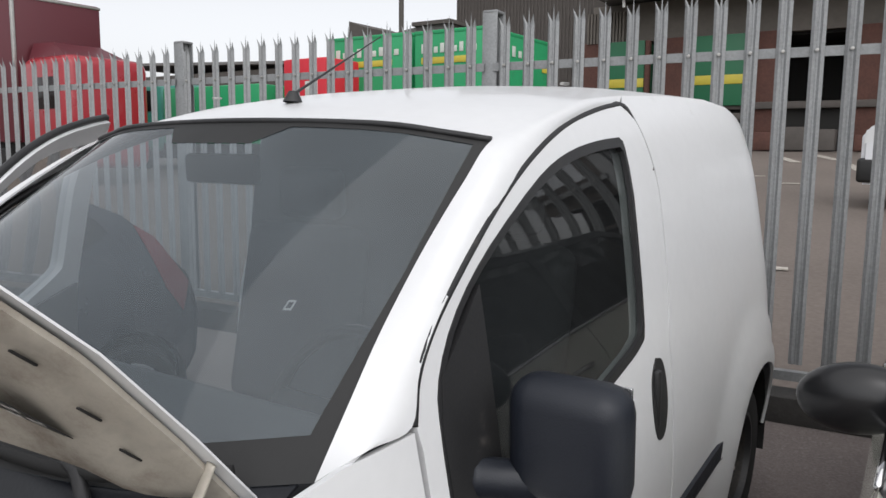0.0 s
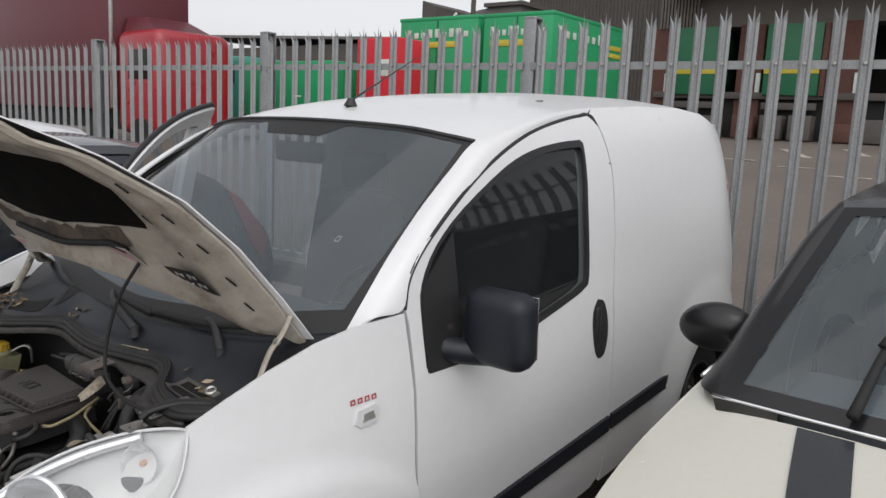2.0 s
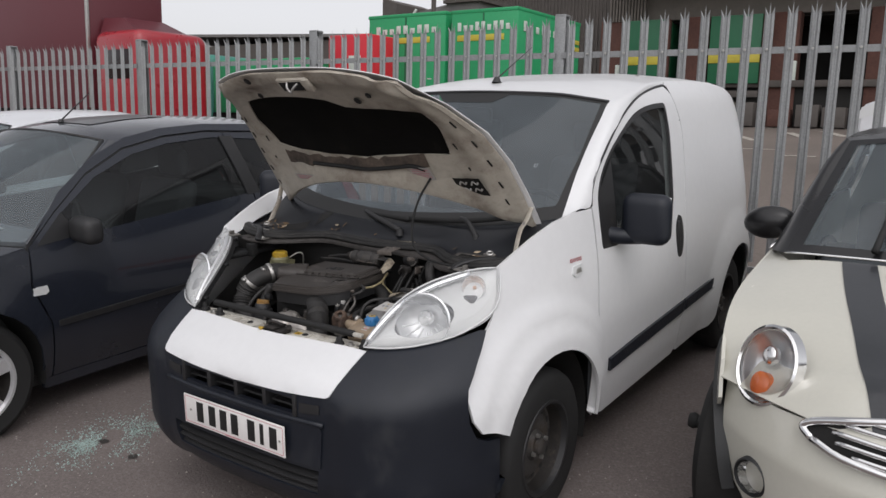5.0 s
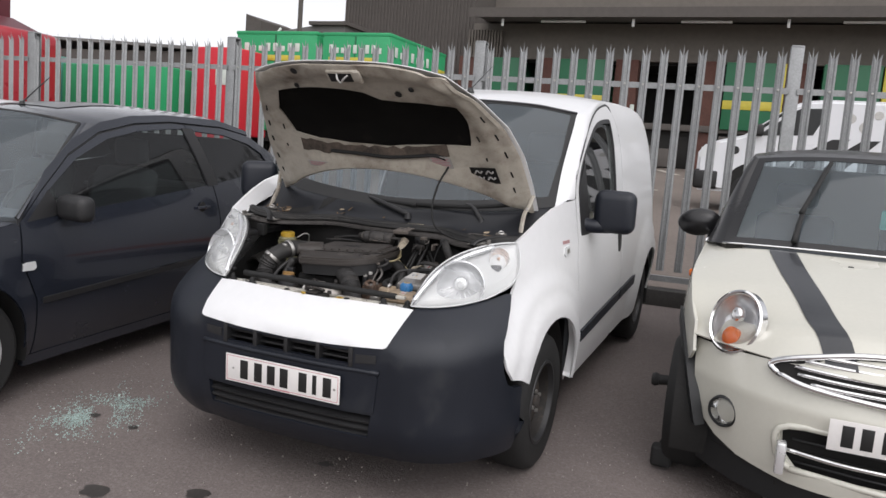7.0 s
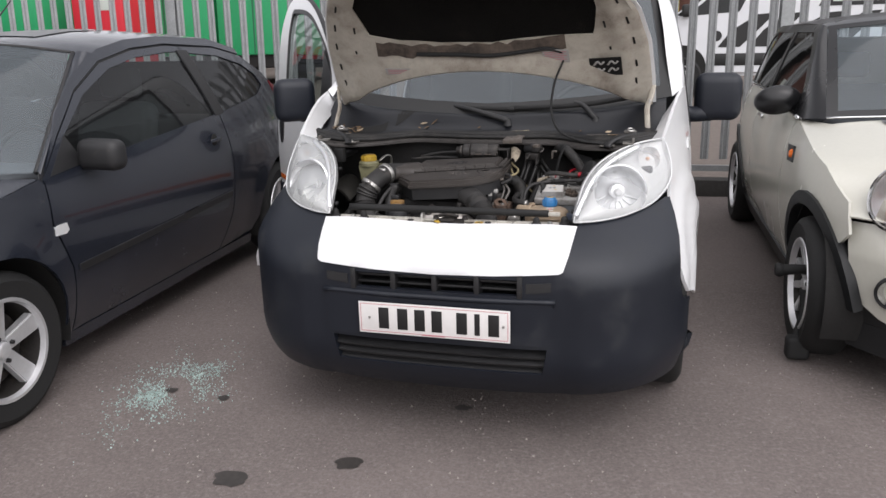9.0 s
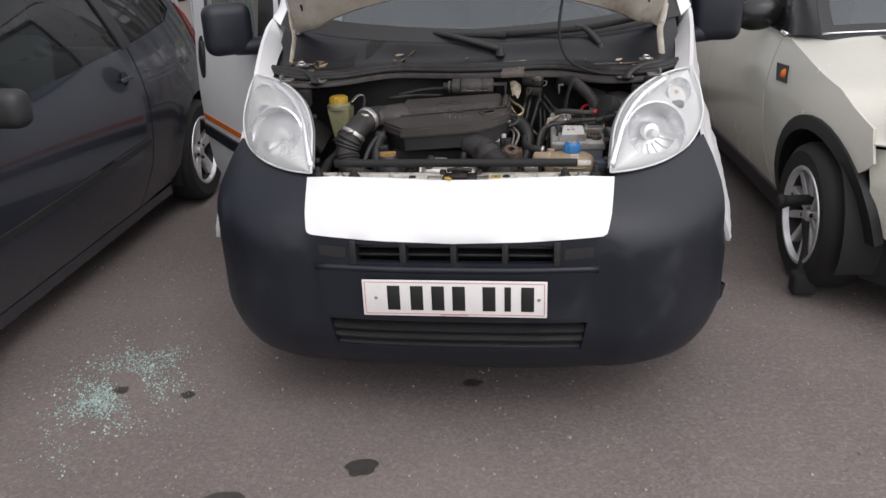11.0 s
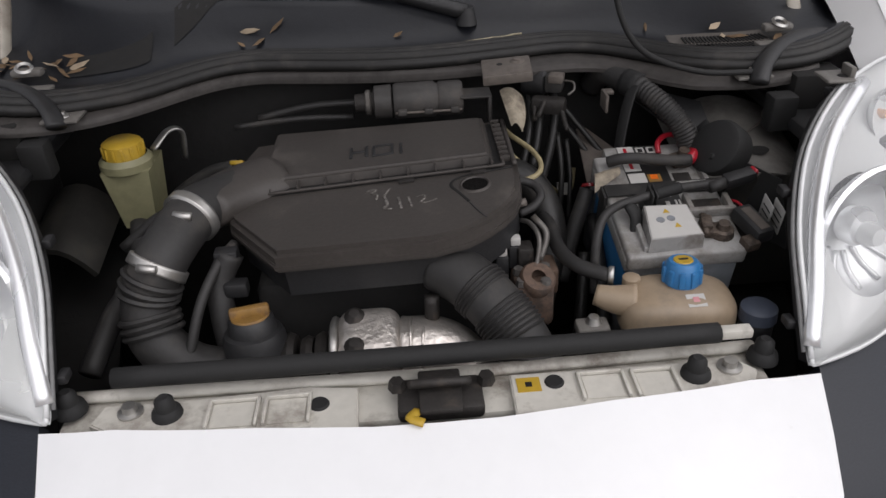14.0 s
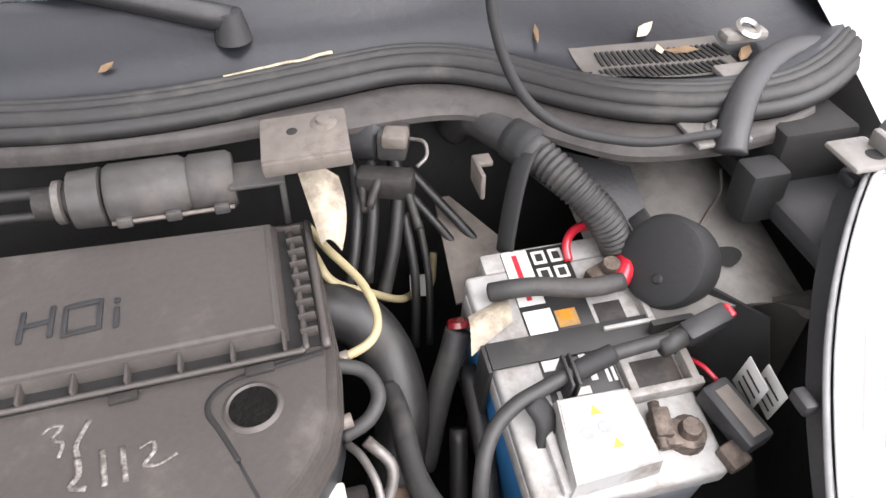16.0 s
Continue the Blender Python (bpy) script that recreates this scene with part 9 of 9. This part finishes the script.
part("wind_deflector", prism([(-1.9, 0.3), (-0.2, 0.3), (-0.2, 2.2), (-1.9, 2.2)], [(-1.9, 0.45), (-1.2, 0.6), (-1.2, 1.9), (-1.9, 2.05)], 3.3, 3.75)[0], MAROON, cab)
part("cab_window", box(-1.2, -0.1, 0.02, 0.06, 2.0, 2.8, 0.02), DARKGLASS, cab)
part("chassis", box(-14.5, 0.1, 0.2, 2.3, 0.6, 1.15), DARKVOID, art)
wheels_on(art, (-13.2, -12.0, -10.8, -3.0, -0.6), 0.5, 0.15, 0.5)

# ---- warehouse with a loading dock ----
BY = 36.0
BG = ground_z(BY)
ware = thing("warehouse", pose(0, BY, 0), "grey-clad warehouse with a brick-piered loading dock under a canopy", "building")
wall_u = part("upper_wall", box(-14.2, 16, 3.5, 4.0, 6.6, 13.0), CLAD, ware, "brown-grey upper wall")
tower = part("end_wall", box(-22.0, -14.0, 0.5, 12, BG - 0.3, 14.0), CLADD, ware, "dark sheet-clad end wall")
for k in range(40):
    part("cladding_rib", box(-21.95 + 0.2 * k, -21.88 + 0.2 * k, 0.44, 0.52, 3.0, 14.0), CLADD, tower)
for k in range(12):
    part("corrugated_sheet", box(-14.0 + 0.16 * k, -13.90 + 0.16 * k, -0.2, 0.1, 6.7, 8.1), CLAD, ware)
canopy = part("canopy", box(-13.2, 18, -2.2, 3.6, 8.60, 8.78), ROOFM, ware, "long sheet canopy edge")
part("canopy_fascia", box(-13.2, 18, -2.25, -2.15, 8.35, 8.80), CLADD, canopy)
part("canopy_upper", box(-14.2, 18, 2.0, 3.5, 9.2, 9.5), CLADD, canopy)
part("fascia_wall", box(-13.9, 18, 0.25, 0.6, 6.72, 8.5), CLAD, ware, "grey wall strip over the dock")
LAMPW = mat("canopy_strip_lamp", (0.75, 0.75, 0.74), 0.4)
for x in (-8.6, -2.0, 4.6):
    part("strip_lamp", box(x - 1.1, x + 1.1, -1.6, -1.45, 8.22, 8.32, 0.02), LAMPW, canopy, "pale strip lamp under the canopy")
for x in (-11.6, -5.2, 1.4, 7.5):
    part("lamp_bracket", box(x - 0.06, x + 0.06, -1.8, -1.7, 8.0, 8.35, 0.01), LAMPW, canopy)
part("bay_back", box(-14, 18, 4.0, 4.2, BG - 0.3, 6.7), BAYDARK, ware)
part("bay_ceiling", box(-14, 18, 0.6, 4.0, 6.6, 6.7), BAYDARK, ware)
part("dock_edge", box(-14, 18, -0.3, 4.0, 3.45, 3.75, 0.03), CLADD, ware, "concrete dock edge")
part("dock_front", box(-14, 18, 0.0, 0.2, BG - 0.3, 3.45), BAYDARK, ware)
for x in (-13.9, -9.6, -5.6, -1.75, 2.1, 6.2, 10.5):
    part("brick_pier", box(x - 0.55, x + 0.55, -0.1, 0.6, BG - 0.2, 6.75, 0.02), BRICK, ware, "red-brown brick pier")
    part("pier_guard", box(x + 0.35, x + 0.55, -0.2, -0.08, 3.7, 4.6, 0.02), LETTER, ware)
for x, w in ((-12.0, 1.0), (-7.7, 1.15), (0.15, 1.15), (4.2, 1.15)):
    trl = thing("docked_trailer", pose(x, BY - 0.45, 0), "dark green trailer backed onto the dock", "trailer", "trailers at the dock")
    part("trailer_back", box(-w, w, 0, 3.0, 3.62, 6.68, 0.03), DGREEN, trl)
    part("yellow_band", box(-w, w, -0.03, 0.0, 4.55, 4.95, 0.01), YSTRIPE, trl)
    part("door_post", box(w + 0.05, w + 0.25, -0.1, 0.2, 3.6, 6.65, 0.02), YSTRIPE if x > -1 else BRICK, trl)
    part("underrun_bar", box(-w, w, 0.1, 0.2, 3.0, 3.3, 0.02), CLADD, trl)
pav = thing("dock_clutter", pose(0, BY - 1.2, BG), "dark pallets and crates piled along the dock", "pallets")
cr = random.Random(6)
for k in range(22):
    x = -13 + k * 1.25 + cr.uniform(-.3, .3)
    hgt = cr.uniform(0.4, 1.2)
    part("crate", box(x - 0.45, x + 0.45, -0.2, 0.6, 0, hgt, 0.02), CLADD if k % 3 else BRICK, pav)
# low shed far to the side, a hut and a mast
shed = thing("long_shed", pose(-46, 40, ground_z(38)), "long low shed with a pale roof edge", "building")
part("shed_wall", box(-14, 13.0, 0, 10, -1, 5.4), CLADD, shed)
roofb = bmesh.new()
rv_ = [roofb.verts.new(p) for p in ((-14, -0.4, 6.7), (13.2, -0.4, 5.6), (13.2, 10, 5.6), (-14, 10, 6.7), (-14, -0.4, 6.5), (13.2, -0.4, 5.4), (13.2, 10, 5.4), (-14, 10, 6.5))]
for q in ((0, 1, 2, 3), (7, 6, 5, 4), (0, 4, 5, 1), (1, 5, 6, 2), (2, 6, 7, 3), (3, 7, 4, 0)):
    roofb.faces.new([rv_[k] for k in q])
part("shed_roof", roofb, ROOFM, shed, smooth=False)
hut = thing("site_hut", pose(-18.5, 26, ground_z(26)), "dark hut with a broken lean-to roof", "building")
hb, _f = prism([(-2.2, 0), (-1.4, 0), (-1.4, 3), (-2.2, 3)], [(-2.2, 0), (-1.4, 0), (-1.4, 3), (-2.2, 3)], 0, lambda x, y: 5.75 - 0.35 * (x + 2.2))
part("hut_wall", hb, CLADD, hut, smooth=False)
hb2, _f = prism([(-1.4, 0.5), (2.6, 0.5), (2.6, 3), (-1.4, 3)], [(-1.4, 0.5), (2.6, 0.5), (2.6, 3), (-1.4, 3)], 3.4, lambda x, y: 5.0 + 0.14 * (x + 1.4))
part("lean_to", hb2, ROOFM, hut, smooth=False)
part("lean_to_cap", box(0.9, 2.8, 0.3, 3, 5.35, 5.5), CLADD, hut)
part("roof_rafter", tube([(-1.2, 0.45, 4.6), (-0.6, 0.4, 5.2)], 0.06, 6, 2), LETTER, hut)
part("hut_base", box(-1.4, 2.6, 0.6, 3, 0, 3.4), CLADD, hut)
mast = single("mast_pole", lathe([(0.10, 0), (0.10, 11), (0, 11)], 10), CLADD, pose(-17.3, 25.2, ground_z(25)), "slim dark pole above the yard", "pole")

# yard markings
for x, y, w, l, a in ((0.0, 8.7, 0.12, 0.18, 10), (-1.7, 19.1, 0.9, 0.25, 5), (-0.9, 24.6, 0.25, 4.0, 12), (-4.9, 26.8, 0.3, 4.0, 25), (-3.5, 28.9, 0.35, 3.5, 20), (-2.5, 30.5, 0.35, 3.5, 20), (-5.6, 22.5, 1.6, 0.25, -10), (-3.2, 21, 1.2, 0.2, 15), (1.2, 17, 0.25, 3.0, -12)):
    bm = grid(lambda u, v: (w * (u - 0.5), l * (v - 0.5), 0.0), 1, 4)
    mk = single("yard_marking", bm, PAINTLINE, pose(x, y, ground_z(y) + 0.015, SLOPE, 0, a), "worn pale paint mark on the yard", "marking", "yard markings")

# ---- the white works van seen through the fence ----
WVAN = [(0.05, 0.42), (0.0, 0.70), (0.0, 1.20), (0.12, 1.36), (0.38, 1.47), (0.85, 1.60), (1.70, 2.24), (1.95, 2.33), (2.3, 2.37), (5.3, 2.37), (5.52, 2.25), (5.60, 1.5), (5.62, 0.42)]
works = thing("works_van", pose(0.10, 14.5, ground_z(14.5)), "white sign-written works van with black swooping graphics", "van")
wb = bmesh.new()
near_, far_ = [wb.verts.new((x, 0.0, z)) for x, z in WVAN], [wb.verts.new((x, 1.9, z)) for x, z in WVAN]
wb.faces.new(near_)
wb.faces.new(far_[::-1])
for k in range(len(WVAN)):
    wb.faces.new((near_[k], far_[k], far_[(k + 1) % len(WVAN)], near_[(k + 1) % len(WVAN)]))
bmesh.ops.recalc_face_normals(wb, faces=wb.faces[:])
bmesh.ops.bevel(wb, geom=[e for e in wb.edges if abs(e.verts[0].co.y - e.verts[1].co.y) < 0.01], offset=0.07, segments=3, affect="EDGES")
wbody = part("body", wb, PALE_PAINT, works)


def side_shape(points, y=-0.006):
    """A thin upright sheet on the near side of the works van."""
    b = bmesh.new()
    b.faces.new([b.verts.new((x, y, z)) for x, z in points])
    return facing(b, (0, -1, 0))


part("door_window", side_shape([(1.12, 1.60), (1.72, 2.10), (1.85, 2.17), (2.22, 2.19), (2.26, 1.95), (2.12, 1.66)]), DARKGLASS, wbody)
part("windscreen", side_shape([(0.93, 1.62), (1.02, 1.60), (1.66, 2.12), (1.62, 2.15)], -0.008), INK, wbody)
for x, w in ((1.75, 0.42), (2.35, 0.34), (2.95, 0.50), (3.70, 0.36)):
    part("graphic_swoosh", side_shape([(x, 0.98), (x + w, 0.98), (x + w + 0.30, 1.28), (x + w + 0.62, 1.62), (x + w + 0.30, 1.60), (x + 0.24, 1.30)]), INK, wbody, "black swooping graphic")
for x, z, r_ in ((1.72, 1.20, 0.10), (2.75, 2.02, 0.09), (3.02, 1.86, 0.11), (3.22, 2.10, 0.08), (0.72, 1.28, 0.08)):
    part("graphic_spot", lathe([(0, -0.008), (r_, -0.008), (r_ + 0.003, 0)], 18, "y"), INK if z < 1.5 else STEEL, wbody).matrix_basis = pose(x, 0, z)
part("graphic_panel", side_shape([(3.55, 1.72), (3.85, 2.30), (5.25, 2.30), (5.30, 1.72)]), INK, wbody, "black graphic panel")
for z, x0, x1 in ((2.14, 3.95, 5.10), (2.03, 3.95, 5.10), (1.93, 3.85, 5.0), (1.83, 3.80, 4.9)):
    part("graphic_bar", side_shape([(x0, z - 0.03), (x1, z - 0.03), (x1, z + 0.03), (x0, z + 0.03)], -0.010), LETTER, wbody)
part("skirt", box(1.55, 4.2, -0.02, 0.05, 0.62, 0.86, 0.02), INK, works)
part("bumper", box(-0.05, 0.45, -0.015, 1.9, 0.45, 0.85, 0.06, 3), INK, works)
part("headlamp", side_shape([(0.03, 1.08), (0.06, 1.30), (0.42, 1.44), (0.34, 1.20)]), HL_BEZEL, works)
part("door_mirror", box(1.02, 1.22, -0.22, -0.05, 1.58, 1.82, 0.05, 3), INK, works)
for x in (1.08, 4.70):
    part("wheel_arch", lathe([(0, -0.006), (0.47, -0.006), (0.475, 0)], 28, "y"), DARKVOID, works).matrix_basis = pose(x, 0, 0.56)
    tyre = part("wheel", lathe([(0.24, -0.03), (0.36, -0.05), (0.40, -0.02), (0.40, 0.2), (0, 0.2)], 28, "y"), RUBBER, works)
    tyre.matrix_basis = pose(x, 0, 0.40)
    part("rim", lathe([(0, -0.035), (0.10, -0.03), (0.12, -0.01), (0.24, -0.02)], 24, "y"), ALLOY, tyre)
    for k in range(5):
        part("rim_slot", lathe([(0, -0.034), (0.045, -0.033)], 8, "y"), DARKVOID, tyre).matrix_basis = pose(0.17 * math.cos(1.257 * k), 0, 0.17 * math.sin(1.257 * k))
